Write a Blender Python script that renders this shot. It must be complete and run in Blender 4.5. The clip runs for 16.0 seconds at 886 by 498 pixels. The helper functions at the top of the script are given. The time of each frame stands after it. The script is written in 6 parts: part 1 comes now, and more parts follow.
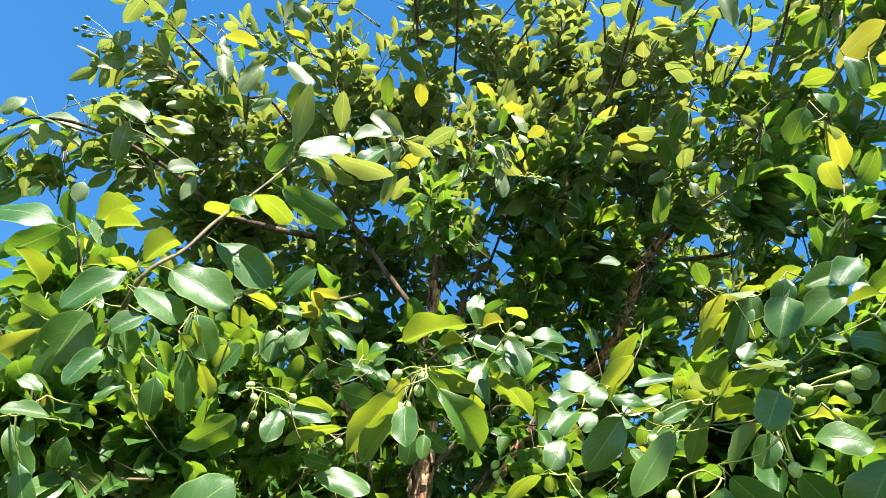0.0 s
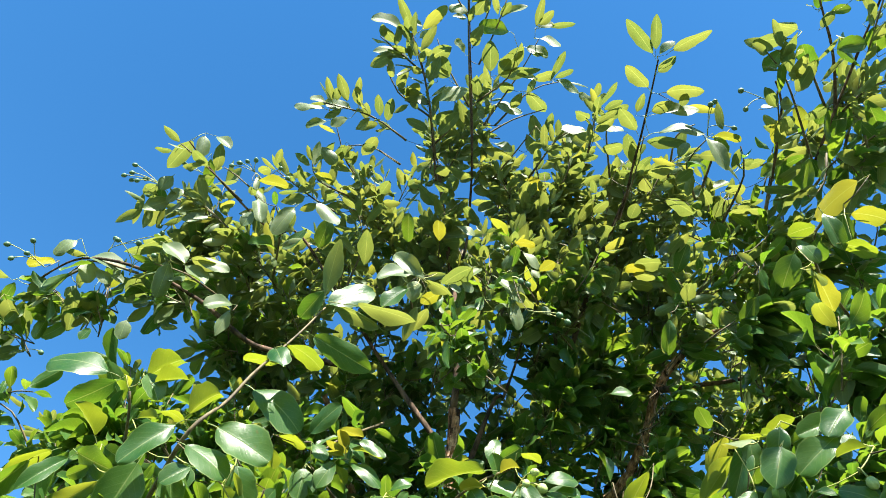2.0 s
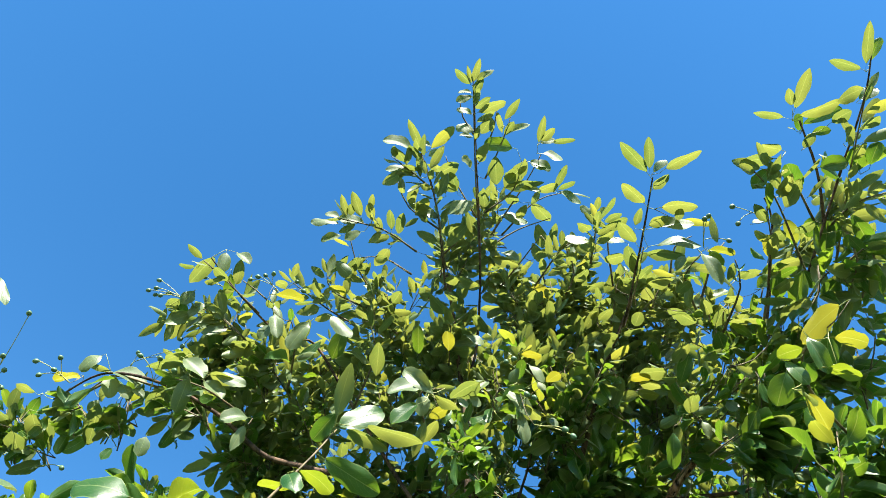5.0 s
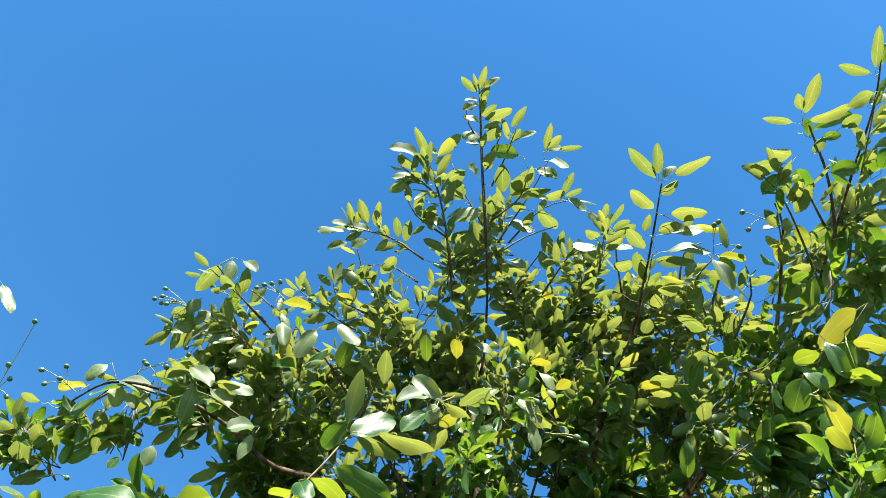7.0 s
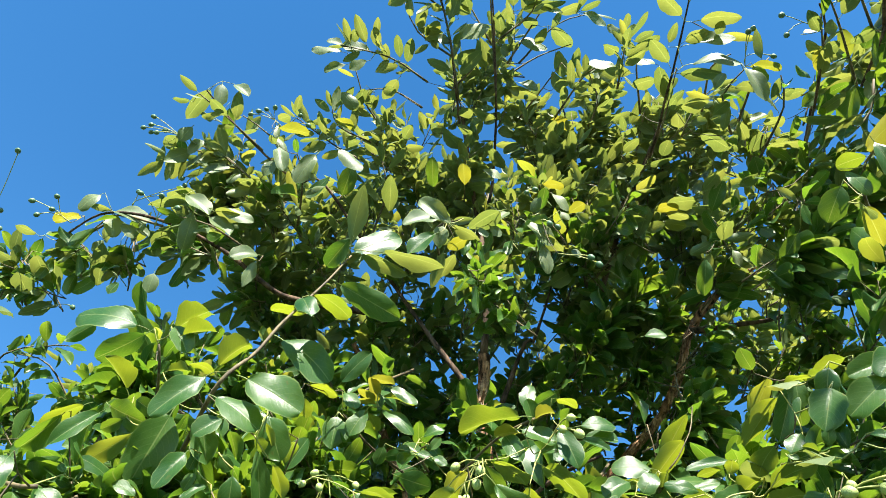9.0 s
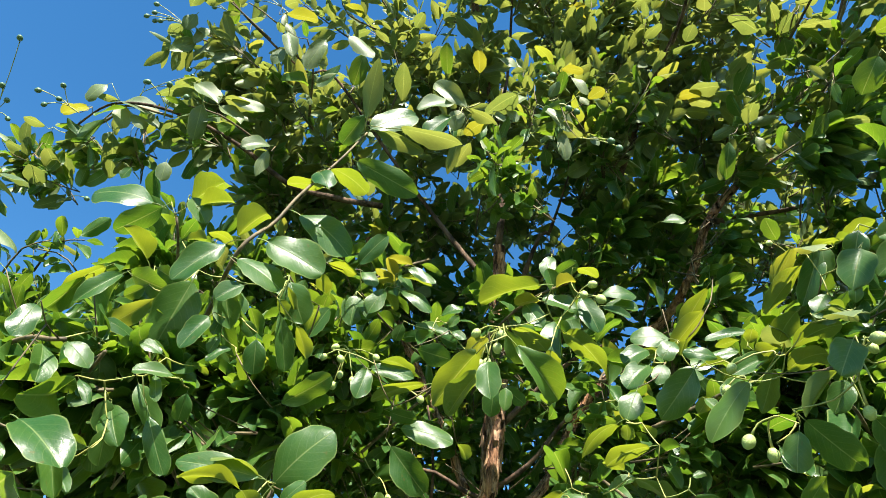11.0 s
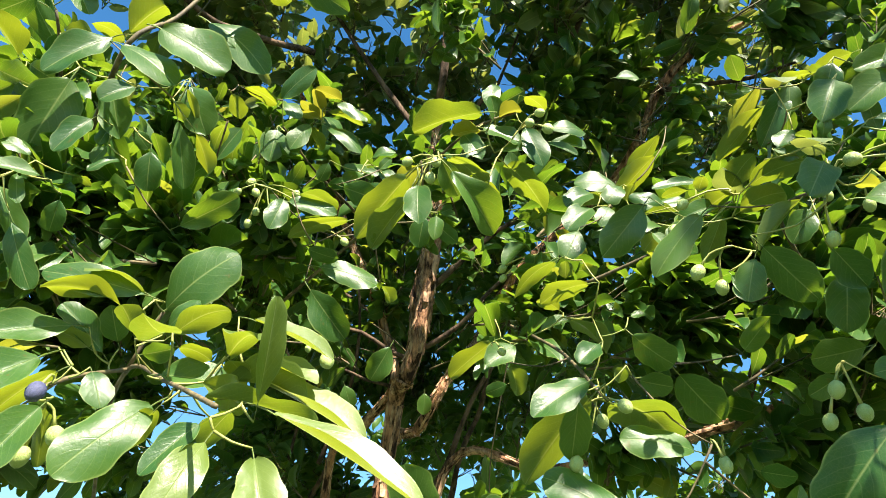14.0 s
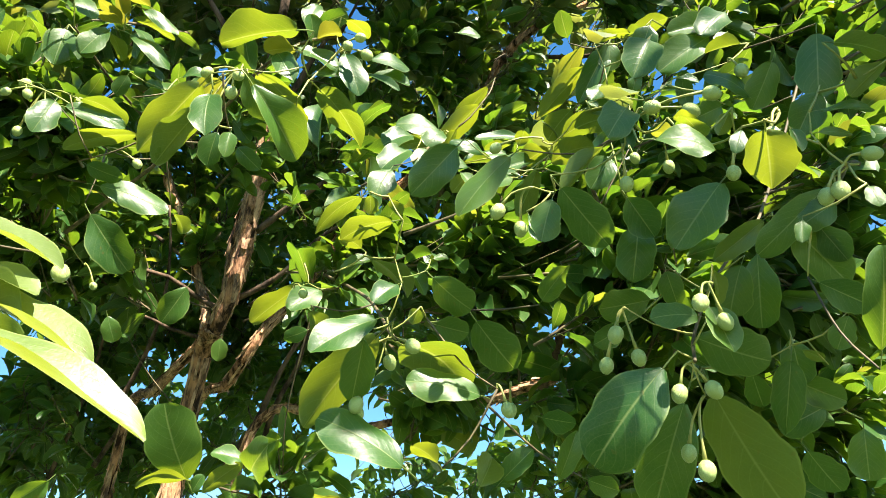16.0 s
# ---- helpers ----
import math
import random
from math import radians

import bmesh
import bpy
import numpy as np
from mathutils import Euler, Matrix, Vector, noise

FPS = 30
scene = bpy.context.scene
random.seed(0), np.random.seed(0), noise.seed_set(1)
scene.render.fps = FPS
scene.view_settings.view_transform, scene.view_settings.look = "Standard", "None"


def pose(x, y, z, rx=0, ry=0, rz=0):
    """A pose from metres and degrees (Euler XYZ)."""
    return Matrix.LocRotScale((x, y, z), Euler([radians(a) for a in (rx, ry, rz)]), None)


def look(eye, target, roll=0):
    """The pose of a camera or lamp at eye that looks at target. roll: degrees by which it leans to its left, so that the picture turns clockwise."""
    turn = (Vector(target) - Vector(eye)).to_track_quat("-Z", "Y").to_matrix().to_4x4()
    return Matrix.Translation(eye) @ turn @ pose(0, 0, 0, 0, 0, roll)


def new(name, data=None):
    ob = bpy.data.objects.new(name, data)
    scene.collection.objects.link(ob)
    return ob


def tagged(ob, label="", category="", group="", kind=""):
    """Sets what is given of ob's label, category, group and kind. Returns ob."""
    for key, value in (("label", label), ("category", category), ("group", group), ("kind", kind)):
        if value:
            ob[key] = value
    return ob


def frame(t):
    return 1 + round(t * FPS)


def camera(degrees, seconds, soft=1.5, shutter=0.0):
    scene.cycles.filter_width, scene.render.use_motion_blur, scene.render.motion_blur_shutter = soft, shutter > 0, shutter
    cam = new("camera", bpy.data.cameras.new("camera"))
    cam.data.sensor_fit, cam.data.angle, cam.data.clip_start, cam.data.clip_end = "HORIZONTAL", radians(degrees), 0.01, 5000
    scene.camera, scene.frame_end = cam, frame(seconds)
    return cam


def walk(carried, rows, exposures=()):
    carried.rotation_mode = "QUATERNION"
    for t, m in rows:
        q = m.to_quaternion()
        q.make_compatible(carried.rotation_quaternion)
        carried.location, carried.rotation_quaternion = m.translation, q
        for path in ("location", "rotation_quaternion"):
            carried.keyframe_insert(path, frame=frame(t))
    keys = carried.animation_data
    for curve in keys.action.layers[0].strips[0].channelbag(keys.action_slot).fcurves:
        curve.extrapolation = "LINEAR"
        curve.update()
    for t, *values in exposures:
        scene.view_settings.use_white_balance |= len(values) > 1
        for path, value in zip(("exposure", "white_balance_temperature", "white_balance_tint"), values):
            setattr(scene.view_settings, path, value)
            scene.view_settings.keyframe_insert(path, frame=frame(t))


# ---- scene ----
cam = camera(66.1, 16.0, 0.7)
PATH = [
    (0, (0.090, 0.150, 1.681), (0.003, 1.501, 3.153), 1.51),
    (0.5, (0.089, 0.123, 1.676), (-0.002, 1.414, 3.200), 1.61),
    (1, (0.093, 0.101, 1.669), (-0.011, 1.344, 3.233), 1.91),
    (1.5, (0.092, 0.078, 1.665), (-0.025, 1.255, 3.278), 2.46),
    (2, (0.095, 0.053, 1.656), (-0.034, 1.165, 3.314), 3.15),
    (2.5, (0.102, 0.034, 1.648), (-0.040, 1.099, 3.335), 3.95),
    (3, (0.106, 0.013, 1.638), (-0.039, 1.042, 3.347), 4.21),
    (3.5, (0.114, 0.001, 1.635), (-0.045, 0.988, 3.367), 4.87),
    (4, (0.109, -0.008, 1.626), (-0.043, 0.942, 3.380), 4.82),
    (4.5, (0.120, -0.029, 1.628), (-0.040, 0.884, 3.400), 5.42),
    (7, (0.103, -0.018, 1.633), (-0.061, 0.839, 3.432), 5.91),
    (7.5, (0.092, 0.018, 1.647), (-0.080, 0.941, 3.413), 5.67),
    (8, (0.085, 0.066, 1.667), (-0.104, 1.128, 3.352), 5.18),
    (8.5, (0.089, 0.072, 1.681), (-0.111, 1.237, 3.294), 4.33),
    (11, (0.070, 0.122, 1.653), (-0.178, 1.534, 3.049), 4.09),
    (11.5, (0.066, 0.141, 1.649), (-0.193, 1.618, 2.972), 3.92),
    (12, (0.057, 0.141, 1.649), (-0.221, 1.655, 2.925), 4.07),
    (12.5, (0.057, 0.152, 1.651), (-0.233, 1.685, 2.903), 4.21),
    (13, (0.052, 0.175, 1.658), (-0.225, 1.740, 2.872), 4.46),
    (13.5, (0.064, 0.198, 1.660), (-0.159, 1.806, 2.828), 4.02),
    (14, (0.070, 0.228, 1.656), (-0.006, 1.858, 2.812), 2.21),
    (14.5, (0.091, 0.247, 1.653), (0.192, 1.888, 2.793), -0.27),
    (15, (0.102, 0.261, 1.651), (0.303, 1.906, 2.771), -1.02),
    (15.5, (0.113, 0.273, 1.654), (0.409, 1.920, 2.748), -1.92),
    (16, (0.116, 0.279, 1.654), (0.481, 1.918, 2.741), -1.85),
]
walk(cam, [(t, look(eye, target, roll)) for t, eye, target, roll in PATH], [(0, 2.26, 6500, 10), (1, 2.12, 6500, 10), (4.5, 2.06, 6500, 10), (8.5, 2.04, 6500, 10), (11, 1.9, 6650, 10), (13, 2.05, 6950, 10), (14, 2.06, 7050, 10), (16, 2.28, 7050, 10)])

# ---- light ----
SUN_WAY = Vector((0.22, -0.63, 0.745)).normalized()
world = bpy.data.worlds.new("sky")
scene.world = world
world.use_nodes = True
wn = world.node_tree
wn.nodes.clear()
sky = wn.nodes.new("ShaderNodeTexSky")
sky.sky_type, sky.sun_disc = "NISHITA", False
sky.sun_elevation, sky.sun_rotation = math.asin(SUN_WAY.z), math.atan2(SUN_WAY.x, SUN_WAY.y)
sky.air_density, sky.dust_density, sky.ozone_density = 1.0, 0.1, 1.2
tone = wn.nodes.new("ShaderNodeHueSaturation")
tone.inputs["Saturation"].default_value = 1.34
tone.inputs["Hue"].default_value = 0.497
back = wn.nodes.new("ShaderNodeBackground")
back.inputs["Strength"].default_value = 0.074
wout = wn.nodes.new("ShaderNodeOutputWorld")
wn.links.new(sky.outputs[0], tone.inputs["Color"])
wn.links.new(tone.outputs[0], back.inputs[0])
wn.links.new(back.outputs[0], wout.inputs[0])
sun = new("sun", bpy.data.lights.new("sun", "SUN"))
sun.data.energy, sun.data.angle, sun.data.color = 5.0, radians(0.53), (1.0, 0.95, 0.86)
sun.matrix_world = look(SUN_WAY * 20, (0, 0, 0))


# ---- materials ----
def material(name):
    m = bpy.data.materials.new(name)
    m.use_nodes = True
    m.node_tree.nodes.clear()
    return m, m.node_tree


def node(tree, kind, **values):
    n = tree.nodes.new(kind)
    for key, value in values.items():
        n.inputs[key.replace("_", " ")].default_value = value
    return n


def maths(tree, op, a, b=None, c=None):
    n = tree.nodes.new("ShaderNodeMath")
    n.operation = op
    for k, v in enumerate((a, b, c)):
        if v is None:
            continue
        if isinstance(v, (int, float)):
            n.inputs[k].default_value = v
        else:
            tree.links.new(v, n.inputs[k])
    return n.outputs[0]


def blend(tree, factor, a, b):
    n = tree.nodes.new("ShaderNodeMix")
    n.data_type = "RGBA"
    for socket, v in zip((n.inputs[0], n.inputs[6], n.inputs[7]), (factor, a, b)):
        if isinstance(v, tuple):
            socket.default_value = (*v, 1)
        elif isinstance(v, (int, float)):
            socket.default_value = v
        else:
            tree.links.new(v, socket)
    return n.outputs[2]


def ramp(tree, value, *stops):
    n = tree.nodes.new("ShaderNodeValToRGB")
    while len(n.color_ramp.elements) < len(stops):
        n.color_ramp.elements.new(0.5)
    for e, (p, c) in zip(n.color_ramp.elements, stops):
        e.position, e.color = p, (*c, 1)
    tree.links.new(value, n.inputs[0])
    return n.outputs[0]


def leaf_material(name, dark, light, through_dark, through_light, rough=0.20, thin=0.43):
    m, t = material(name)
    uv = t.nodes.new("ShaderNodeTexCoord")
    sep = t.nodes.new("ShaderNodeSeparateXYZ")
    t.links.new(uv.outputs["UV"], sep.inputs[0])
    across = maths(t, "ABSOLUTE", maths(t, "SUBTRACT", sep.outputs[0], 0.5))
    along = sep.outputs[1]
    info, geo = t.nodes.new("ShaderNodeObjectInfo"), t.nodes.new("ShaderNodeNewGeometry")
    pick = maths(t, "FRACT", maths(t, "ADD", info.outputs["Random"], geo.outputs["Random Per Island"]))
    # mottling and blemishes
    mott = node(t, "ShaderNodeTexNoise", Scale=34.0, Detail=3.0)
    t.links.new(geo.outputs["Position"], mott.inputs["Vector"])
    # midrib and side veins
    rib = maths(t, "SUBTRACT", 1.0, maths(t, "MULTIPLY", across, 38.0))
    rib = maths(t, "MAXIMUM", rib, 0.0)
    wave = maths(t, "FRACT", maths(t, "MULTIPLY", maths(t, "SUBTRACT", along, maths(t, "ADD", maths(t, "MULTIPLY", maths(t, "POWER", across, 1.3), 0.95), maths(t, "MULTIPLY", mott.outputs[0], 0.12))), 7.0))
    vein = maths(t, "MAXIMUM", maths(t, "SUBTRACT", 1.0, maths(t, "MULTIPLY", maths(t, "ABSOLUTE", maths(t, "SUBTRACT", wave, 0.5)), 14.0)), 0.0)
    vein = maths(t, "MULTIPLY", vein, maths(t, "SUBTRACT", 1.0, across))
    # the fine net between the side veins
    place = node(t, "ShaderNodeVectorMath")
    place.operation = "MULTIPLY"
    place.inputs[1].default_value = (9.0, 17.0, 1.0)
    t.links.new(uv.outputs["UV"], place.inputs[0])
    net = t.nodes.new("ShaderNodeTexVoronoi")
    net.feature = "DISTANCE_TO_EDGE"
    net.inputs["Scale"].default_value = 1.6
    t.links.new(place.outputs[0], net.inputs["Vector"])
    mesh_lines = maths(t, "MAXIMUM", maths(t, "SUBTRACT", 1.0, maths(t, "MULTIPLY", net.outputs["Distance"], 9.0)), 0.0)
    lines = maths(t, "MINIMUM", maths(t, "ADD", rib, maths(t, "ADD", maths(t, "MULTIPLY", vein, 0.32), maths(t, "MULTIPLY", mesh_lines, 0.10))), 1.0)
    spot = node(t, "ShaderNodeTexNoise", Scale=130.0, Detail=2.0)
    t.links.new(geo.outputs["Position"], spot.inputs["Vector"])
    grain = node(t, "ShaderNodeTexNoise", Scale=900.0, Detail=1.0)
    t.links.new(geo.outputs["Position"], grain.inputs["Vector"])
    patch = maths(t, "MULTIPLY_ADD", mott.outputs[0], 2.2, -0.6)
    shade = maths(t, "ADD", maths(t, "MULTIPLY", pick, 0.5), maths(t, "ADD", maths(t, "MULTIPLY", patch, 0.32), maths(t, "MULTIPLY", grain.outputs[0], 0.18)))
    body = blend(t, shade, dark, light)
    body = blend(t, maths(t, "MULTIPLY", lines, 0.6), body, (0.27, 0.34, 0.12))
    edge = maths(t, "MULTIPLY", maths(t, "MAXIMUM", maths(t, "SUBTRACT", across, 0.46), 0.0), 20.0)
    body = blend(t, maths(t, "MINIMUM", edge, 0.4), body, (0.34, 0.40, 0.12))
    blot = maths(t, "MULTIPLY", maths(t, "GREATER_THAN", spot.outputs[0], 0.72), 0.5)
    body = blend(t, blot, body, (0.13, 0.09, 0.02))
    glow = blend(t, shade, through_dark, through_light)
    glow = blend(t, maths(t, "MULTIPLY", lines, 0.6), glow, (0.42, 0.44, 0.10))
    glow = blend(t, maths(t, "MULTIPLY", maths(t, "GREATER_THAN", pick, 0.95), 0.6), glow, (0.36, 0.34, 0.03))
    fine = node(t, "ShaderNodeTexNoise", Scale=420.0, Detail=2.0)
    t.links.new(geo.outputs["Position"], fine.inputs["Vector"])
    bump = node(t, "ShaderNodeBump", Strength=0.5, Distance=0.0016)
    t.links.new(maths(t, "ADD", maths(t, "ADD", maths(t, "MULTIPLY", lines, -0.22), maths(t, "MULTIPLY", maths(t, "ABSOLUTE", maths(t, "SUBTRACT", wave, 0.5)), -0.10)), maths(t, "ADD", maths(t, "MULTIPLY", mott.outputs[0], 1.1), maths(t, "MULTIPLY", fine.outputs[0], 0.16))), bump.inputs["Height"])
    main = node(t, "ShaderNodeBsdfPrincipled", Roughness=0.36)
    main.inputs["Specular IOR Level"].default_value = 0.5
    t.links.new(maths(t, "ADD", maths(t, "MULTIPLY", mott.outputs[0], 0.36), rough), main.inputs["Roughness"])
    t.links.new(body, main.inputs["Base Color"])
    t.links.new(bump.outputs[0], main.inputs["Normal"])
    trans = node(t, "ShaderNodeBsdfTranslucent")
    t.links.new(glow, trans.inputs["Color"])
    mix = node(t, "ShaderNodeMixShader")
    mix.inputs[0].default_value = thin
    t.links.new(main.outputs[0], mix.inputs[1])
    t.links.new(trans.outputs[0], mix.inputs[2])
    out = t.nodes.new("ShaderNodeOutputMaterial")
    t.links.new(mix.outputs[0], out.inputs[0])
    return m


LEAF = leaf_material("leaf_green", (0.007, 0.066, 0.014), (0.076, 0.162, 0.028), (0.058, 0.180, 0.010), (0.215, 0.292, 0.012), 0.20, 0.48)
# Olive leaves, lightened further so that sunlight and backlight sit in their colour.
YOUNG_LIT = leaf_material("leaf_young_lit", (0.070, 0.135, 0.052), (0.195, 0.240, 0.105), (0.105, 0.162, 0.026), (0.272, 0.278, 0.042), 0.30, 0.47)
# Paler copy of the leaf green; the glow of backlit leaves is in its colour.
PALE_BACKLIT = leaf_material("leaf_pale_backlit", (0.068, 0.128, 0.024), (0.180, 0.235, 0.050), (0.135, 0.215, 0.010), (0.355, 0.380, 0.014))
YELLOW = leaf_material("leaf_yellow", (0.11, 0.14, 0.02), (0.22, 0.21, 0.03), (0.22, 0.24, 0.015), (0.40, 0.345, 0.022))


def plain(name, dark, light, scale, rough, bumpy=0.0, stretch=(1, 1, 1), gloss=0.4):
    m, t = material(name)
    co = t.nodes.new("ShaderNodeTexCoord")
    mp = t.nodes.new("ShaderNodeMapping")
    mp.inputs["Scale"].default_value = stretch
    t.links.new(co.outputs["Object"], mp.inputs[0])
    a = node(t, "ShaderNodeTexNoise", Scale=scale, Detail=6.0, Roughness=0.65)
    b = node(t, "ShaderNodeTexNoise", Scale=scale * 0.17, Detail=2.0)
    t.links.new(mp.outputs[0], a.inputs["Vector"])
    t.links.new(co.outputs["Object"], b.inputs["Vector"])
    mixed = maths(t, "ADD", maths(t, "MULTIPLY", a.outputs[0], 0.65), maths(t, "MULTIPLY", b.outputs[0], 0.35))
    col = ramp(t, mixed, (0.42, dark), (0.58, light))
    p = node(t, "ShaderNodeBsdfPrincipled", Roughness=rough)
    p.inputs["Specular IOR Level"].default_value = gloss
    t.links.new(col, p.inputs["Base Color"])
    if bumpy:
        bp = node(t, "ShaderNodeBump", Strength=0.8, Distance=bumpy)
        t.links.new(a.outputs[0], bp.inputs["Height"])
        t.links.new(bp.outputs[0], p.inputs["Normal"])
    o = t.nodes.new("ShaderNodeOutputMaterial")
    t.links.new(p.outputs[0], o.inputs[0])
    return m


BARK = plain("bark", (0.028, 0.013, 0.008), (0.52, 0.265, 0.145), 95.0, 0.9, 0.014, (1, 1, 0.13), 0.2)
FLAKE = plain("bark_flake", (0.10, 0.055, 0.035), (0.60, 0.36, 0.215), 140.0, 0.85, 0.003, (1, 1, 0.2), 0.2)
# Greyer, darker bark for thinner stems; the crown's shade is partly in this colour.
BOUGH_SHADED = plain("bough_bark_shaded", (0.028, 0.019, 0.013), (0.14, 0.09, 0.06), 80.0, 0.9, 0.005, (1, 1, 0.2), 0.2)
TWIG = plain("twig_bark", (0.05, 0.038, 0.020), (0.16, 0.125, 0.060), 90.0, 0.7, 0.001, (1, 1, 0.4))
STALK = plain("stalk", (0.18, 0.22, 0.05), (0.34, 0.32, 0.09), 60.0, 0.55)
# Darker copy of the fruit skin for high fruit: their shaded side as colour.
SHADED_FRUIT = plain("shaded_fruit_skin", (0.05, 0.11, 0.06), (0.10, 0.18, 0.09), 260.0, 0.42, 0.0003)
FRUIT = plain("fruit_skin", (0.26, 0.34, 0.10), (0.38, 0.45, 0.16), 260.0, 0.42, 0.0003)
RIPE = plain("ripe_fruit_skin", (0.03, 0.035, 0.08), (0.09, 0.10, 0.20), 200.0, 0.5, 0.0003)
# Ground is out of view; its dark green is set to limit bounced light.
GROUND_TONE = plain("ground_tone", (0.025, 0.045, 0.016), (0.06, 0.085, 0.03), 3.0, 0.95, 0.02)


# ---- ground ----
def ground_sheet():
    bm = bmesh.new()
    rings = (0, 1, 2, 4, 8, 16, 40, 120, 500, 2500)
    last = None
    for r in rings:
        if r == 0:
            ring = [bm.verts.new((0, 0, 0))]
        else:
            ring = []
            for k in range(48):
                a = k * math.tau / 48
                x, y = r * math.cos(a), r * math.sin(a)
                ring.append(bm.verts.new((x, y, 0.04 * noise.noise((x * 0.7, y * 0.7, 0)) if r < 20 else 0)))
        if last:
            for k in range(48):
                n = (k + 1) % 48
                if len(last) == 1:
                    bm.faces.new((last[0], ring[k], ring[n]))
                else:
                    bm.faces.new((last[k], ring[k], ring[n], last[n]))
        last = ring
    me = bpy.data.meshes.new("ground")
    bm.to_mesh(me)
    bm.free()
    me.materials.append(GROUND_TONE)
    tagged(new("ground", me), "ground under the tree, out of view", "ground", kind="structure")


ground_sheet()

# ---- tree ----
tree = tagged(new("tree"), "small leafy tree with glossy green leaves and green berries", "tree")
tree.location = (-0.1, 1.7, 0.0)
FOOT = Matrix.Translation((-0.1, 1.7, 0.0))
bpy.context.view_layer.update()


def under(ob, parent, m=Matrix()):
    """Hang ob under parent with the world pose m."""
    ob.parent = parent
    ob.matrix_parent_inverse = FOOT.inverted()
    ob.matrix_basis = m
    return ob


def smooth_line(points, step):
    """A curve through the points, as many short straight bits."""
    p = [Vector(q) for q in points]
    p = [p[0] * 2 - p[1], *p, p[-1] * 2 - p[-2]]
    line = []
    for k in range(1, len(p) - 2):
        n = max(2, int((p[k + 1] - p[k]).length / step))
        for i in range(n):
            t = i / n
            a, b, c, d = p[k - 1], p[k], p[k + 1], p[k + 2]
            line.append(0.5 * ((2 * b) + (c - a) * t + (2 * a - 5 * b + 4 * c - d) * t * t + (3 * b - a - 3 * c + d) * t ** 3))
    line.append(p[-2])
    return line


def tube(line, radii, sides, verts, faces, rough=0.0):
    """Adds a tapered, slightly knobbly tube along line to verts and faces."""
    first = len(verts)
    side = Vector((1, 0, 0))
    for k, q in enumerate(line):
        way = (line[min(k + 1, len(line) - 1)] - line[max(k - 1, 0)]).normalized()
        side = (side - way * side.dot(way)).normalized()
        other = way.cross(side)
        for s in range(sides):
            a = s * math.tau / sides
            r = radii[k]
            if rough:
                r *= 1 + rough * (noise.noise((q.x * 25 + 3 * math.cos(a), q.y * 25 + 3 * math.sin(a), q.z * 18)) + 0.6 * noise.noise((9 * math.cos(a), 9 * math.sin(a), q.z * 9)))
            verts.append(q + (side * math.cos(a) + other * math.sin(a)) * r)
    for k in range(len(line) - 1):
        for s in range(sides):
            n = (s + 1) % sides
            a, b = first + k * sides, first + (k + 1) * sides
            faces.append((a + s, a + n, b + n, b + s))
    end = first + (len(line) - 1) * sides
    faces.append(tuple(range(end, end + sides)))
    faces.append(tuple(range(first + sides - 1, first - 1, -1)))


def mesh_of(name, verts, faces, mat, uvs=None, smooth=True):
    me = bpy.data.meshes.new(name)
    me.from_pydata([tuple(v) for v in verts], [], faces)
    if uvs is not None:
        layer = me.uv_layers.new(name="uv")
        loops = np.empty(len(me.loops), dtype=np.int32)
        me.loops.foreach_get("vertex_index", loops)
        layer.data.foreach_set("uv", np.asarray(uvs, dtype=np.float32)[loops].ravel())
    if smooth:
        me.polygons.foreach_set("use_smooth", [True] * len(me.polygons))
    for m in mat if isinstance(mat, (list, tuple)) else (mat,):
        me.materials.append(m)
    me.update()
    return me


def peeling(ob, line, radii):
    """Loose strips of bark along a stem, lifted at their ends."""
    rnd = random.Random(len(line) * 31 + int(radii[0] * 9000))
    verts, faces = [], []
    for k in range(2, len(line) - 4):
        if not 1.85 < line[k].z < 2.95:
            continue
        for _ in range(3):
            turn, span = rnd.uniform(0, math.tau), rnd.uniform(0.15, 0.5)
            steps = rnd.randint(2, 4)
            curl = [rnd.uniform(0.001, 0.006), 0.0006, 0.0006, 0.0006, rnd.uniform(0.0005, 0.003)]
            first = len(verts)
            for i in range(steps + 1):
                j = min(k + i, len(line) - 2)
                way = (line[j + 1] - line[j]).normalized()
                side = way.orthogonal().normalized()
                lift = curl[0] if i == 0 else curl[4] if i == steps else curl[1]
                narrow = 0.55 if i in (0, steps) else 1
                for a in (turn - span * narrow, turn + 0.08 * i, turn + span * narrow):
                    out = Matrix.Rotation(a, 3, way) @ side
                    verts.append(line[j] + out * (radii[j] * 1.04 + lift))
                for a in (turn + span * narrow, turn - span * narrow):
                    out = Matrix.Rotation(a, 3, way) @ side
                    verts.append(line[j] + out * (radii[j] * 0.98 + lift - 0.0006))
            for i in range(steps):
                p, o = first + 5 * i, first + 5 * i + 5
                for q in range(5):
                    n = (q + 1) % 5
                    faces.append((p + q, p + n, o + n, o + q))
    if verts:
        strips = new("peeling_bark", mesh_of("peeling_bark", verts, faces, FLAKE, smooth=False))
        strips.parent = ob
        tagged(strips, "peeling strips of pale bark", kind="stuff")


anchors = []
loose = []


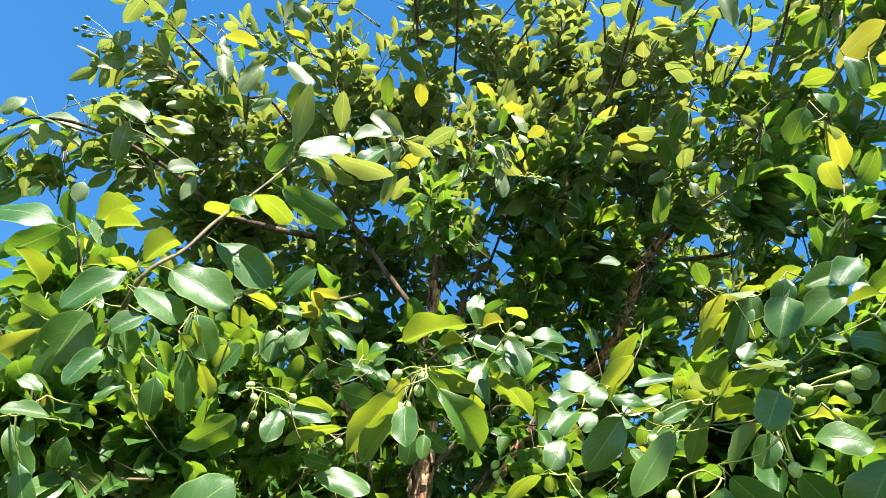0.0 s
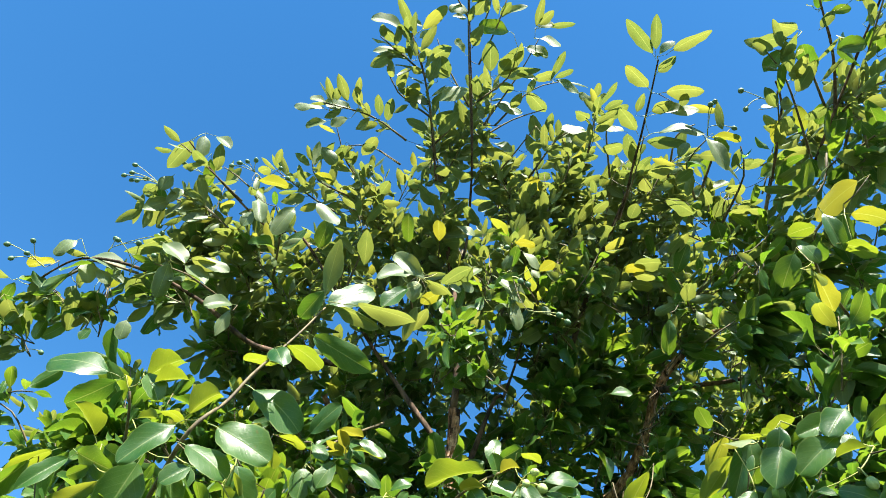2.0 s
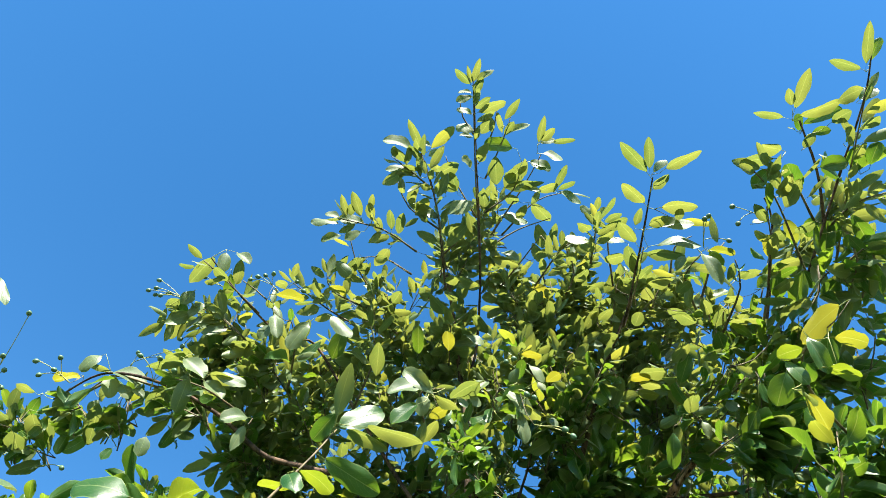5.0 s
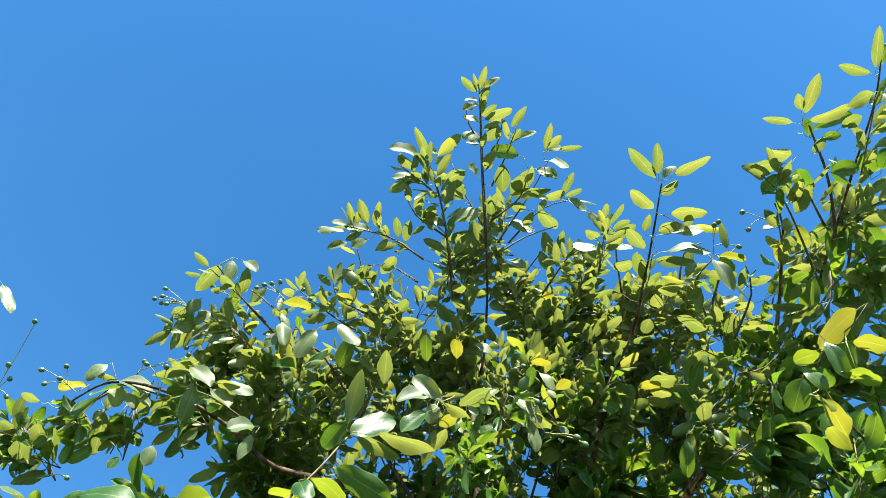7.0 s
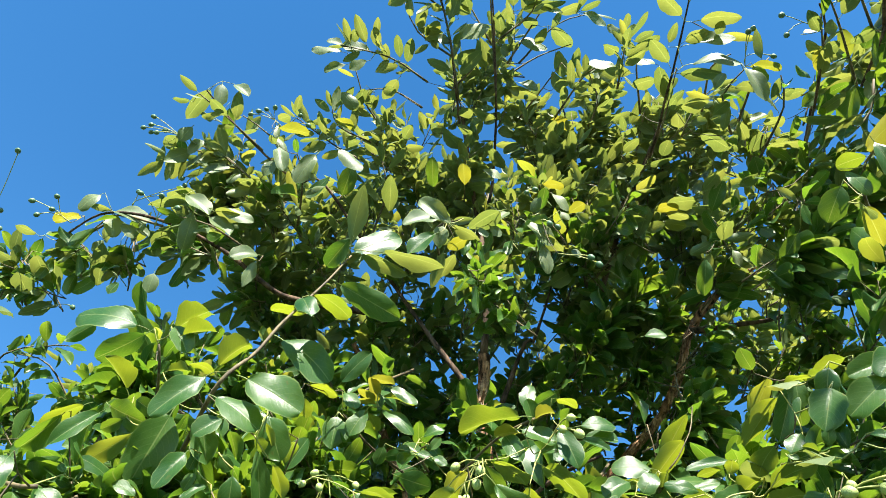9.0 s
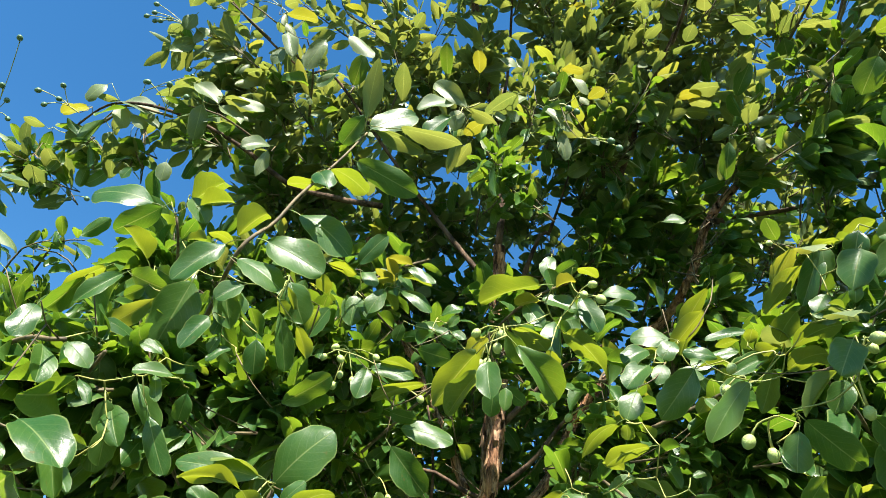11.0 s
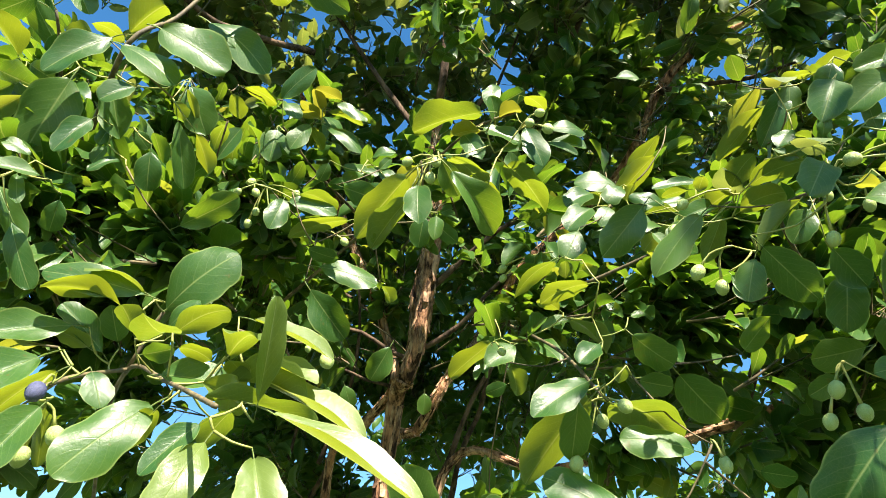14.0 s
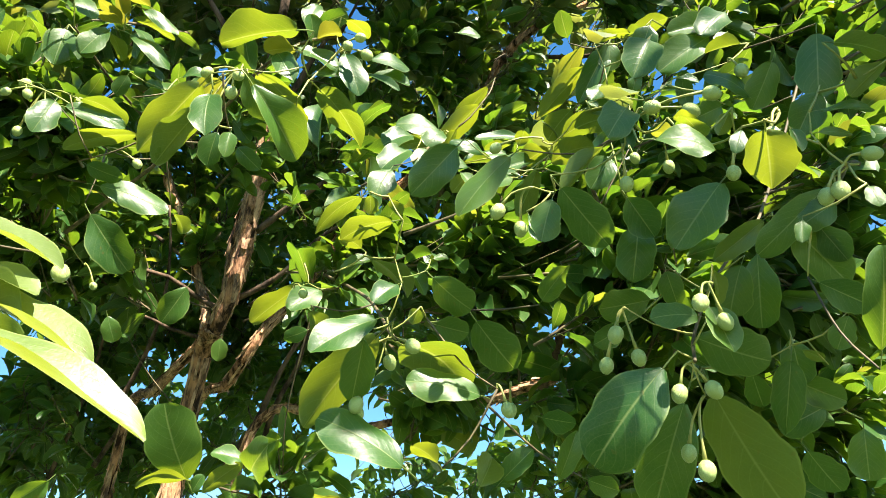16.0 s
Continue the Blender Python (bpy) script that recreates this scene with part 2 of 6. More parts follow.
def stem(name, r0, r1, *points):
    line = smooth_line(points, 0.02 if name != "twig" else 0.012)
    n = len(line) - 1
    thick = name != "twig"
    wob = 0.35 * r0 if thick else 0.25 * r0
    line = [q + wob * noise.noise_vector(q * 11) for q in line]
    anchors.extend(line)
    radii = [(r0 + (r1 - r0) * (k / n) ** 0.8) for k in range(n + 1)]
    verts, faces = [], []
    tube(line, radii, 18 if r0 > 0.01 else 10 if thick else 6, verts, faces, 0.3 if thick else 0.12)
    ob = under(new(name, mesh_of(name, verts, faces, (BARK if r0 > 0.009 else BOUGH_SHADED) if thick else TWIG)), tree)
    if r0 > 0.009:
        peeling(ob, line, radii)


# ---- leaves ----
def blade(rows, cols, droop, fold, cup, wavy, twist, full, seed, stalk=True):
    """A leaf of length 1 and width 1 along +y, upper side up, with its stalk behind it: points, faces and uv."""
    rnd = random.Random(seed)
    verts, faces, uvs = [], [], []
    a, b = 0.52 + 0.25 * full, rnd.uniform(0.42, 0.66) + max(0.0, cup - 0.3)
    top = (a / (a + b)) ** a * (b / (a + b)) ** b
    ph = rnd.uniform(0, 6)
    for i in range(rows + 1):
        v = 0.5 * i / rows + 0.25 - 0.25 * math.cos(math.pi * i / rows)
        e = min(max(v, 0.012), 0.992)
        half = 0.5 * (e ** a * (1 - e) ** b) / top
        half *= 1 + 0.05 * math.sin(11 * v + ph) + 0.03 * math.sin(23 * v + 2 * ph)
        chord = 2 * math.sin(droop / 2)
        y = (math.sin(droop * (v - 0.5)) + math.sin(droop / 2)) / chord
        z = (math.cos(droop * (v - 0.5)) - math.cos(droop / 2)) / chord
        tw = twist * (v - 0.3)
        for j in range(cols + 1):
            u = 2 * j / cols - 1
            x = u * half
            lift = fold * abs(x) * 0.9 - cup * x * x + wavy * abs(u) ** 2 * math.sin(7.5 * v + ph + (1.3 if u > 0 else 0))
            lift += 0.5 * x * math.tan(tw)
            verts.append((x * math.cos(fold * 0.6), y, z + lift))
            uvs.append((0.5 + 0.5 * u, v))
    c = cols + 1
    for i in range(rows):
        for j in range(cols):
            faces.append((i * c + j, i * c + j + 1, (i + 1) * c + j + 1, (i + 1) * c + j))
    if stalk:
        first = len(verts)
        steps = 3
        for k in range(steps + 1):
            t = k / steps
            y, z = -0.24 * (1 - t), -0.07 * (1 - t) ** 2
            r = 0.010
            for q in range(3):
                s = q * math.tau / 3
                verts.append((r * 2 * math.cos(s), y + 0.02, z + r * math.sin(s) - 0.006))
                uvs.append((0.5, 0.2))
        for k in range(steps):
            for q in range(3):
                n = (q + 1) % 3
                p, o = first + 3 * k, first + 3 * k + 3
                faces.append((p + q, p + n, o + n, o + q))
    return verts, faces, uvs


SHAPES = []
for k in range(16):
    r = random.Random(40 + k)
    SHAPES.append((r.uniform(0.3, 1.1), r.uniform(0.12, 0.6), r.uniform(-0.2, 0.8), r.uniform(0.02, 0.07), r.uniform(-0.7, 0.7), r.uniform(0.2, 1.0), k))
FLAT = [(0.55 * d, 0.4 * f, 0.5 * c, 0.8 * w, 0.45 * t, o, k) for d, f, c, w, t, o, k in SHAPES]
SPREAD = [(0.8 * d, 0.45 * f, 0.5 * c, 0.9 * w, 0.35 * t, o, k) for d, f, c, w, t, o, k in SHAPES]
CURLED = [(0.6 * d, 0.04, 0.34 + 0.02 * k, 0.7 * w, 0.4 * t, o, k) for d, f, c, w, t, o, k in SHAPES]
VALLEY = [(0.2, 0.32, 0.0, 0.02, 0.06, 0.6, 61), (0.25, 0.34, 0.0, 0.025, -0.06, 0.7, 62)]
CREASE = [(0.45, 0.30, 0.1, 0.02, 0.15, 0.7, 51), (0.7, 0.30, 0.1, 0.025, -0.2, 0.9, 52), (0.3, 0.30, 0.0, 0.03, 0.3, 0.5, 53)]


def blades(shapes, mat):
    made = [blade(20, 10, *s) for s in shapes]
    return [mesh_of("leaf", v, f, mat, u) for v, f, u in made]


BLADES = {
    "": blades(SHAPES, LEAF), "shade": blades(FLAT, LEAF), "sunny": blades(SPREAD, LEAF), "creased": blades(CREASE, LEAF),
    "young": blades(CURLED, YOUNG_LIT), "young_sunny": blades(SPREAD, YOUNG_LIT), "yellow": blades(SHAPES[:4], YELLOW),
    "pale": blades(SHAPES, PALE_BACKLIT), "pale_sunny": blades(SPREAD, PALE_BACKLIT), "pale_valley": blades(VALLEY, PALE_BACKLIT),
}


def arrays(shape, rows, cols):
    v, f, u = blade(rows, cols, *shape)
    return np.array(v), np.array(f), np.array(u)


SMALL = [arrays(s, 7, 4) for s in SHAPES]
SMALL_CURLED = [arrays(s, 7, 4) for s in CURLED]
MEDIUM = {"": [arrays(s, 12, 6) for s in FLAT], "sunny": [arrays(s, 12, 6) for s in SPREAD], "young": [arrays(s, 12, 6) for s in CURLED]}


def leaf_pose(foot, way, width, turn):
    along = Vector(way)
    length = along.length
    along = along / length
    up = Vector((0, 0, 1)) - along * along.z
    if up.length < 0.2:
        up = Vector((0, -1, 0)) + along * along.y
    up.normalize()
    side = along.cross(up)
    n = up * math.cos(radians(turn)) + side * math.sin(radians(turn))
    s = along.cross(n)
    m = Matrix((s * width, along * length, n * min(length, 2.3 * width))).transposed().to_4x4()
    m.translation = Vector(foot)
    return m


leaf_count = 0
sunny = []
PILES = {"leaf": LEAF, "young": YOUNG_LIT, "pale": PALE_BACKLIT, "yellow": YELLOW}
piles = {key: ([], [], []) for key in PILES}
piled = dict.fromkeys(PILES, 0)


def heap(key, shape, m):
    """Adds a blade with the pose m to the joined foliage."""
    v, f, u = shape
    piles[key][0].append(v @ m[:3, :3].T + m[:3, 3])
    piles[key][1].append(f + piled[key])
    piles[key][2].append(u)
    piled[key] += len(v)


def leaf(foot, way, width, turn, kind=""):
    global leaf_count
    leaf_count += 1
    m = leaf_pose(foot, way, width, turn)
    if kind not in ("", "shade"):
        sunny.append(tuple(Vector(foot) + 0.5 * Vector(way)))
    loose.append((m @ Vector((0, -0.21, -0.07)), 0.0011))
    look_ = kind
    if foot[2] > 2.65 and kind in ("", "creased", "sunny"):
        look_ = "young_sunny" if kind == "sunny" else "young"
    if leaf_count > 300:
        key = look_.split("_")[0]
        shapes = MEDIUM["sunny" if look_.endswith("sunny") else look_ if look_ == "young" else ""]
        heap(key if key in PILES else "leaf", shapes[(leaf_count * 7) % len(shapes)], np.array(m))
        return
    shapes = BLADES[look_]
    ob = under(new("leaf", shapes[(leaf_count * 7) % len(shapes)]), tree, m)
    if kind == "yellow":
        ob["label"] = "leaf turning yellow"


def crowded(q, room=0.042):
    off = np.array(q) - np.array(sunny)
    ahead = off @ np.array(SUN_WAY)
    aside = np.linalg.norm(off - ahead[:, None] * np.array(SUN_WAY), axis=1)
    return bool(((ahead > 0.02) & (aside < room)).any())


# Stretch of the great bough kept clear of leaves towards the camera.
SHOWN_BOUGH = [Vector(p) for p in ((.187, 1.483, 2.498), (.368, 1.385, 2.642), (.436, 1.316, 2.723), (.484, 1.259, 2.819), (.566, 1.233, 2.916))]
TO_CAMERA = Vector((-0.23, -0.72, -0.65)).normalized()


def hides_bough(q):
    """Whether a place lies between the great bough and the camera; kept clear to fit the view."""
    for a, b in zip(SHOWN_BOUGH, SHOWN_BOUGH[1:]):
        for k in range(4):
            off = q - a.lerp(b, k / 4)
            ahead = off.dot(TO_CAMERA)
            if -0.04 < ahead < 0.75 and (off - ahead * TO_CAMERA).length < 0.032 - 0.008 * ahead:
                return True
    return False


def heap_leaf(foot, way, width, turn, rnd):
    """A leaf of the joined foliage. It leaves free the gaps through which the sun falls on the sunny leaves, and the
    camera's view of the great bough.
    """
    middle = Vector(foot) + 0.5 * Vector(way)
    if sunny and crowded(middle) or hides_bough(middle):
        return 0
    # Higher leaves take the copy with sunlight put into its colour.
    key = "young" if foot[2] + rnd.gauss(0, 0.16) > 2.86 else "leaf"
    heap(key, (SMALL_CURLED if key == "young" else SMALL)[rnd.randrange(len(SMALL))], np.array(leaf_pose(foot, way, width, turn)))
    return 1


twig_verts, twig_faces = [], []


TO_LIGHT = Vector((SUN_WAY.x, SUN_WAY.y, 0)).normalized()


def leafy(line, count, length, rnd, sag=0.25, lean=0.1, slim=0.0):
    """Leaves set in a spiral along a stem, closer towards its tip, with a tuft at the end."""
    n = len(line) - 1
    placed = 0
    spin = rnd.uniform(0, 360)
    for k in range(count):
        t = 0.12 + 0.88 * ((k + 0.5) / count) ** 0.8
        i = min(int(t * n), n - 1)
        q = line[i].lerp(line[i + 1], t * n - i)
        way = (line[i + 1] - line[i]).normalized()
        spin += 137.5 + rnd.uniform(-20, 20)
        side = way.orthogonal().normalized()
        out = Matrix.Rotation(radians(spin), 3, way) @ side
        open_ = rnd.uniform(35, 75) if t < 0.9 else rnd.uniform(15, 50)
        d = way * math.cos(radians(open_)) + out * math.sin(radians(open_))
        fall = sag * rnd.uniform(0.4, 1.6) if t < 0.85 else 0.5 * sag - 0.1
        d = (d + lean * TO_LIGHT + Vector((0, 0, -fall))).normalized()
        size = length * rnd.uniform(0.62, 1.12) * (0.8 if t > 0.93 else 1)
        w = size * (rnd.uniform(0.40, 0.58) - slim)
        place = q + d * size * 0.22
        turn = rnd.gauss(0, 42)
        placed += heap_leaf(place, d * size, w, turn, rnd)
    return placed


shoot_count = 0
boughs = []


def shoot(count, length, *points):
    global shoot_count
    shoot_count += 1
    rnd = random.Random(900 + shoot_count)
    line = smooth_line(points, 0.03)
    n = len(line) - 1
    tube(line, [0.0032 - 0.0018 * k / n for k in range(n + 1)], 5, twig_verts, twig_faces)
    if points[0][1] > 0.2:
        boughs.append(line[0])
    anchors.extend(line[2:])
    high = points[-1][2] > 2.9
    leafy(line, round(count * (1.4 if high else 1)), length * (0.86 if high else 0.9), rnd, slim=0.11)


def clump(middle, reach, sprigs):
    global shoot_count
    shoot_count += 1
    rnd = random.Random(shoot_count)
    c = Vector(middle)
    boughs.append(c)
    for k in range(sprigs):
        off = Vector((rnd.gauss(0, 1), rnd.gauss(0, 1), rnd.gauss(0, 1))).normalized() * reach * rnd.random() ** 0.45
        tip = c + off
        way = (off.normalized() * 0.5 + (tip - Vector((-0.05, 1.75, 1.9))).normalized() * 0.7 + Vector((rnd.gauss(0, 0.3), rnd.gauss(0, 0.3), 0.25))).normalized()
        size = rnd.uniform(0.10, 0.17)
        root = tip - way * size
        bend = (root + tip) / 2 + Vector((rnd.gauss(0, 0.01), rnd.gauss(0, 0.01), -0.01))
        line = smooth_line((root, bend, tip), 0.03)
        n = len(line) - 1
        if leafy(line, rnd.randint(12, 16), rnd.uniform(0.046, 0.074), rnd, sag=0.9, lean=0.4, slim=0.05) > 4:
            tube([c, c.lerp(root, 0.5) + Vector((0, 0, -0.006)), root], [0.0010, 0.0009, 0.0009], 3, twig_verts, twig_faces)
            tube(line, [0.0019 - 0.0009 * i / n for i in range(n + 1)], 4, twig_verts, twig_faces)


# ---- fruit ----
def fruit_mesh(mat):
    verts, faces = [(0, 0, 0.5)], []
    rows, cols = 7, 10
    for i in range(1, rows):
        a = math.pi * i / rows
        for j in range(cols):
            b = math.tau * j / cols
            r = 0.43 * math.sin(a) ** 0.93
            verts.append((r * math.cos(b), r * math.sin(b), 0.5 * math.cos(a) - (0.03 if i == rows - 1 else 0)))
    verts.append((0, 0, -0.56))
    for j in range(cols):
        n = (j + 1) % cols
        faces.append((0, 1 + j, 1 + n))
        for i in range(rows - 2):
            p, o = 1 + i * cols, 1 + (i + 1) * cols
            faces.append((p + j, o + j, o + n, p + n))
        p = 1 + (rows - 2) * cols
        faces.append((p + j, len(verts) - 1, p + n))
    return mesh_of("fruit", verts, faces, mat)


FRUITS, RIPES, SHADED_FRUITS = fruit_mesh(FRUIT), fruit_mesh(RIPE), fruit_mesh(SHADED_FRUIT)


def fruits(node_place, *places, ripe=False):
    o = Vector(node_place)
    rnd = random.Random(int(abs(o.x * 7919 + o.z * 104729) * 1000))
    loose.append((o, 0.001))
    hub = o + (Vector(places[0]) - o) * 0.35 if len(places) > 1 else o
    for p in places:
        p = Vector(p)
        high = p.z > 2.5
        size = rnd.uniform(0.0105, 0.0125) * (1.22 if high else 1.04)
        hang = (Vector((0, 0, 1)) * 0.8 + (hub - p).normalized()).normalized()
        m = hang.to_track_quat("Z", "Y").to_matrix().to_4x4() @ Matrix.Diagonal((size, size, size, 1))
        m.translation = p
        berry = under(new("fruit", RIPES if ripe else SHADED_FRUITS if high else FRUITS), tree, m)
        if ripe:
            berry["label"] = "ripe dark blue berry"
        top = p + hang * size * 0.48
        line = smooth_line((o, o.lerp(hub, 0.7) + Vector((0, 0, 0.004)), hub.lerp(top, 0.5) + Vector((0, 0, 0.006)), top), 0.008)
        n = len(line) - 1
        verts, faces = [], []
        tube(line, [0.0009 + (0.0006 if k == n else 0) for k in range(n + 1)], 5, verts, faces)
        s = new("stalk", mesh_of("stalk", verts, faces, STALK))
        s.parent = berry
        s.matrix_parent_inverse = (FOOT @ FOOT.inverted() @ m).inverted()


# trunk, boughs and twigs: bark radius at foot and tip, then the places that they pass
stem("trunk", .024, .013, (-.115, 1.739, -.05), (-.115, 1.639, .9), (-.085, 1.519, 2.067), (-.043, 1.42, 2.205), (-.015, 1.384, 2.307), (-.002, 1.321, 2.449), (.002, 1.212, 2.729))
stem("branch", .009, .0020, (.002, 1.212, 2.729), (.013, 1.177, 2.84), (.011, 1.134, 2.974), (-.013, 1.062, 3.215), (-.038, .967, 3.437), (-.04, .935, 3.333), (-.047, .722, 3.412), (-.079, .571, 3.447))
stem("branch", .005, .0013, (.003, 1.128, 3.034), (.042, 1.106, 3.314), (.064, .895, 3.417), (.071, .657, 3.587), (.077, .417, 3.735))
stem("branch", .012, .007, (-.173, 1.847, -.05), (-.213, 1.787, .95), (-.238, 1.727, 2.043), (-.153, 1.596, 2.154), (-.077, 1.493, 2.226), (-.115, 1.495, 2.367), (-.228, 1.422, 2.623), (-.35, 1.347, 2.917))
stem("branch", .013, .008, (-.094, 1.816, -.05), (-.1, 1.756, .95), (-.106, 1.696, 2.042), (-.026, 1.563, 2.156), (.027, 1.505, 2.235), (.092, 1.506, 2.333), (.187, 1.483, 2.498), (.368, 1.385, 2.642), (.436, 1.316, 2.723), (.484, 1.259, 2.819), (.566, 1.233, 2.916), (.689, 1.209, 3))
stem("branch", .008, .003, (.484, 1.259, 2.819), (.542, 1.204, 2.778), (.635, 1.163, 2.753), (.698, 1.112, 2.736))
stem("branch", .008, .0018, (.268, 1.375, 2.945), (.353, 1.207, 3.104), (.416, 1.076, 3.187), (.467, .965, 3.238), (.432, .979, 3.144), (.472, .762, 3.162), (.497, .586, 3.182))
stem("branch", .012, .006, (-.023, 1.751, -.05), (0, 1.691, .95), (.012, 1.631, 2.037), (.229, 1.54, 2.069), (.356, 1.415, 2.069), (.441, 1.286, 2.051), (.501, 1.21, 2.054), (.564, 1.127, 2.066), (.619, 1.042, 2.083))
stem("branch", .009, .004, (.483, 1.243, 2.046), (.496, 1.094, 2.137), (.529, 1.025, 2.194), (.564, .953, 2.236))
stem("branch", .0045, .0025, (-.115, 1.495, 2.367), (-.261, 1.468, 2.472), (-.369, 1.353, 2.559), (-.581, 1.292, 2.665))
stem("branch", .007, .0025, (.001, 1.363, 2.371), (.129, 1.277, 2.448), (.224, 1.164, 2.427))
stem("branch", .008, .0025, (-.006, 1.293, 2.525), (.101, 1.267, 2.816), (.12, 1.274, 2.825), (.181, 1.242, 2.993))
stem("branch", .007, .0018, (.001, 1.263, 2.62), (-.178, 1.235, 2.911), (-.295, 1.138, 3.061), (-.419, 1.033, 3.218), (-.455, .956, 3.119), (-.566, .837, 3.165), (-.632, .727, 3.189))
stem("branch", .008, .002, (-.276, 1.197, 2.872), (-.451, 1.086, 2.828), (-.565, .996, 2.877), (-.689, .894, 2.882), (-.818, .871, 2.895), (-.959, .925, 2.878))
stem("branch", .0065, .002, (.689, 1.209, 3), (.765, 1.028, 3.088), (.799, .871, 3.167), (.711, .784, 2.973), (.727, .651, 3.038), (.712, .604, 3.059))
stem("branch", .005, .0016, (.765, 1.028, 3.088), (.785, .792, 2.977), (.876, .586, 3.083), (.921, .423, 3.12), (.941, .319, 3.16))
stem("branch", .004, .002, (.843, .685, 3.033), (.833, .565, 3.089), (.8, .457, 3.137))
stem("twig", .0029, .0014, (-.304, .699, 2.132), (-.241, .617, 2.157), (-.221, .637, 2.221), (-.205, .647, 2.28), (-.173, .667, 2.373), (-.152, .685, 2.453))
stem("twig", .003, .0016, (-.41, .786, 2.223), (-.367, .684, 2.238), (-.361, .651, 2.255))
stem("twig", 0.0023, 0.0014, (-.374, 1.063, 1.841), (-.271, .839, 1.878), (-.191, .703, 1.876), (-.119, .621, 1.83), (-.072, .555, 1.794), (-.042, .513, 1.771))
stem("twig", 0.0018, 0.0015, (-.191, .702, 1.877), (-.179, .696, 1.905), (-.169, .687, 1.918))
stem("twig", 0.0018, 0.0014, (-.191, .703, 1.876), (-.193, .649, 1.846), (-.179, .598, 1.816))
stem("twig", .003, .0015, (-.213, 1.111, 2.179), (-.027, .905, 2.205), (.042, .79, 2.19), (.084, .738, 2.18), (.118, .732, 2.191))
stem("twig", .003, .0015, (.226, 1.003, 2.151), (.324, .934, 2.167), (.343, .859, 2.16), (.357, .812, 2.138))
stem("twig", .003, .0015, (.564, 1.127, 2.066), (.433, .853, 2.062), (.344, .707, 2.036), (.317, .595, 1.974), (.318, .584, 1.973))
stem("twig", .0022, .0012, (.88, .88, 2.53), (0.803, 0.811, 2.462), (0.609, 0.755, 2.151), (0.505, 0.709, 2.005), (0.467, 0.690, 1.965), (0.415, 0.677, 1.910), (0.382, 0.669, 1.860), (.351, .629, 1.82))
stem("twig", .003, .0015, (.12, 1.328, 2.28), (.173, .982, 2.047), (.177, .748, 1.884), (.179, .731, 1.871))
stem("twig", .0025, .0015, (-.12, 1.145, 2.376), (-.158, .976, 2.325), (-.181, .873, 2.311))
stem("twig", .0025, .0015, (-.214, 1.233, 2.351), (-.188, 1.022, 2.2), (-.187, .979, 2.173))
stem("twig", .003, .002, (-.508, .636, 2.034), (-.39, .569, 2.008), (-.351, .558, 1.997), (-.337, .56, 1.998))
stem("twig", .003, .002, (.758, .898, 2.529), (.6, .706, 2.492), (.556, .616, 2.477), (.562, .575, 2.474))
stem("twig", .0025, .0015, (.56, .672, 2.017), (.463, .57, 1.945), (.447, .55, 1.926))
stem("twig", 0.0020, 0.0008, (-.047, 1.423, 2.254), (-.078, 1.389, 2.271), (-.112, 1.358, 2.283))
stem("twig", 0.0020, 0.0008, (-.052, 1.433, 2.24), (-.097, 1.399, 2.24), (-.13, 1.377, 2.239))
stem("twig", 0.0020, 0.0008, (.005, 1.438, 2.263), (.059, 1.392, 2.289), (.1, 1.339, 2.327))
stem("twig", 0.0020, 0.0008, (-.005, 1.457, 2.236), (.061, 1.417, 2.253), (.092, 1.39, 2.289))
stem("twig", 0.0014, 0.0008, (-.086, 1.529, 2.07), (-.162, 1.504, 2.148), (-.207, 1.463, 2.21))
stem("branch", .008, .004, (-.036, 1.711, 2.013), (.03, 1.641, 2.109), (.073, 1.591, 2.212), (.141, 1.547, 2.322))
stem("branch", .006, .003, (-.294, 1.816, 2.06), (-.207, 1.707, 2.176), (-.12, 1.624, 2.234))
# Unseen branch, made up to carry the clumps added for shade on the right.
stem("branch", .014, .004, (-.05, 1.5, 1.2), (.3, 1.3, 1.35), (.62, 1.1, 1.52), (.88, .82, 1.9), (.78, .5, 2.2), (.68, .36, 2.45))
stem("branch", .010, .006, (-0.045, 1.457, 2.222), (-0.035, 1.415, 2.299), (-0.032, 1.382, 2.382), (-0.011, 1.346, 2.467), (-0.000, 1.325, 2.567), (0.006, 1.280, 2.718))
stem("branch", .005, .0025, (-0.233, 1.617, 2.097), (-0.185, 1.550, 2.189), (-0.157, 1.490, 2.272), (-0.151, 1.432, 2.356), (-0.160, 1.381, 2.430))
stem("branch", .006, .003, (-0.024, 1.419, 2.257), (0.029, 1.399, 2.282), (0.069, 1.377, 2.310), (0.113, 1.344, 2.354), (0.163, 1.318, 2.386))
stem("branch", .005, .0025, (-0.046, 1.420, 2.240), (-0.091, 1.409, 2.260), (-0.138, 1.395, 2.285), (-0.197, 1.391, 2.295), (-0.252, 1.377, 2.320))
stem("branch", .004, .002, (-0.081, 1.490, 2.213), (-0.137, 1.484, 2.226), (-0.182, 1.476, 2.243), (-0.225, 1.486, 2.232))
stem("branch", .007, .003, (0.031, 1.746, 2.046), (0.063, 1.668, 2.154), (0.099, 1.618, 2.223), (0.124, 1.562, 2.302), (0.175, 1.504, 2.381))
stem("branch", .005, .002, (-0.380, 1.836, 2.040), (-0.323, 1.733, 2.183), (-0.291, 1.646, 2.306), (-0.282, 1.574, 2.408))
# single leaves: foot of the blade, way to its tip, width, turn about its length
# 'pale' marks mostly leaves that look backlit; that glow is in their colour.
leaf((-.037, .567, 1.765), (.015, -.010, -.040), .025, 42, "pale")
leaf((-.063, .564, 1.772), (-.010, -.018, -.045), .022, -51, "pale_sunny")
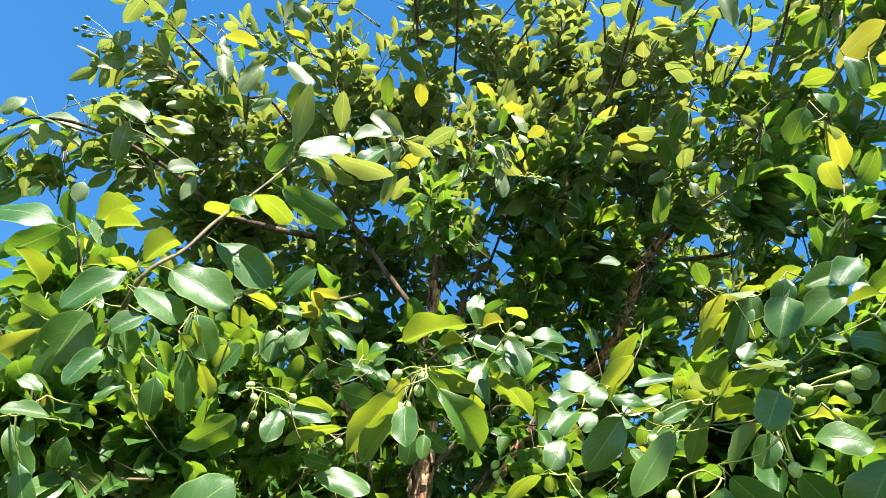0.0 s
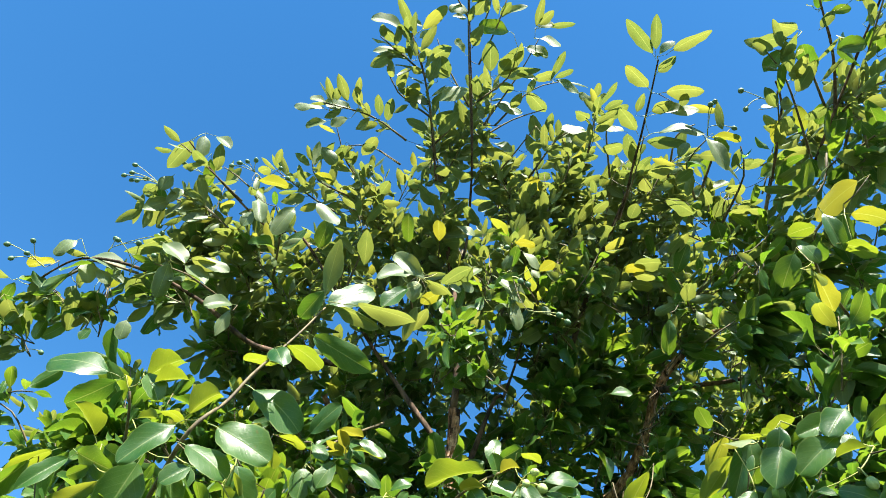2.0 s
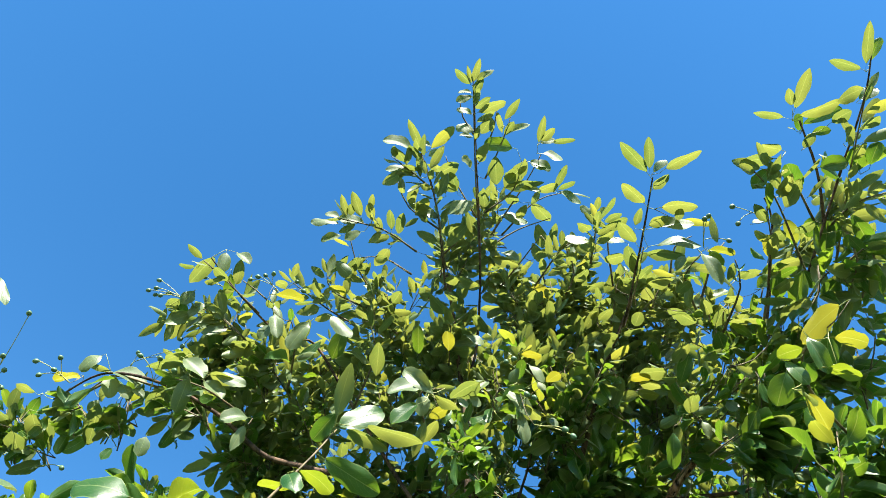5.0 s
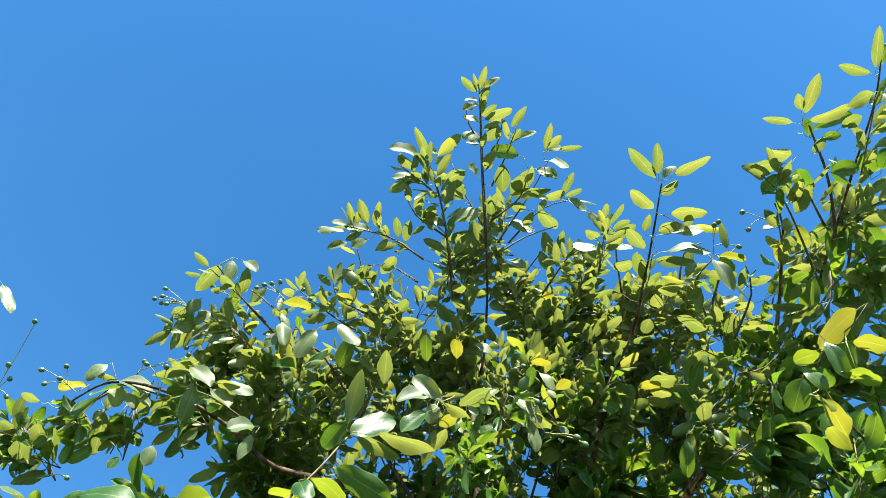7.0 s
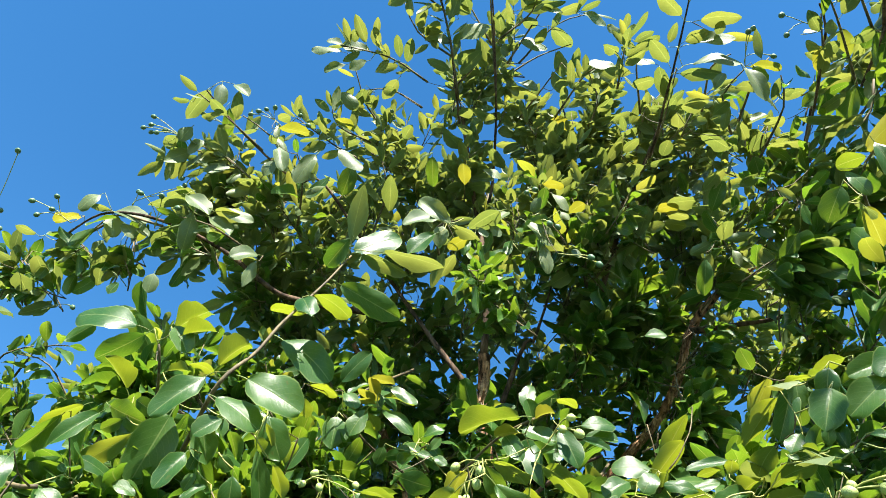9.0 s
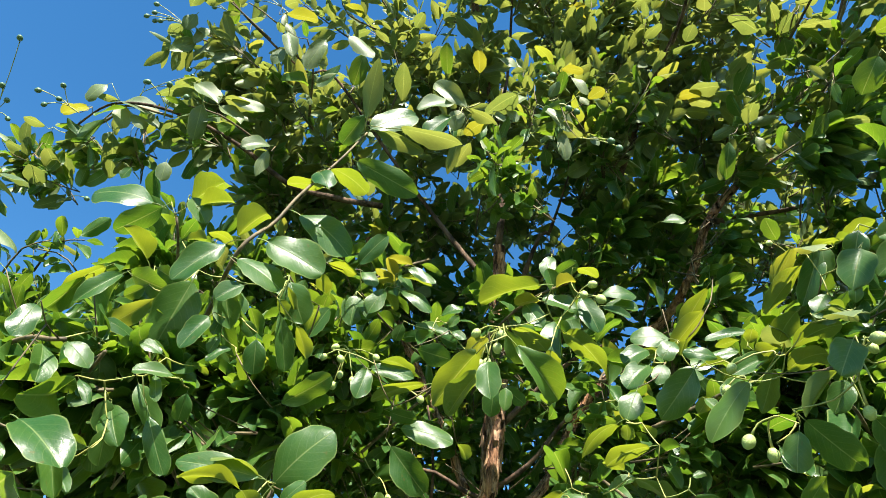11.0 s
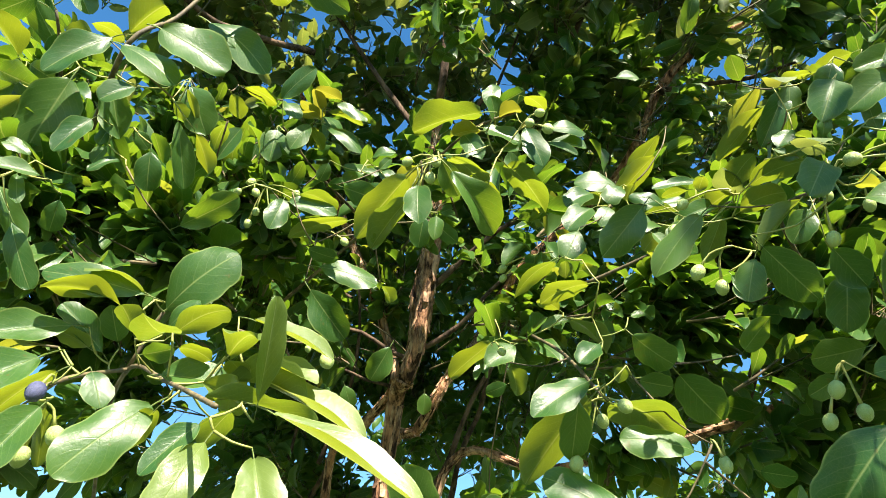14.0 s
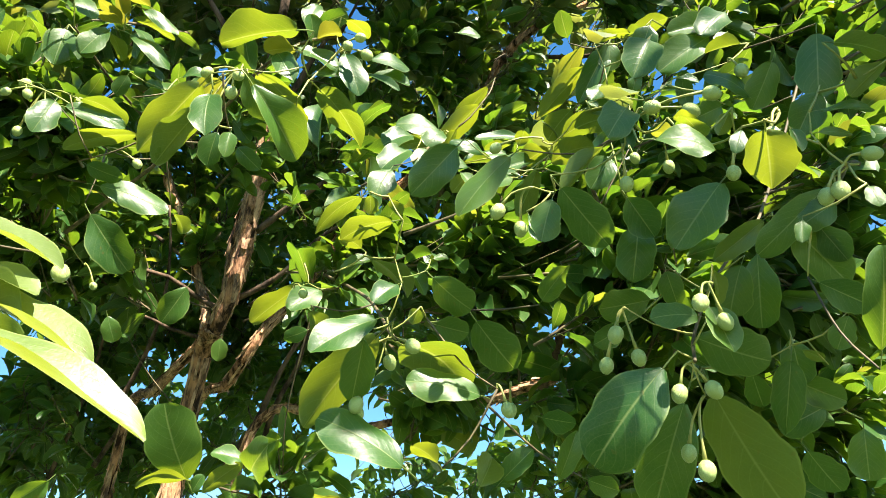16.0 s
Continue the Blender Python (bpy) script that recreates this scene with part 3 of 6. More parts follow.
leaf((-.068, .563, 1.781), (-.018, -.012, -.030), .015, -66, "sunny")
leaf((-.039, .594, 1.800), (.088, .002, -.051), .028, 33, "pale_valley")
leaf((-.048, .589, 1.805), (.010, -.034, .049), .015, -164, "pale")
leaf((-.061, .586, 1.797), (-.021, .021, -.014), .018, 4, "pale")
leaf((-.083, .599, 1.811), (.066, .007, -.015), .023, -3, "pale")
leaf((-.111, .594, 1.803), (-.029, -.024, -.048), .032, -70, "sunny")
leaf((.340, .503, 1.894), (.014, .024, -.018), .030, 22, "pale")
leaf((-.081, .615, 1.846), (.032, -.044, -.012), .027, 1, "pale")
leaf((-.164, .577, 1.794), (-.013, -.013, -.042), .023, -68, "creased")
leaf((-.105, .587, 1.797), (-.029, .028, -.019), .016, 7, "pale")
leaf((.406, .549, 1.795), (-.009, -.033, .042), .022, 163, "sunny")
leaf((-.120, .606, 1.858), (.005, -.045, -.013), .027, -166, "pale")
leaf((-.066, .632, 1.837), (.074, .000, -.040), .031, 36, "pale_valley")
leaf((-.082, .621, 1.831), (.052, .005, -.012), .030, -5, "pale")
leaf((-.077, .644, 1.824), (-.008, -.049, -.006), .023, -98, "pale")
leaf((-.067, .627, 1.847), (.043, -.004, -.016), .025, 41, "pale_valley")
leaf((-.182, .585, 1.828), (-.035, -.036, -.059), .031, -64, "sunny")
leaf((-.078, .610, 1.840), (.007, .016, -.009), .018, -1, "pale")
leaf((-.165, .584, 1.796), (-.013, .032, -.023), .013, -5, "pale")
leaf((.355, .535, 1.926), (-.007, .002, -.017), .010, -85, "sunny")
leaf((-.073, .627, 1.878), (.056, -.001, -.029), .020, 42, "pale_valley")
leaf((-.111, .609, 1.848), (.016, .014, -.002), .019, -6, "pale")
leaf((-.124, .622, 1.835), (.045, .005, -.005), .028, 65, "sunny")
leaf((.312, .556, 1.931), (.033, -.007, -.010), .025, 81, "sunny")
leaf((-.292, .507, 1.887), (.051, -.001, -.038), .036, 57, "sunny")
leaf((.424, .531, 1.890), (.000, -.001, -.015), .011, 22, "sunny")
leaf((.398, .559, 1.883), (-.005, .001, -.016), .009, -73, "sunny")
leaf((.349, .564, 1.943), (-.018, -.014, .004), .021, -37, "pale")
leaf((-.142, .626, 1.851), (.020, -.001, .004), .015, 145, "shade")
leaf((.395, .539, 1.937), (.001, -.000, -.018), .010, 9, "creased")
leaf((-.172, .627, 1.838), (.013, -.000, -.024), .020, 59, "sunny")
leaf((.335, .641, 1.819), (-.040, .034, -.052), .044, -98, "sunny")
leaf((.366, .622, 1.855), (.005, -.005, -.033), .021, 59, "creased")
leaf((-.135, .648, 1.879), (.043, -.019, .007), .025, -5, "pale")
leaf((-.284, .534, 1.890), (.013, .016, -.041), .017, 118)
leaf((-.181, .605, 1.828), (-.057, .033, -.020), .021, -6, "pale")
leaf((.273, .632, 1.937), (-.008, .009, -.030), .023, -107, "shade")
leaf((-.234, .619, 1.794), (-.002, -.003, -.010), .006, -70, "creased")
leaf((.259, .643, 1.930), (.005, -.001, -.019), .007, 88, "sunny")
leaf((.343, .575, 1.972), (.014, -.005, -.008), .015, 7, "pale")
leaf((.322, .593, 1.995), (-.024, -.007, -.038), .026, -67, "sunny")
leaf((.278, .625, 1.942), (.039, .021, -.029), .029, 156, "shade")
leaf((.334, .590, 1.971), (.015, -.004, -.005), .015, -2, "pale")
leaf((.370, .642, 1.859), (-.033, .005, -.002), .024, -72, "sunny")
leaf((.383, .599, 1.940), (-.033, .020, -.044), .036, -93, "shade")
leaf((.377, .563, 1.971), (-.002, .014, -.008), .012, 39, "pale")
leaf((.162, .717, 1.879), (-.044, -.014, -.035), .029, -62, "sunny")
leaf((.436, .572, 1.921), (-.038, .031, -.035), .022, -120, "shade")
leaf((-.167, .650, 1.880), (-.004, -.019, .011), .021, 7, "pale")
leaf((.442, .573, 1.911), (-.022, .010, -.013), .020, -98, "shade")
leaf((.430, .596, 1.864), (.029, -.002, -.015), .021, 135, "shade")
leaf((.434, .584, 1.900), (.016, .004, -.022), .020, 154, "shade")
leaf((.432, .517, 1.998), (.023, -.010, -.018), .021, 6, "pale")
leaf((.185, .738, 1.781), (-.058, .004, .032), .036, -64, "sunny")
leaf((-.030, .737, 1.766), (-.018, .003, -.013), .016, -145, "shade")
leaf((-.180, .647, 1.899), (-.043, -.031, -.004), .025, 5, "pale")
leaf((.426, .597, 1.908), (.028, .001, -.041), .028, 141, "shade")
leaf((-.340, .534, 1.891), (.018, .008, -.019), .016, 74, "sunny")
leaf((.383, .630, 1.889), (.011, .019, -.015), .011, 32, "pale")
leaf((.437, .559, 1.959), (.018, -.007, -.006), .010, 80, "sunny")
leaf((-.213, .649, 1.884), (-.042, -.036, -.029), .026, -71, "sunny")
leaf((.155, .723, 1.865), (-.005, .024, -.037), .025, -166, "shade")
leaf((-.272, .640, 1.781), (.008, -.002, .007), .008, 101, "sunny")
leaf((-.153, .670, 1.894), (.022, -.006, .020), .015, 105, "sunny")
leaf((.322, .629, 1.980), (-.014, .011, -.023), .021, -121, "sunny")
leaf((-.171, .654, 1.916), (-.033, -.028, .001), .025, -10, "pale")
leaf((.467, .518, 1.988), (-.011, .024, -.009), .018, 26, "pale")
leaf((-.169, .651, 1.912), (-.067, -.022, .005), .026, -88, "sunny")
leaf((.213, .756, 1.789), (-.019, -.008, .009), .021, 10, "pale")
leaf((-.326, .501, 1.988), (.001, -.006, -.036), .021, -34, "sunny")
leaf((.337, .642, 1.954), (.022, .011, -.025), .026, 151, "shade")
leaf((-.189, .673, 1.884), (-.002, -.021, .019), .020, -148, "shade")
leaf((.245, .761, 1.775), (.004, -.021, .014), .023, -43, "pale")
leaf((-.206, .668, 1.876), (-.020, -.021, .004), .021, 15, "pale")
leaf((.445, .557, 1.979), (.031, -.011, -.005), .011, 75, "sunny")
leaf((-.222, .643, 1.864), (-.052, .013, -.010), .023, -14, "pale")
leaf((.449, .558, 1.997), (-.013, .017, -.027), .024, -121, "sunny")
leaf((.320, .633, 1.993), (-.022, .037, -.022), .018, 18, "pale")
leaf((.164, .724, 1.868), (-.046, .067, -.046), .038, 22, "pale")
leaf((.086, .804, 1.792), (.010, -.059, .003), .025, 138)
leaf((.429, .623, 1.931), (-.031, .025, -.022), .017, -126, "shade")
leaf((.385, .670, 1.857), (.053, -.000, -.014), .037, 139, "shade")
leaf((-.199, .674, 1.876), (-.032, -.018, .030), .022, -82, "sunny")
leaf((.261, .759, 1.779), (.021, -.012, .019), .018, 93, "creased")
leaf((-.267, .640, 1.879), (.011, -.003, .011), .008, 117, "sunny")
leaf((.247, .756, 1.841), (-.057, -.002, .007), .029, -74, "sunny")
leaf((-.335, .617, 1.821), (.023, .010, -.011), .015, 74, "sunny")
leaf((.357, .668, 1.949), (-.006, .015, -.042), .030, -138, "shade")
leaf((.380, .698, 1.819), (-.010, .050, -.060), .041, -132, "shade")
leaf((.262, .679, 2.013), (-.039, .021, -.048), .028, -91, "sunny")
leaf((.046, .795, 1.775), (.006, -.006, .010), .010, 115, "sunny")
leaf((.025, .686, 2.049), (.003, -.003, -.045), .026, 12)
leaf((.079, .793, 1.797), (-.024, -.003, .004), .016, -65, "sunny")
leaf((.199, .744, 1.904), (-.004, .011, -.008), .013, 26, "pale")
leaf((.359, .631, 2.053), (-.045, -.023, -.023), .020, -24, "young")
leaf((.039, .806, 1.786), (-.019, -.033, .044), .042, -164, "shade")
leaf((.380, .681, 1.918), (.009, .009, -.024), .019, 178, "shade")
leaf((.187, .750, 1.876), (.057, .032, -.023), .062, 6, "pale")
leaf((-.254, .607, 1.989), (-.029, -.019, -.006), .018, -70, "sunny")
leaf((.078, .786, 1.793), (-.028, .031, -.013), .015, 28, "pale")
leaf((-.272, .607, 1.990), (.009, .002, -.027), .011, 77, "sunny")
leaf((.429, .659, 1.915), (-.006, .021, -.033), .028, -113, "shade")
leaf((.414, .609, 2.028), (-.024, .005, -.013), .020, -125, "shade")
leaf((.309, .772, 1.784), (.012, -.017, .032), .017, 137, "creased")
leaf((.228, .703, 2.012), (.009, -.001, -.016), .013, 73, "creased")
leaf((.407, .699, 1.827), (.052, .023, -.076), .055, 174, "shade")
leaf((.184, .761, 1.935), (-.020, -.007, -.022), .022, -65, "sunny")
leaf((.042, .796, 1.783), (-.038, .020, -.002), .022, 8, "pale")
leaf((.299, .766, 1.829), (.024, -.007, -.006), .019, 136, "shade")
leaf((.041, .709, 2.033), (-.002, .003, -.024), .014, -10, "sunny")
leaf((.492, .645, 1.870), (-.006, .014, -.020), .018, -126, "shade")
leaf((-.280, .633, 1.963), (.022, .020, -.047), .020, 126, "shade")
leaf((.359, .727, 1.891), (-.022, .008, -.012), .019, -126, "shade")
leaf((-.179, .710, 1.934), (.054, -.013, .047), .050, 108, "sunny")
leaf((-.358, .560, 1.993), (.017, -.005, -.042), .026, 9, "creased")
leaf((-.214, .578, 2.104), (.044, .018, -.027), .039, 72, "sunny")
leaf((.383, .717, 1.913), (-.043, .005, -.009), .027, -123, "shade")
leaf((.485, .673, 1.847), (-.013, .003, .009), .015, 1, "pale")
leaf((-.318, .620, 1.927), (-.016, -.009, .005), .014, -140, "shade")
leaf((.099, .814, 1.819), (-.018, .004, -.006), .014, -139, "shade")
leaf((-.253, .636, 1.988), (-.008, .014, -.020), .018, 177, "shade")
leaf((.465, .682, 1.850), (.001, .030, -.045), .025, -143)
leaf((.405, .610, 2.047), (.011, -.005, .008), .010, 89, "sunny")
leaf((-.342, .568, 2.001), (.022, .013, -.020), .023, 78, "sunny")
leaf((-.189, .580, 2.128), (.055, .023, -.026), .047, 92, "sunny")
leaf((.029, .717, 2.038), (-.005, .014, -.024), .021, -154, "shade")
leaf((.445, .702, 1.848), (.010, .011, -.022), .019, -173, "shade")
leaf((.214, .760, 1.943), (.033, .006, -.024), .030, 148, "shade")
leaf((.218, .772, 1.906), (.029, .007, -.002), .022, 131, "shade")
leaf((.439, .605, 2.039), (-.033, .001, .020), .028, -79, "sunny")
leaf((.454, .668, 1.933), (.002, .022, -.053), .031, -145, "shade")
leaf((.176, .743, 1.985), (-.040, .023, -.008), .035, -2, "pale")
leaf((.157, .738, 2.006), (.001, .014, -.009), .015, 26, "pale")
leaf((.479, .562, 2.070), (-.004, .018, -.052), .032, -128, "shade")
leaf((.337, .783, 1.787), (.022, -.005, -.009), .018, 125, "shade")
leaf((-.300, .628, 1.995), (.027, .017, -.041), .021, 119, "shade")
leaf((-.368, .613, 1.978), (.017, -.058, -.039), .041, -92)
leaf((.453, .586, 2.060), (-.010, .025, -.029), .024, -144, "shade")
leaf((.054, .695, 2.074), (.039, .044, -.038), .033, 122)
leaf((.238, .718, 2.022), (-.011, .015, -.008), .017, 14, "pale")
leaf((.215, .761, 1.963), (.013, .001, .003), .010, 66, "sunny")
leaf((.395, .623, 2.070), (.015, -.004, -.007), .011, 77, "sunny")
leaf((-.167, .646, 2.071), (.005, .031, -.018), .018, 6, "pale")
leaf((-.356, .640, 1.919), (.021, .003, -.024), .015, 64, "creased")
leaf((.357, .650, 2.072), (-.013, -.002, .005), .012, -24, "pale")
leaf((-.346, .607, 1.988), (.018, .004, -.024), .011, 62, "sunny")
leaf((.352, .667, 2.084), (.008, -.027, -.030), .019, -34, "young")
leaf((.176, .747, 2.011), (.009, .014, -.007), .016, 21, "pale")
# From here some 'shade' leaves are added beyond the view, to shade leaves below.
leaf((.547, .465, 2.149), (-.020, -.060, -.056), .056, 2, "shade")
leaf((.315, .777, 1.940), (.007, -.047, .007), .020, 136)
leaf((-.185, .628, 2.092), (.003, .017, -.006), .015, -3, "pale")
leaf((.231, .725, 2.060), (-.039, .017, -.046), .034, -125, "shade")
leaf((.485, .697, 1.876), (.005, .010, -.033), .025, -171, "shade")
leaf((.255, .781, 1.916), (.037, .021, -.032), .038, 154, "shade")
leaf((.548, .334, 2.199), (-.022, -.038, -.034), .036, -34, "shade")
leaf((.155, .784, 1.982), (-.021, -.009, .004), .020, 7, "pale")
leaf((.012, .714, 2.055), (-.037, .050, -.019), .029, 0, "pale")
leaf((-.325, .643, 1.958), (-.005, .018, -.028), .024, 154, "shade")
leaf((.012, .700, 2.071), (-.053, .064, -.023), .036, 18, "pale")
leaf((-.042, .806, 1.911), (.006, .012, -.016), .015, 145, "shade")
leaf((.500, .443, 2.172), (.034, -.039, -.019), .036, -34, "shade")
leaf((.150, .757, 2.018), (-.036, .035, -.020), .023, 0, "pale")
leaf((.138, .793, 1.965), (.028, .000, .012), .015, 70, "creased")
leaf((-.336, .652, 1.987), (.025, -.001, -.044), .029, 82)
leaf((-.427, .656, 1.913), (.071, -.058, -.020), .053, 173)
leaf((.512, .717, 1.830), (-.035, .014, -.015), .026, -110, "shade")
leaf((.187, .782, 1.968), (.013, .030, -.017), .014, 13, "pale")
leaf((-.369, .610, 1.988), (.023, .000, -.006), .017, 131, "shade")
leaf((.372, .656, 2.082), (.002, -.009, .015), .013, 155, "shade")
leaf((-.343, .588, 2.031), (-.006, -.004, .006), .007, -88, "sunny")
leaf((-.181, .633, 2.114), (.003, .029, -.017), .009, -3, "pale")
leaf((.504, .315, 2.213), (.057, -.025, -.014), .042, 32, "shade")
leaf((.089, .723, 2.087), (-.003, .025, -.010), .019, 29, "pale")
leaf((.489, .716, 1.851), (.039, -.005, -.018), .025, 135, "shade")
leaf((-.292, .632, 2.032), (-.021, -.011, .008), .015, -77, "sunny")
leaf((-.328, .574, 2.088), (-.023, -.014, -.047), .019, -92, "creased")
leaf((.341, .678, 2.089), (.007, -.002, -.008), .008, 87, "creased")
leaf((-.420, .696, 1.865), (.081, -.047, -.037), .057, 145)
leaf((-.193, .656, 2.096), (.004, .038, -.046), .022, 134, "shade")
leaf((.165, .788, 1.974), (.032, .029, -.009), .025, 12, "pale")
leaf((-.196, .721, 2.029), (.054, -.014, .023), .026, 151, "shade")
leaf((-.336, .641, 1.987), (-.004, .016, -.025), .021, 147, "shade")
leaf((-.392, .505, 2.043), (-.035, -.005, .029), .026, -97, "creased")
leaf((-.186, .646, 2.132), (.017, .020, -.042), .034, 137, "shade")
leaf((.527, .299, 2.234), (.026, -.032, -.036), .036, 4, "shade")
leaf((.497, .732, 1.799), (.027, .010, -.026), .028, 167, "shade")
leaf((.341, .685, 2.085), (.028, -.010, .004), .017, 125, "shade")
leaf((.326, .709, 2.072), (.040, -.027, .006), .034, -1, "pale")
leaf((-.365, .687, 1.893), (.022, .008, -.014), .020, 72, "sunny")
leaf((.392, .641, 2.138), (-.021, .008, -.045), .035, -95, "sunny")
leaf((.360, .677, 2.111), (-.016, -.001, -.022), .019, -67, "sunny")
leaf((.321, .729, 2.058), (.032, -.025, .002), .036, -2, "pale")
leaf((-.266, .646, 2.089), (-.016, -.006, -.044), .023, -94, "sunny")
leaf((-.271, .667, 2.040), (.008, .010, -.003), .011, -3, "pale")
leaf((.042, .724, 2.116), (.017, .027, -.024), .024, 161, "shade")
leaf((.178, .773, 2.066), (-.015, -.002, -.035), .027, -85, "sunny")
leaf((.542, .719, 1.814), (-.001, .011, -.036), .027, -131, "shade")
leaf((.550, .311, 2.248), (-.020, -.041, -.031), .036, -30, "shade")
leaf((.457, .612, 2.112), (-.024, .016, .001), .020, -6, "pale")
leaf((-.249, .679, 2.071), (-.018, -.010, -.022), .012, -70, "sunny")
leaf((-.224, .681, 2.083), (-.002, .019, -.031), .025, 168, "shade")
leaf((-.242, .687, 2.067), (.005, .014, -.007), .015, 2, "pale")
leaf((-.409, .693, 1.920), (.026, -.026, -.056), .038, 6)
leaf((.454, .619, 2.134), (-.011, .003, -.015), .014, -87, "sunny")
leaf((-.240, .647, 2.132), (-.021, -.009, -.026), .025, -87, "creased")
leaf((.541, .433, 2.186), (.050, -.019, -.011), .036, 35, "shade")
leaf((.127, .729, 2.164), (.016, .007, -.045), .027, 110, "sunny")
leaf((.572, .384, 2.206), (.029, -.031, -.035), .036, 15, "shade")
leaf((.017, .737, 2.119), (-.020, .033, -.013), .024, 3, "pale")
leaf((-.360, .631, 2.040), (-.002, .030, -.039), .032, 142, "shade")
leaf((.448, .634, 2.145), (-.044, .022, -.030), .034, -95, "sunny")
leaf((-.344, .567, 2.092), (-.057, .025, -.011), .021, -12, "pale")
leaf((-.266, .678, 2.086), (-.006, .000, -.020), .013, -107, "creased")
leaf((.050, .736, 2.129), (.035, .037, -.007), .046, 26, "pale")
leaf((.379, .670, 2.173), (-.046, -.020, -.024), .019, -26, "young")
leaf((.036, .787, 2.084), (.022, .007, -.018), .018, 134, "shade")
leaf((.102, .739, 2.142), (.031, .003, .006), .016, 88, "creased")
leaf((.107, .737, 2.121), (.043, .056, -.016), .041, 15, "pale")
leaf((-.263, .621, 2.171), (-.037, -.011, -.060), .033, -97, "sunny")
leaf((.064, .744, 2.169), (.018, -.003, -.037), .023, 93)
leaf((.084, .733, 2.169), (.037, .004, -.017), .029, 76, "sunny")
leaf((-.370, .577, 2.089), (-.041, .017, -.024), .025, -168)
leaf((.625, .467, 2.153), (-.011, -.018, -.051), .036, -8, "shade")
leaf((-.246, .681, 2.110), (.011, .012, -.012), .015, 134, "shade")
leaf((-.295, .637, 2.131), (-.027, .021, -.069), .048, -164, "shade")
leaf((.592, .445, 2.196), (.002, -.041, -.037), .036, -1, "shade")
leaf((.300, .780, 2.078), (-.034, -.005, -.019), .025, -80, "sunny")
leaf((.254, .779, 2.085), (-.029, -.002, .006), .021, -82, "sunny")
leaf((.081, .732, 2.164), (-.029, .011, .004), .028, -5, "yellow")
leaf((.100, .729, 2.181), (.022, -.011, -.001), .022, 7, "yellow")
leaf((-.268, .654, 2.143), (.011, .026, -.045), .030, 149, "shade")
leaf((.364, .674, 2.170), (.024, -.014, -.002), .016, 0, "pale")
leaf((.406, .653, 2.175), (-.009, .017, -.029), .025, -132, "sunny")
leaf((-.273, .681, 2.111), (-.003, -.000, -.019), .014, -23, "sunny")
leaf((.469, .627, 2.176), (-.032, .003, -.035), .030, -85, "sunny")
leaf((.216, .788, 2.109), (-.012, -.001, -.026), .020, -85, "sunny")
leaf((.081, .719, 2.177), (-.072, .033, .004), .042, -6, "pale")
leaf((.465, .636, 2.168), (-.050, .008, -.013), .026, -95, "creased")
leaf((.581, .463, 2.176), (.049, -.005, -.024), .036, 31, "shade")
leaf((.097, .737, 2.180), (-.006, -.018, .022), .021, -133, "creased")
leaf((.387, .666, 2.174), (.017, -.007, -.003), .017, 9, "pale")
leaf((-.173, .702, 2.140), (-.017, .026, -.010), .017, -11, "pale")
leaf((.097, .729, 2.198), (.029, -.013, .009), .019, 148, "shade")
leaf((.126, .717, 2.199), (.023, .018, -.001), .026, 23, "pale")
leaf((-.330, .636, 2.108), (-.050, .008, -.031), .025, -159, "shade")
leaf((.605, .446, 2.214), (-.003, -.017, -.054), .038, -37, "shade")
leaf((.153, .756, 2.170), (.030, .001, -.016), .012, 86, "creased")
leaf((.656, .469, 2.151), (-.004, -.045, -.032), .036, -37, "shade")
leaf((.203, .807, 2.123), (-.031, -.008, -.036), .031, -66, "sunny")
leaf((-.127, .782, 2.110), (-.008, -.001, -.039), .025, -110, "sunny")
leaf((-.284, .676, 2.128), (.020, .042, -.038), .020, 129)
leaf((.424, .648, 2.183), (-.028, .025, -.003), .022, 9, "pale")
leaf((.442, .660, 2.175), (-.024, .008, -.011), .020, -133, "shade")
leaf((-.265, .643, 2.207), (.043, -.027, .005), .034, 6, "pale")
leaf((.097, .731, 2.232), (-.009, -.003, -.035), .020, -79, "sunny")
leaf((.153, .747, 2.182), (.040, .010, .005), .023, 84, "sunny")
leaf((.383, .698, 2.189), (-.026, .027, -.053), .025, -132, "sunny")
leaf((-.266, .642, 2.192), (-.023, -.021, -.000), .028, -12, "pale")
leaf((.158, .763, 2.179), (.037, .003, -.006), .022, 80, "creased")
leaf((.356, .740, 2.141), (-.017, .030, -.017), .032, 8, "pale")
leaf((.387, .693, 2.194), (-.003, .012, -.029), .022, -153, "shade")
leaf((.384, .705, 2.170), (.003, .019, -.015), .018, -162, "shade")
leaf((-.316, .628, 2.188), (.023, .002, .002), .017, 3, "pale")
leaf((-.195, .749, 2.136), (.023, -.013, .033), .025, 127, "creased")
leaf((.206, .812, 2.148), (-.032, -.007, -.024), .029, -72, "sunny")
leaf((-.363, .655, 2.142), (.029, .015, -.026), .030, 113, "shade")
leaf((.353, .799, 2.137), (-.026, -.048, -.004), .031, -26, "young")
leaf((-.351, .647, 2.164), (.025, .008, -.013), .021, 139, "shade")
leaf((-.378, .646, 2.155), (.047, .007, -.020), .037, 145, "shade")
leaf((-.358, .649, 2.138), (-.021, .001, -.011), .017, -155, "shade")
leaf((.333, .794, 2.103), (-.011, .044, -.028), .024, 38, "pale")
leaf((.238, .809, 2.156), (-.019, -.003, -.026), .024, -78, "sunny")
leaf((.118, .905, 1.980), (.007, .031, -.020), .026, 18, "pale")
leaf((.282, .810, 2.132), (-.038, -.003, .007), .018, -90, "sunny")
leaf((-.311, .619, 2.237), (.042, -.003, -.000), .038, 18, "pale")
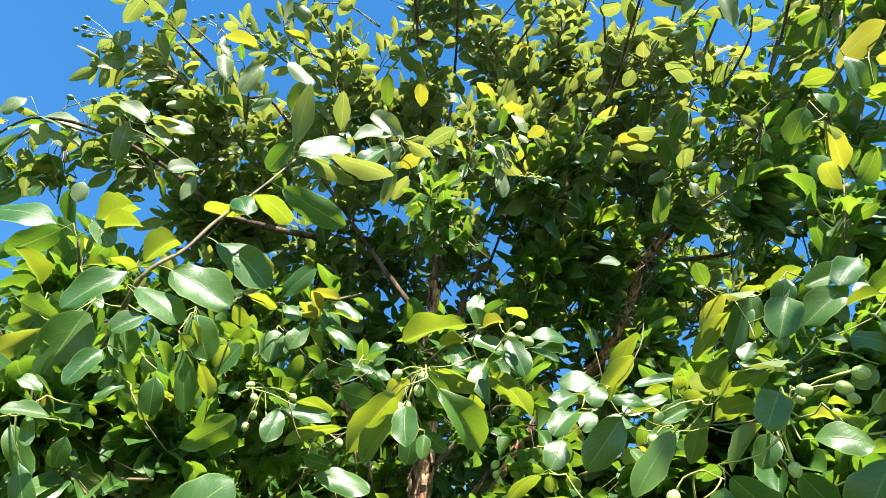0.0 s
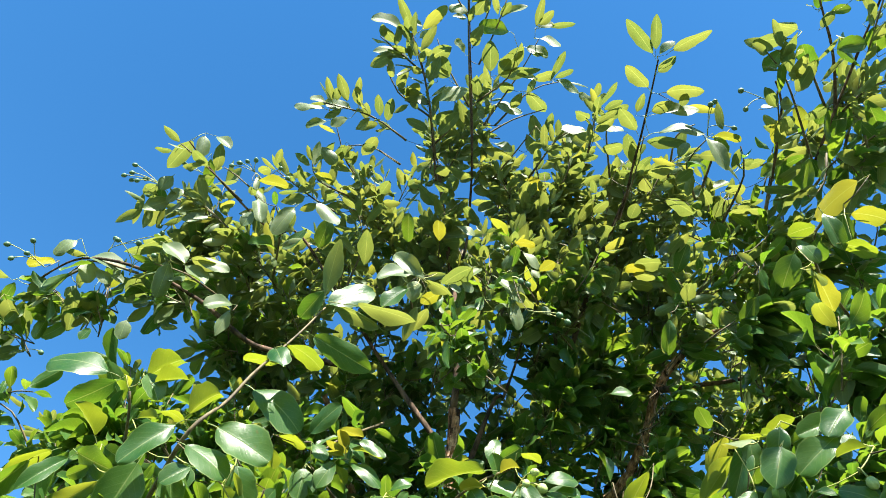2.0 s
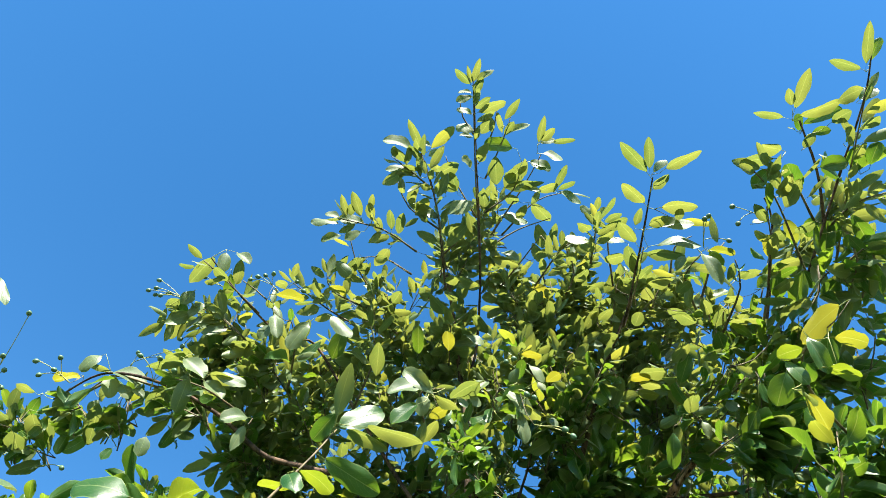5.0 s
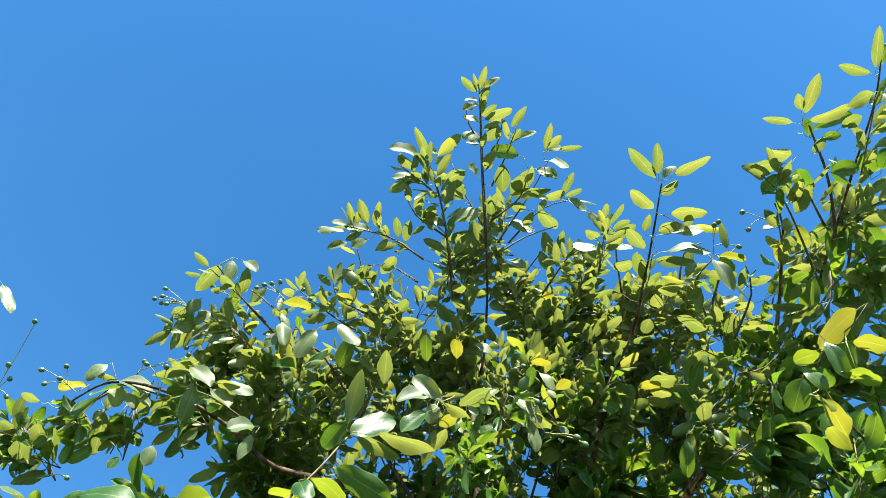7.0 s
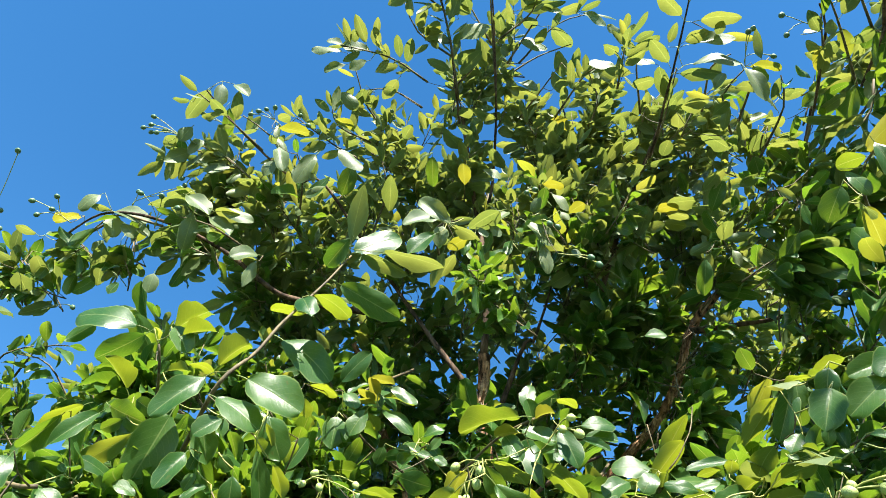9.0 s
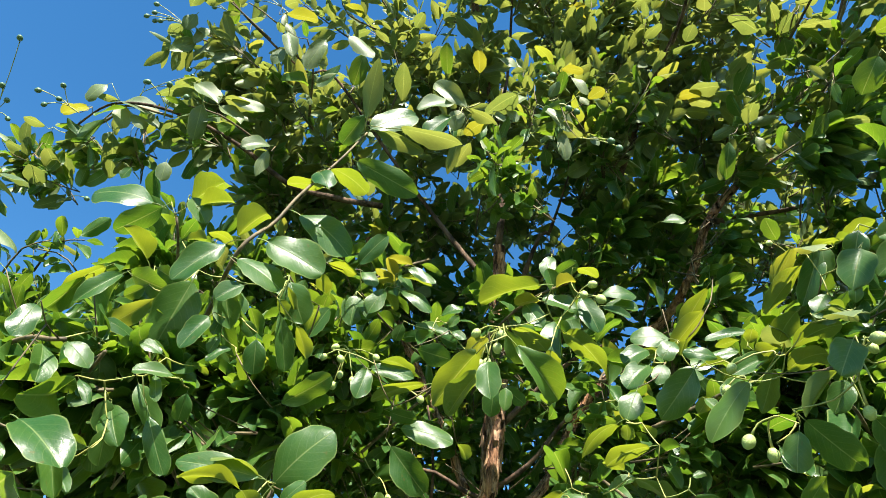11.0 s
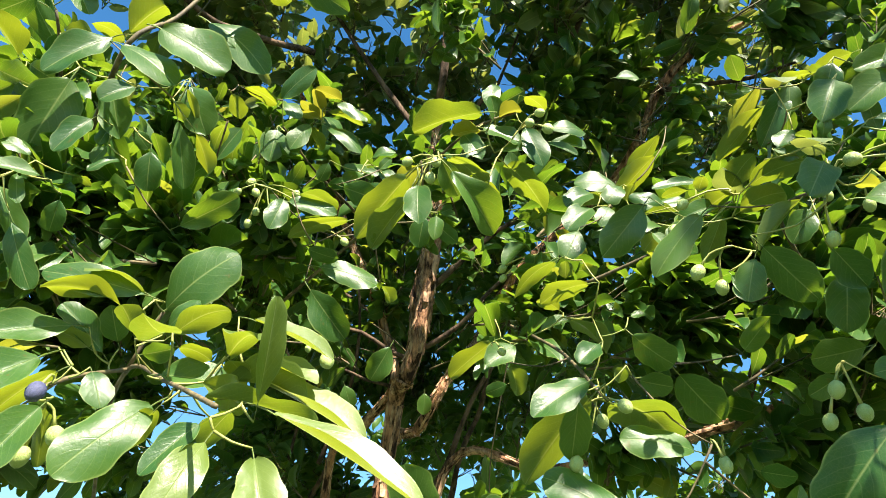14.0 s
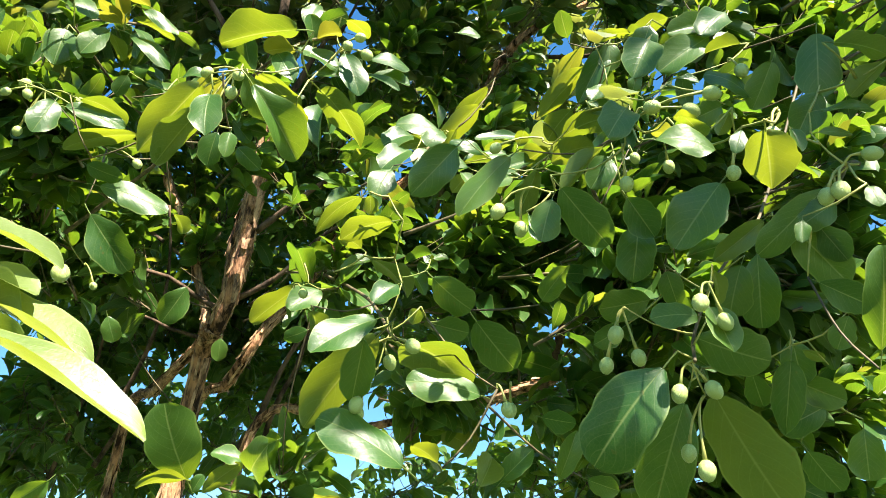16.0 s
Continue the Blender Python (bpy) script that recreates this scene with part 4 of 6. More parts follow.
leaf((-.063, .816, 2.110), (-.071, .027, -.004), .027, -2, "pale")
leaf((.251, .802, 2.154), (-.008, .017, -.010), .012, 10, "pale")
leaf((-.096, .858, 2.076), (.063, .016, -.013), .033, 85, "sunny")
leaf((.340, .814, 2.134), (-.046, -.002, -.024), .025, -79, "creased")
leaf((-.109, .845, 2.091), (.033, .008, -.007), .020, 144, "shade")
leaf((-.026, .874, 2.062), (.008, .017, -.012), .020, 16, "pale")
leaf((-.132, .815, 2.135), (.052, .016, -.005), .024, 82, "sunny")
leaf((.349, .795, 2.137), (-.020, .023, -.006), .028, 14, "pale")
leaf((.327, .826, 2.118), (-.021, -.000, .004), .016, -67, "sunny")
leaf((.265, .835, 2.136), (.035, -.014, -.006), .018, 16, "pale")
leaf((-.327, .620, 2.253), (.024, .009, -.037), .028, 85, "creased")
leaf((.224, .825, 2.152), (-.028, .014, .002), .028, -2, "pale")
leaf((-.119, .810, 2.143), (.036, .029, -.003), .031, 8, "pale")
leaf((.236, .830, 2.160), (-.026, -.005, .009), .020, -93, "sunny")
leaf((.114, .948, 1.979), (-.023, .002, -.010), .018, -131, "shade")
leaf((-.332, .630, 2.259), (.050, -.025, .001), .040, 10, "pale")
leaf((.237, .827, 2.175), (-.047, -.001, .000), .034, -82, "sunny")
leaf((.383, .733, 2.204), (-.036, .064, -.021), .026, 7, "pale")
leaf((-.192, .654, 2.329), (.023, -.010, -.046), .030, 64)
leaf((-.378, .656, 2.189), (-.014, -.043, .012), .042, -13, "pale")
leaf((.328, .825, 2.163), (.002, -.018, .007), .017, -25, "pale")
leaf((-.511, .572, 2.169), (.041, .005, -.037), .032, 27, "young")
leaf((.268, .839, 2.146), (.049, -.002, .014), .018, 75, "sunny")
leaf((.379, .734, 2.232), (-.019, .043, -.025), .025, 11, "pale")
leaf((.365, .738, 2.249), (-.013, -.020, .018), .021, 171, "shade")
leaf((.124, .958, 2.034), (-.032, -.012, -.032), .032, -73, "sunny")
leaf((.279, .805, 2.199), (-.034, .054, -.018), .027, 28, "pale")
leaf((-.187, .666, 2.313), (-.045, -.011, -.001), .042, -25, "pale")
leaf((-.224, .700, 2.300), (.062, .038, -.042), .060, 86, "sunny")
leaf((.335, .840, 2.192), (-.053, .001, -.011), .016, -84, "creased")
leaf((-.178, .658, 2.341), (.038, .042, -.005), .052, 23, "pale")
leaf((-.121, .924, 2.086), (.045, .020, -.054), .042, 130, "shade")
leaf((-.084, .860, 2.195), (.043, .010, -.011), .032, 134, "shade")
leaf((.328, .846, 2.184), (-.029, .014, -.001), .021, -2, "pale")
leaf((-.376, .637, 2.259), (-.052, .004, -.032), .032, -164, "shade")
leaf((-.212, .772, 2.262), (.006, .026, -.014), .026, 10, "pale")
leaf((-.040, .869, 2.230), (.019, .003, -.012), .014, 87, "creased")
leaf((-.537, .562, 2.247), (.052, -.007, -.029), .027, 22, "young")
leaf((-.158, .690, 2.393), (.080, .040, -.032), .038, 134)
leaf((.299, .831, 2.257), (-.032, .053, -.031), .025, 14, "pale")
leaf((-.547, .561, 2.246), (.036, .015, -.036), .030, 23, "young")
leaf((.099, .991, 2.054), (-.051, .045, -.027), .035, 5, "pale")
leaf((.016, 1.038, 2.005), (-.001, .012, -.023), .019, 176, "shade")
leaf((-.101, .679, 2.448), (.086, .023, -.016), .036, 9, "young")
leaf((-.133, .680, 2.445), (.063, .026, -.020), .031, 7, "young")
leaf((-.069, .900, 2.257), (.019, .005, -.001), .014, 84, "creased")
leaf((-.214, .805, 2.313), (.033, .028, -.001), .035, 19, "pale")
leaf((-.152, .661, 2.462), (-.035, .027, -.027), .029, -154)
leaf((-.149, .664, 2.459), (.023, -.060, .057), .029, 15, "young")
leaf((-.175, .846, 2.330), (.020, .004, -.028), .024, 79, "sunny")
leaf((-.120, .903, 2.273), (-.011, .012, -.020), .019, -166, "shade")
leaf((-.052, .916, 2.275), (.015, -.005, .016), .015, 116, "sunny")
leaf((.560, .579, 2.413), (.039, .012, -.013), .035, 27, "pale")
leaf((.550, .561, 2.462), (.009, .024, -.054), .024, 175, "sunny")
leaf((-.144, .676, 2.448), (.059, .021, .055), .046, 92, "sunny")
leaf((-.035, 1.050, 2.075), (-.025, .021, -.038), .034, -147, "shade")
leaf((.566, .094, 2.556), (-.043, -.058, -.024), .050, -14, "shade")
leaf((.579, .581, 2.421), (.011, -.000, -.014), .013, 91, "sunny")
leaf((-.083, .922, 2.278), (-.020, -.005, .001), .015, -86, "creased")
leaf((-.149, .882, 2.324), (-.021, .002, -.044), .029, -106, "sunny")
leaf((-.152, .887, 2.312), (-.019, -.001, -.031), .026, -99, "sunny")
leaf((-.191, .880, 2.312), (-.004, .009, -.049), .036, -14, "sunny")
leaf((-.127, .894, 2.333), (.049, .010, -.040), .028, 78, "sunny")
leaf((-.201, .894, 2.308), (.022, .006, -.036), .031, 80, "sunny")
leaf((.527, .606, 2.466), (.018, .012, -.038), .026, 122, "sunny")
leaf((-.133, .881, 2.333), (-.030, -.013, -.000), .022, -16, "yellow")
leaf((-.115, .874, 2.359), (.043, .011, -.025), .020, 90, "sunny")
leaf((-.108, .873, 2.364), (-.032, -.026, -.007), .024, -2, "yellow")
leaf((-.064, .942, 2.303), (.027, .001, -.030), .018, 80, "sunny")
leaf((-.066, .926, 2.306), (.032, -.001, .009), .024, 77, "sunny")
leaf((.598, .074, 2.571), (-.008, -.056, -.054), .051, -29, "shade")
leaf((-.145, .887, 2.323), (.009, .031, -.011), .021, 14, "pale")
leaf((-.140, .887, 2.344), (-.021, -.026, .005), .030, -20, "yellow")
leaf((-.137, .890, 2.347), (-.004, -.039, .015), .022, -16, "yellow")
leaf((-.101, .941, 2.303), (.033, .004, -.023), .023, 72, "sunny")
leaf((.549, .605, 2.463), (.012, .024, -.016), .022, -172, "shade")
leaf((.588, .563, 2.462), (.037, .001, -.017), .036, 19, "yellow")
leaf((-.124, .881, 2.350), (.042, .029, .002), .021, 10, "pale")
leaf((-.443, .694, 2.338), (-.080, -.020, .002), .060, -74, "sunny")
leaf((.583, .567, 2.474), (-.002, .040, -.026), .030, -146, "shade")
leaf((.553, .591, 2.477), (-.031, .017, .006), .032, 0, "pale")
leaf((.551, .658, 2.465), (.013, -.004, -.036), .022, 9, "young")
leaf((.611, .541, 2.508), (-.062, .035, -.035), .045, 4, "yellow")
leaf((.559, .657, 2.452), (.041, .069, -.001), .031, 32, "yellow")
leaf((.615, .056, 2.621), (.017, -.039, -.057), .047, 13, "shade")
leaf((.658, .090, 2.632), (-.045, -.009, -.056), .048, -57, "shade")
leaf((-.204, .905, 2.403), (.048, -.023, .038), .035, 118, "sunny")
# More such unseen leaves, high on the right, that only block the sun.
leaf((.520, .028, 2.668), (-.032, -.045, -.006), .036, -38, "shade")
leaf((.556, .667, 2.519), (-.020, .040, -.030), .039, -135, "shade")
leaf((.500, .026, 2.682), (.042, -.050, -.025), .046, 53, "shade")
leaf((.543, .066, 2.673), (.048, -.017, -.029), .039, -4, "shade")
leaf((.605, .072, 2.674), (-.042, -.008, -.038), .038, -34, "shade")
leaf((.586, .072, 2.681), (.019, -.010, -.051), .036, 7, "shade")
leaf((.594, .050, 2.677), (.021, -.043, -.027), .036, 19, "shade")
leaf((.446, -.006, 2.746), (-.032, -.046, -.011), .038, -58, "shade")
leaf((.645, .039, 2.672), (.027, -.040, -.034), .039, -2, "shade")
leaf((.568, .035, 2.715), (.013, -.044, -.030), .036, 20, "shade")
leaf((.699, .063, 2.678), (-.059, -.015, -.042), .049, -34, "shade")
leaf((.614, .067, 2.707), (.040, -.022, -.031), .036, 5, "shade")
leaf((-.053, .803, 2.649), (-.044, .003, -.049), .037, -97, "creased")
leaf((.680, -.015, 2.693), (-.064, -.050, -.025), .056, -47, "shade")
leaf((.554, -.004, 2.744), (.044, -.005, -.033), .036, 6, "shade")
leaf((.492, .041, 2.812), (.004, -.032, -.045), .036, 0, "shade")
leaf((.557, .052, 2.804), (-.050, -.043, -.019), .045, -52, "shade")
leaf((-.043, .854, 2.658), (-.026, .047, -.044), .022, -177)
leaf((-.022, .818, 2.692), (.049, .024, -.019), .028, 11, "young")
leaf((-.042, .824, 2.699), (-.010, .017, -.038), .031, -161, "sunny")
leaf((.023, .838, 2.704), (.016, .007, -.019), .018, 99, "sunny")
leaf((.643, .006, 2.789), (-.029, -.041, -.022), .036, -23, "shade")
leaf((.527, .038, 2.844), (-.046, -.025, -.018), .036, -43, "shade")
leaf((.006, .846, 2.689), (-.042, .028, .003), .034, -11, "yellow")
leaf((-.027, .814, 2.695), (-.058, -.021, .054), .035, -120, "sunny")
leaf((.597, .046, 2.815), (.003, -.053, -.014), .036, -32, "shade")
leaf((.045, .851, 2.728), (.016, .010, -.024), .022, 107, "sunny")
leaf((.064, .819, 2.729), (-.060, .041, .004), .052, -16, "young")
leaf((-.598, .783, 2.540), (-.010, .004, -.023), .019, -130, "sunny")
leaf((.429, .897, 2.646), (-.008, .047, -.044), .028, -161)
leaf((.317, 1.012, 2.575), (.039, .002, .001), .028, 85, "creased")
leaf((.608, .077, 2.853), (-.033, -.036, -.026), .036, 14, "shade")
leaf((.041, .897, 2.731), (-.034, -.001, -.033), .019, -98, "creased")
leaf((.576, .848, 2.643), (-.025, .042, -.025), .029, -143, "shade")
leaf((-.055, .855, 2.777), (-.067, -.021, -.049), .044, -83, "sunny")
leaf((.050, .858, 2.745), (.029, .005, .041), .029, 86, "sunny")
leaf((.144, .924, 2.747), (.006, .026, -.055), .027, 155, "sunny")
leaf((.170, .845, 2.812), (.025, .016, -.039), .024, 107, "sunny")
leaf((.448, .003, 2.962), (.050, -.029, -.057), .054, 34, "shade")
leaf((.126, .874, 2.796), (.020, -.022, .018), .025, 124, "creased")
leaf((.114, .903, 2.806), (.048, .020, -.061), .041, 97, "sunny")
leaf((.480, .916, 2.723), (.004, -.048, -.003), .028, -18, "young")
leaf((.460, .919, 2.720), (-.040, .016, -.011), .020, -138)
leaf((.145, .876, 2.808), (.011, -.039, .015), .022, 177, "shade")
leaf((.152, .910, 2.765), (.034, .049, .002), .035, 20, "young")
leaf((.589, .088, 2.944), (-.017, -.039, -.035), .036, -39, "shade")
leaf((.186, .888, 2.810), (.015, .007, -.020), .019, 104, "creased")
leaf((.459, .939, 2.710), (-.022, .069, -.035), .027, -153)
leaf((.489, .917, 2.723), (.051, -.005, .007), .019, 140)
leaf((.207, .984, 2.805), (.016, .007, -.020), .019, 106, "sunny")
leaf((-.447, .918, 2.745), (-.017, .018, -.055), .026, -158, "creased")
leaf((-.621, .874, 2.673), (-.004, .015, -.039), .030, 164, "creased")
leaf((.208, .931, 2.864), (.031, -.023, -.002), .030, 4, "yellow")
leaf((-.039, .978, 2.806), (-.037, .058, -.005), .027, 3, "young")
leaf((.551, .674, 2.944), (.021, .036, -.072), .033, 146, "sunny")
leaf((.157, .881, 2.905), (.043, .005, -.008), .025, 13, "yellow")
leaf((.115, 1.018, 2.823), (.004, .028, -.024), .026, 170, "shade")
leaf((.629, .925, 2.793), (-.015, .012, -.029), .025, -122, "sunny")
leaf((-.324, .788, 2.939), (-.037, .022, -.070), .040, -141, "sunny")
leaf((.620, .921, 2.799), (-.015, .021, -.000), .023, 14, "yellow")
leaf((-.546, .853, 2.823), (.048, .020, -.041), .047, 75, "sunny")
leaf((.534, 1.004, 2.797), (.007, .015, -.036), .020, 153, "sunny")
leaf((.487, .910, 2.884), (.033, -.049, .001), .030, -5, "young")
leaf((-.522, .846, 2.832), (.061, .032, .000), .036, 93, "sunny")
leaf((-.407, .771, 2.957), (.022, .018, -.072), .033, 111, "sunny")
leaf((-.532, .837, 2.830), (.044, .042, .011), .043, 12, "young")
leaf((.501, .946, 2.860), (.022, -.054, .027), .033, 144, "shade")
leaf((-.472, .957, 2.820), (-.046, -.027, -.038), .046, -82, "sunny")
leaf((.617, .752, 2.952), (.006, -.046, .003), .018, -16, "young")
leaf((.511, .733, 2.984), (.020, -.024, .019), .023, 125, "sunny")
leaf((-.081, .848, 2.995), (-.004, .057, -.033), .030, -172, "shade")
leaf((-.594, .858, 2.843), (-.009, .033, -.075), .039, 162, "sunny")
leaf((.512, .787, 2.977), (.028, -.028, -.002), .030, 7, "young")
leaf((-.174, .864, 2.957), (-.018, .090, -.009), .037, 6, "young")
leaf((.585, .697, 2.999), (.020, .032, -.022), .031, 173, "shade")
leaf((.526, .963, 2.880), (-.056, .004, .020), .044, -18, "young")
leaf((-.606, .828, 2.877), (.053, .024, -.045), .053, 83, "sunny")
leaf((-.414, .768, 2.991), (.020, .027, -.046), .022, 111, "creased")
leaf((.582, .700, 3.006), (.055, .002, -.018), .024, 20, "yellow")
leaf((-.295, .830, 3.027), (.054, .025, -.058), .042, 93, "creased")
leaf((.644, .755, 2.979), (.021, -.014, -.004), .023, 9, "young")
leaf((.539, .827, 2.979), (.012, -.041, .029), .021, 162, "creased")
leaf((.488, .963, 2.924), (-.059, .016, .016), .046, -8, "young")
leaf((.419, 1.018, 2.919), (.048, -.000, -.014), .045, 20, "young")
leaf((.244, 1.011, 2.966), (.017, .008, -.023), .021, 98, "sunny")
leaf((.724, .796, 2.942), (-.005, -.047, .016), .034, 174, "shade")
leaf((.300, 1.101, 2.896), (.041, .003, -.028), .028, 96, "sunny")
leaf((.406, .999, 2.947), (.048, -.014, -.012), .030, 6, "yellow")
leaf((.770, .738, 2.958), (-.018, .068, -.037), .041, -141, "shade")
leaf((.429, 1.000, 2.936), (.049, .011, -.011), .046, 26, "young")
leaf((.621, .821, 2.985), (.038, -.011, -.011), .037, 18, "young")
leaf((.716, .724, 3.004), (-.007, -.054, .003), .024, -18, "yellow")
leaf((-.020, .952, 3.033), (.002, -.055, .005), .034, -15, "yellow")
leaf((.605, .885, 2.958), (.022, .061, -.025), .044, -168, "shade")
leaf((.689, .785, 2.978), (.034, -.018, .015), .030, 130, "shade")
leaf((.718, .695, 3.017), (.031, -.027, -.004), .029, -4, "young")
leaf((.097, 1.078, 2.933), (-.045, .064, -.004), .054, -15, "young")
leaf((.686, .655, 3.039), (.026, -.002, .005), .019, 90, "sunny")
leaf((.471, .812, 3.065), (.054, -.019, -.014), .046, 21, "young")
leaf((-.611, .840, 2.884), (-.101, .014, .006), .037, -19, "young")
leaf((.609, .889, 2.986), (.016, -.043, .003), .029, -11, "young")
leaf((.820, .722, 2.945), (.065, .047, -.023), .040, 152, "shade")
leaf((.828, .736, 2.971), (-.039, -.013, -.006), .029, -140, "shade")
leaf((.470, .745, 3.097), (.085, .001, -.025), .037, 18, "young")
leaf((.784, .748, 2.974), (.017, .030, -.023), .030, 165, "shade")
leaf((.744, .590, 3.069), (-.023, -.067, .001), .028, -28, "young")
leaf((.507, .856, 3.019), (.065, .039, -.006), .049, 34, "young")
leaf((.844, .712, 2.950), (.060, .030, -.015), .037, 144, "shade")
leaf((.730, .553, 3.096), (-.039, .035, -.024), .034, -131, "shade")
leaf((.861, .667, 2.977), (.033, .037, -.037), .024, 177, "shade")
leaf((.482, .687, 3.129), (.043, -.022, -.008), .031, 1, "young")
leaf((-.613, .835, 2.910), (-.064, .021, .008), .041, -23, "young")
leaf((.532, .797, 3.073), (-.050, -.013, .011), .022, -23, "young")
leaf((.484, .573, 3.187), (-.066, -.082, -.009), .033, -21, "young")
leaf((-.701, .932, 2.845), (-.003, .011, -.026), .020, 153, "sunny")
leaf((.737, .528, 3.098), (-.067, .015, .022), .048, -28, "young")
leaf((.477, .646, 3.171), (-.055, -.055, -.006), .037, -25, "young")
leaf((.499, .732, 3.112), (.097, .001, -.019), .056, 90, "sunny")
leaf((.496, .608, 3.164), (.034, -.034, -.003), .030, 11, "young")
leaf((.515, .651, 3.149), (.075, -.008, -.027), .045, 23, "young")
leaf((.587, .838, 3.031), (.023, .047, -.001), .025, 9, "young")
leaf((.784, .706, 3.029), (-.022, -.048, .020), .029, -180, "shade")
leaf((.489, .695, 3.129), (.098, -.003, -.001), .042, 105, "sunny")
leaf((.492, .565, 3.192), (-.005, -.076, .003), .025, -13, "young")
leaf((.758, .514, 3.110), (-.044, -.008, .013), .042, -31, "young")
leaf((-.673, .901, 2.864), (-.056, .045, -.001), .033, -9, "young")
leaf((.792, .604, 3.077), (-.028, -.065, .010), .040, -178, "shade")
leaf((.550, .682, 3.139), (.008, -.028, .001), .022, -21, "young")
leaf((.878, .633, 3.000), (.037, .069, -.028), .036, -178, "shade")
leaf((-.287, .903, 3.075), (-.028, .049, -.050), .044, -177, "shade")
leaf((.807, .694, 3.030), (.015, -.038, .020), .031, 143, "shade")
leaf((-.752, .901, 2.871), (.029, .015, -.014), .026, 85, "sunny")
leaf((-.462, .859, 3.051), (-.020, .013, -.041), .031, -140, "sunny")
leaf((.501, .575, 3.189), (.032, -.023, .009), .029, 110, "sunny")
leaf((.532, .569, 3.193), (.074, -.042, -.015), .035, 16, "young")
leaf((-.777, .888, 2.876), (.027, .018, -.034), .034, 86, "sunny")
leaf((.838, .734, 3.006), (.010, -.073, .033), .038, 151, "shade")
leaf((.861, .704, 3.013), (-.005, -.047, .017), .028, 152, "shade")
leaf((.790, .477, 3.127), (-.015, -.006, .005), .012, -95, "sunny")
leaf((.806, .512, 3.111), (.019, -.031, -.001), .022, -21, "young")
leaf((-.974, .838, 2.732), (.018, .027, .004), .028, -3, "young")
leaf((.387, 1.018, 3.054), (.040, -.041, -.001), .037, 11, "young")
leaf((.567, .690, 3.154), (.068, .009, -.018), .022, 13, "young")
leaf((-.773, .911, 2.824), (-.048, .080, -.009), .045, -3, "young")
leaf((.786, .426, 3.152), (-.012, -.038, .000), .021, -26, "young")
leaf((.771, .453, 3.153), (-.059, -.009, .019), .021, -20, "young")
leaf((-.804, .872, 2.890), (.014, .027, -.050), .040, 122, "sunny")
leaf((.836, .551, 3.085), (.055, -.010, -.005), .040, 139, "shade")
leaf((.793, .432, 3.148), (.019, -.085, .001), .028, -17, "young")
leaf((.023, .971, 3.126), (.040, .009, -.035), .039, 82, "sunny")
leaf((-.797, .866, 2.893), (.068, .038, .002), .056, 80, "sunny")
leaf((.463, .713, 3.191), (.013, -.044, .002), .020, -9, "young")
leaf((-.450, .801, 3.104), (.067, .024, .005), .045, 23, "yellow")
leaf((.464, .760, 3.190), (-.044, -.060, -.005), .040, -28, "young")
leaf((.354, 1.129, 2.976), (.007, .042, -.004), .030, 29, "young")
leaf((.802, .480, 3.133), (-.002, -.034, .017), .019, 161, "shade")
leaf((.804, .450, 3.141), (.077, -.037, -.022), .031, 13, "young")
leaf((.917, .393, 3.123), (-.056, .022, -.015), .033, -2, "young")
leaf((.928, .543, 3.060), (.016, -.045, .012), .036, 123, "shade")
leaf((.912, .558, 3.070), (-.010, -.046, .019), .036, 158, "shade")
leaf((.467, .841, 3.162), (-.015, -.064, .003), .029, -16, "young")
leaf((.863, .462, 3.121), (.034, -.024, -.007), .032, 3, "young")
leaf((-.832, .918, 2.857), (-.013, .006, -.031), .021, -145, "sunny")
leaf((-.811, .902, 2.826), (-.056, .110, -.013), .041, -2, "young")
leaf((.286, 1.058, 3.083), (.008, -.041, .004), .026, -3, "young")
leaf((-.812, .868, 2.903), (-.038, -.031, -.013), .024, -6, "young")
leaf((.831, .489, 3.134), (.039, -.005, .001), .022, 141, "shade")
leaf((-.831, .836, 2.920), (-.028, .005, -.050), .035, -114, "sunny")
leaf((.814, .468, 3.144), (.078, -.028, .002), .030, 141, "shade")
leaf((.914, .355, 3.141), (-.060, -.020, .016), .027, -33, "young")
leaf((.894, .506, 3.110), (.028, -.016, .002), .023, 120, "shade")
leaf((.359, 1.110, 3.050), (.022, .011, -.033), .026, 103, "sunny")
leaf((.493, .906, 3.142), (-.008, -.040, .002), .034, -26, "young")
leaf((.927, .345, 3.147), (-.007, -.087, .001), .022, -23, "young")
leaf((-.292, .866, 3.182), (-.037, -.041, -.008), .041, -22, "yellow")
leaf((.458, .973, 3.132), (.013, -.040, .003), .032, -14, "young")
leaf((-.525, .908, 3.056), (-.058, .015, .008), .046, -25, "young")
leaf((.917, .418, 3.127), (.040, -.017, .016), .034, 117, "shade")
leaf((-.014, .963, 3.166), (.050, .031, .002), .036, 25, "young")
leaf((.392, .761, 3.254), (.062, -.042, -.008), .031, 4, "young")
leaf((-.469, .811, 3.169), (.033, -.009, -.005), .032, 13, "young")
leaf((-.570, .906, 3.083), (-.027, .001, -.034), .025, -107, "creased")
leaf((.387, .711, 3.269), (.022, -.012, .005), .019, 119, "sunny")
leaf((.377, .728, 3.273), (.004, -.020, .008), .016, 161, "sunny")
leaf((-.993, .924, 2.769), (-.004, .053, -.005), .048, -5, "young")
leaf((.402, .738, 3.273), (.042, -.024, -.007), .025, -3, "young")
leaf((.417, 1.001, 3.139), (-.042, .027, .005), .036, 0, "young")
leaf((.448, .786, 3.246), (-.049, -.008, .008), .036, -93, "sunny")
leaf((-.921, .910, 2.885), (-.008, .024, -.062), .038, 152, "sunny")
leaf((-.279, .825, 3.213), (-.039, -.036, .031), .035, -143)
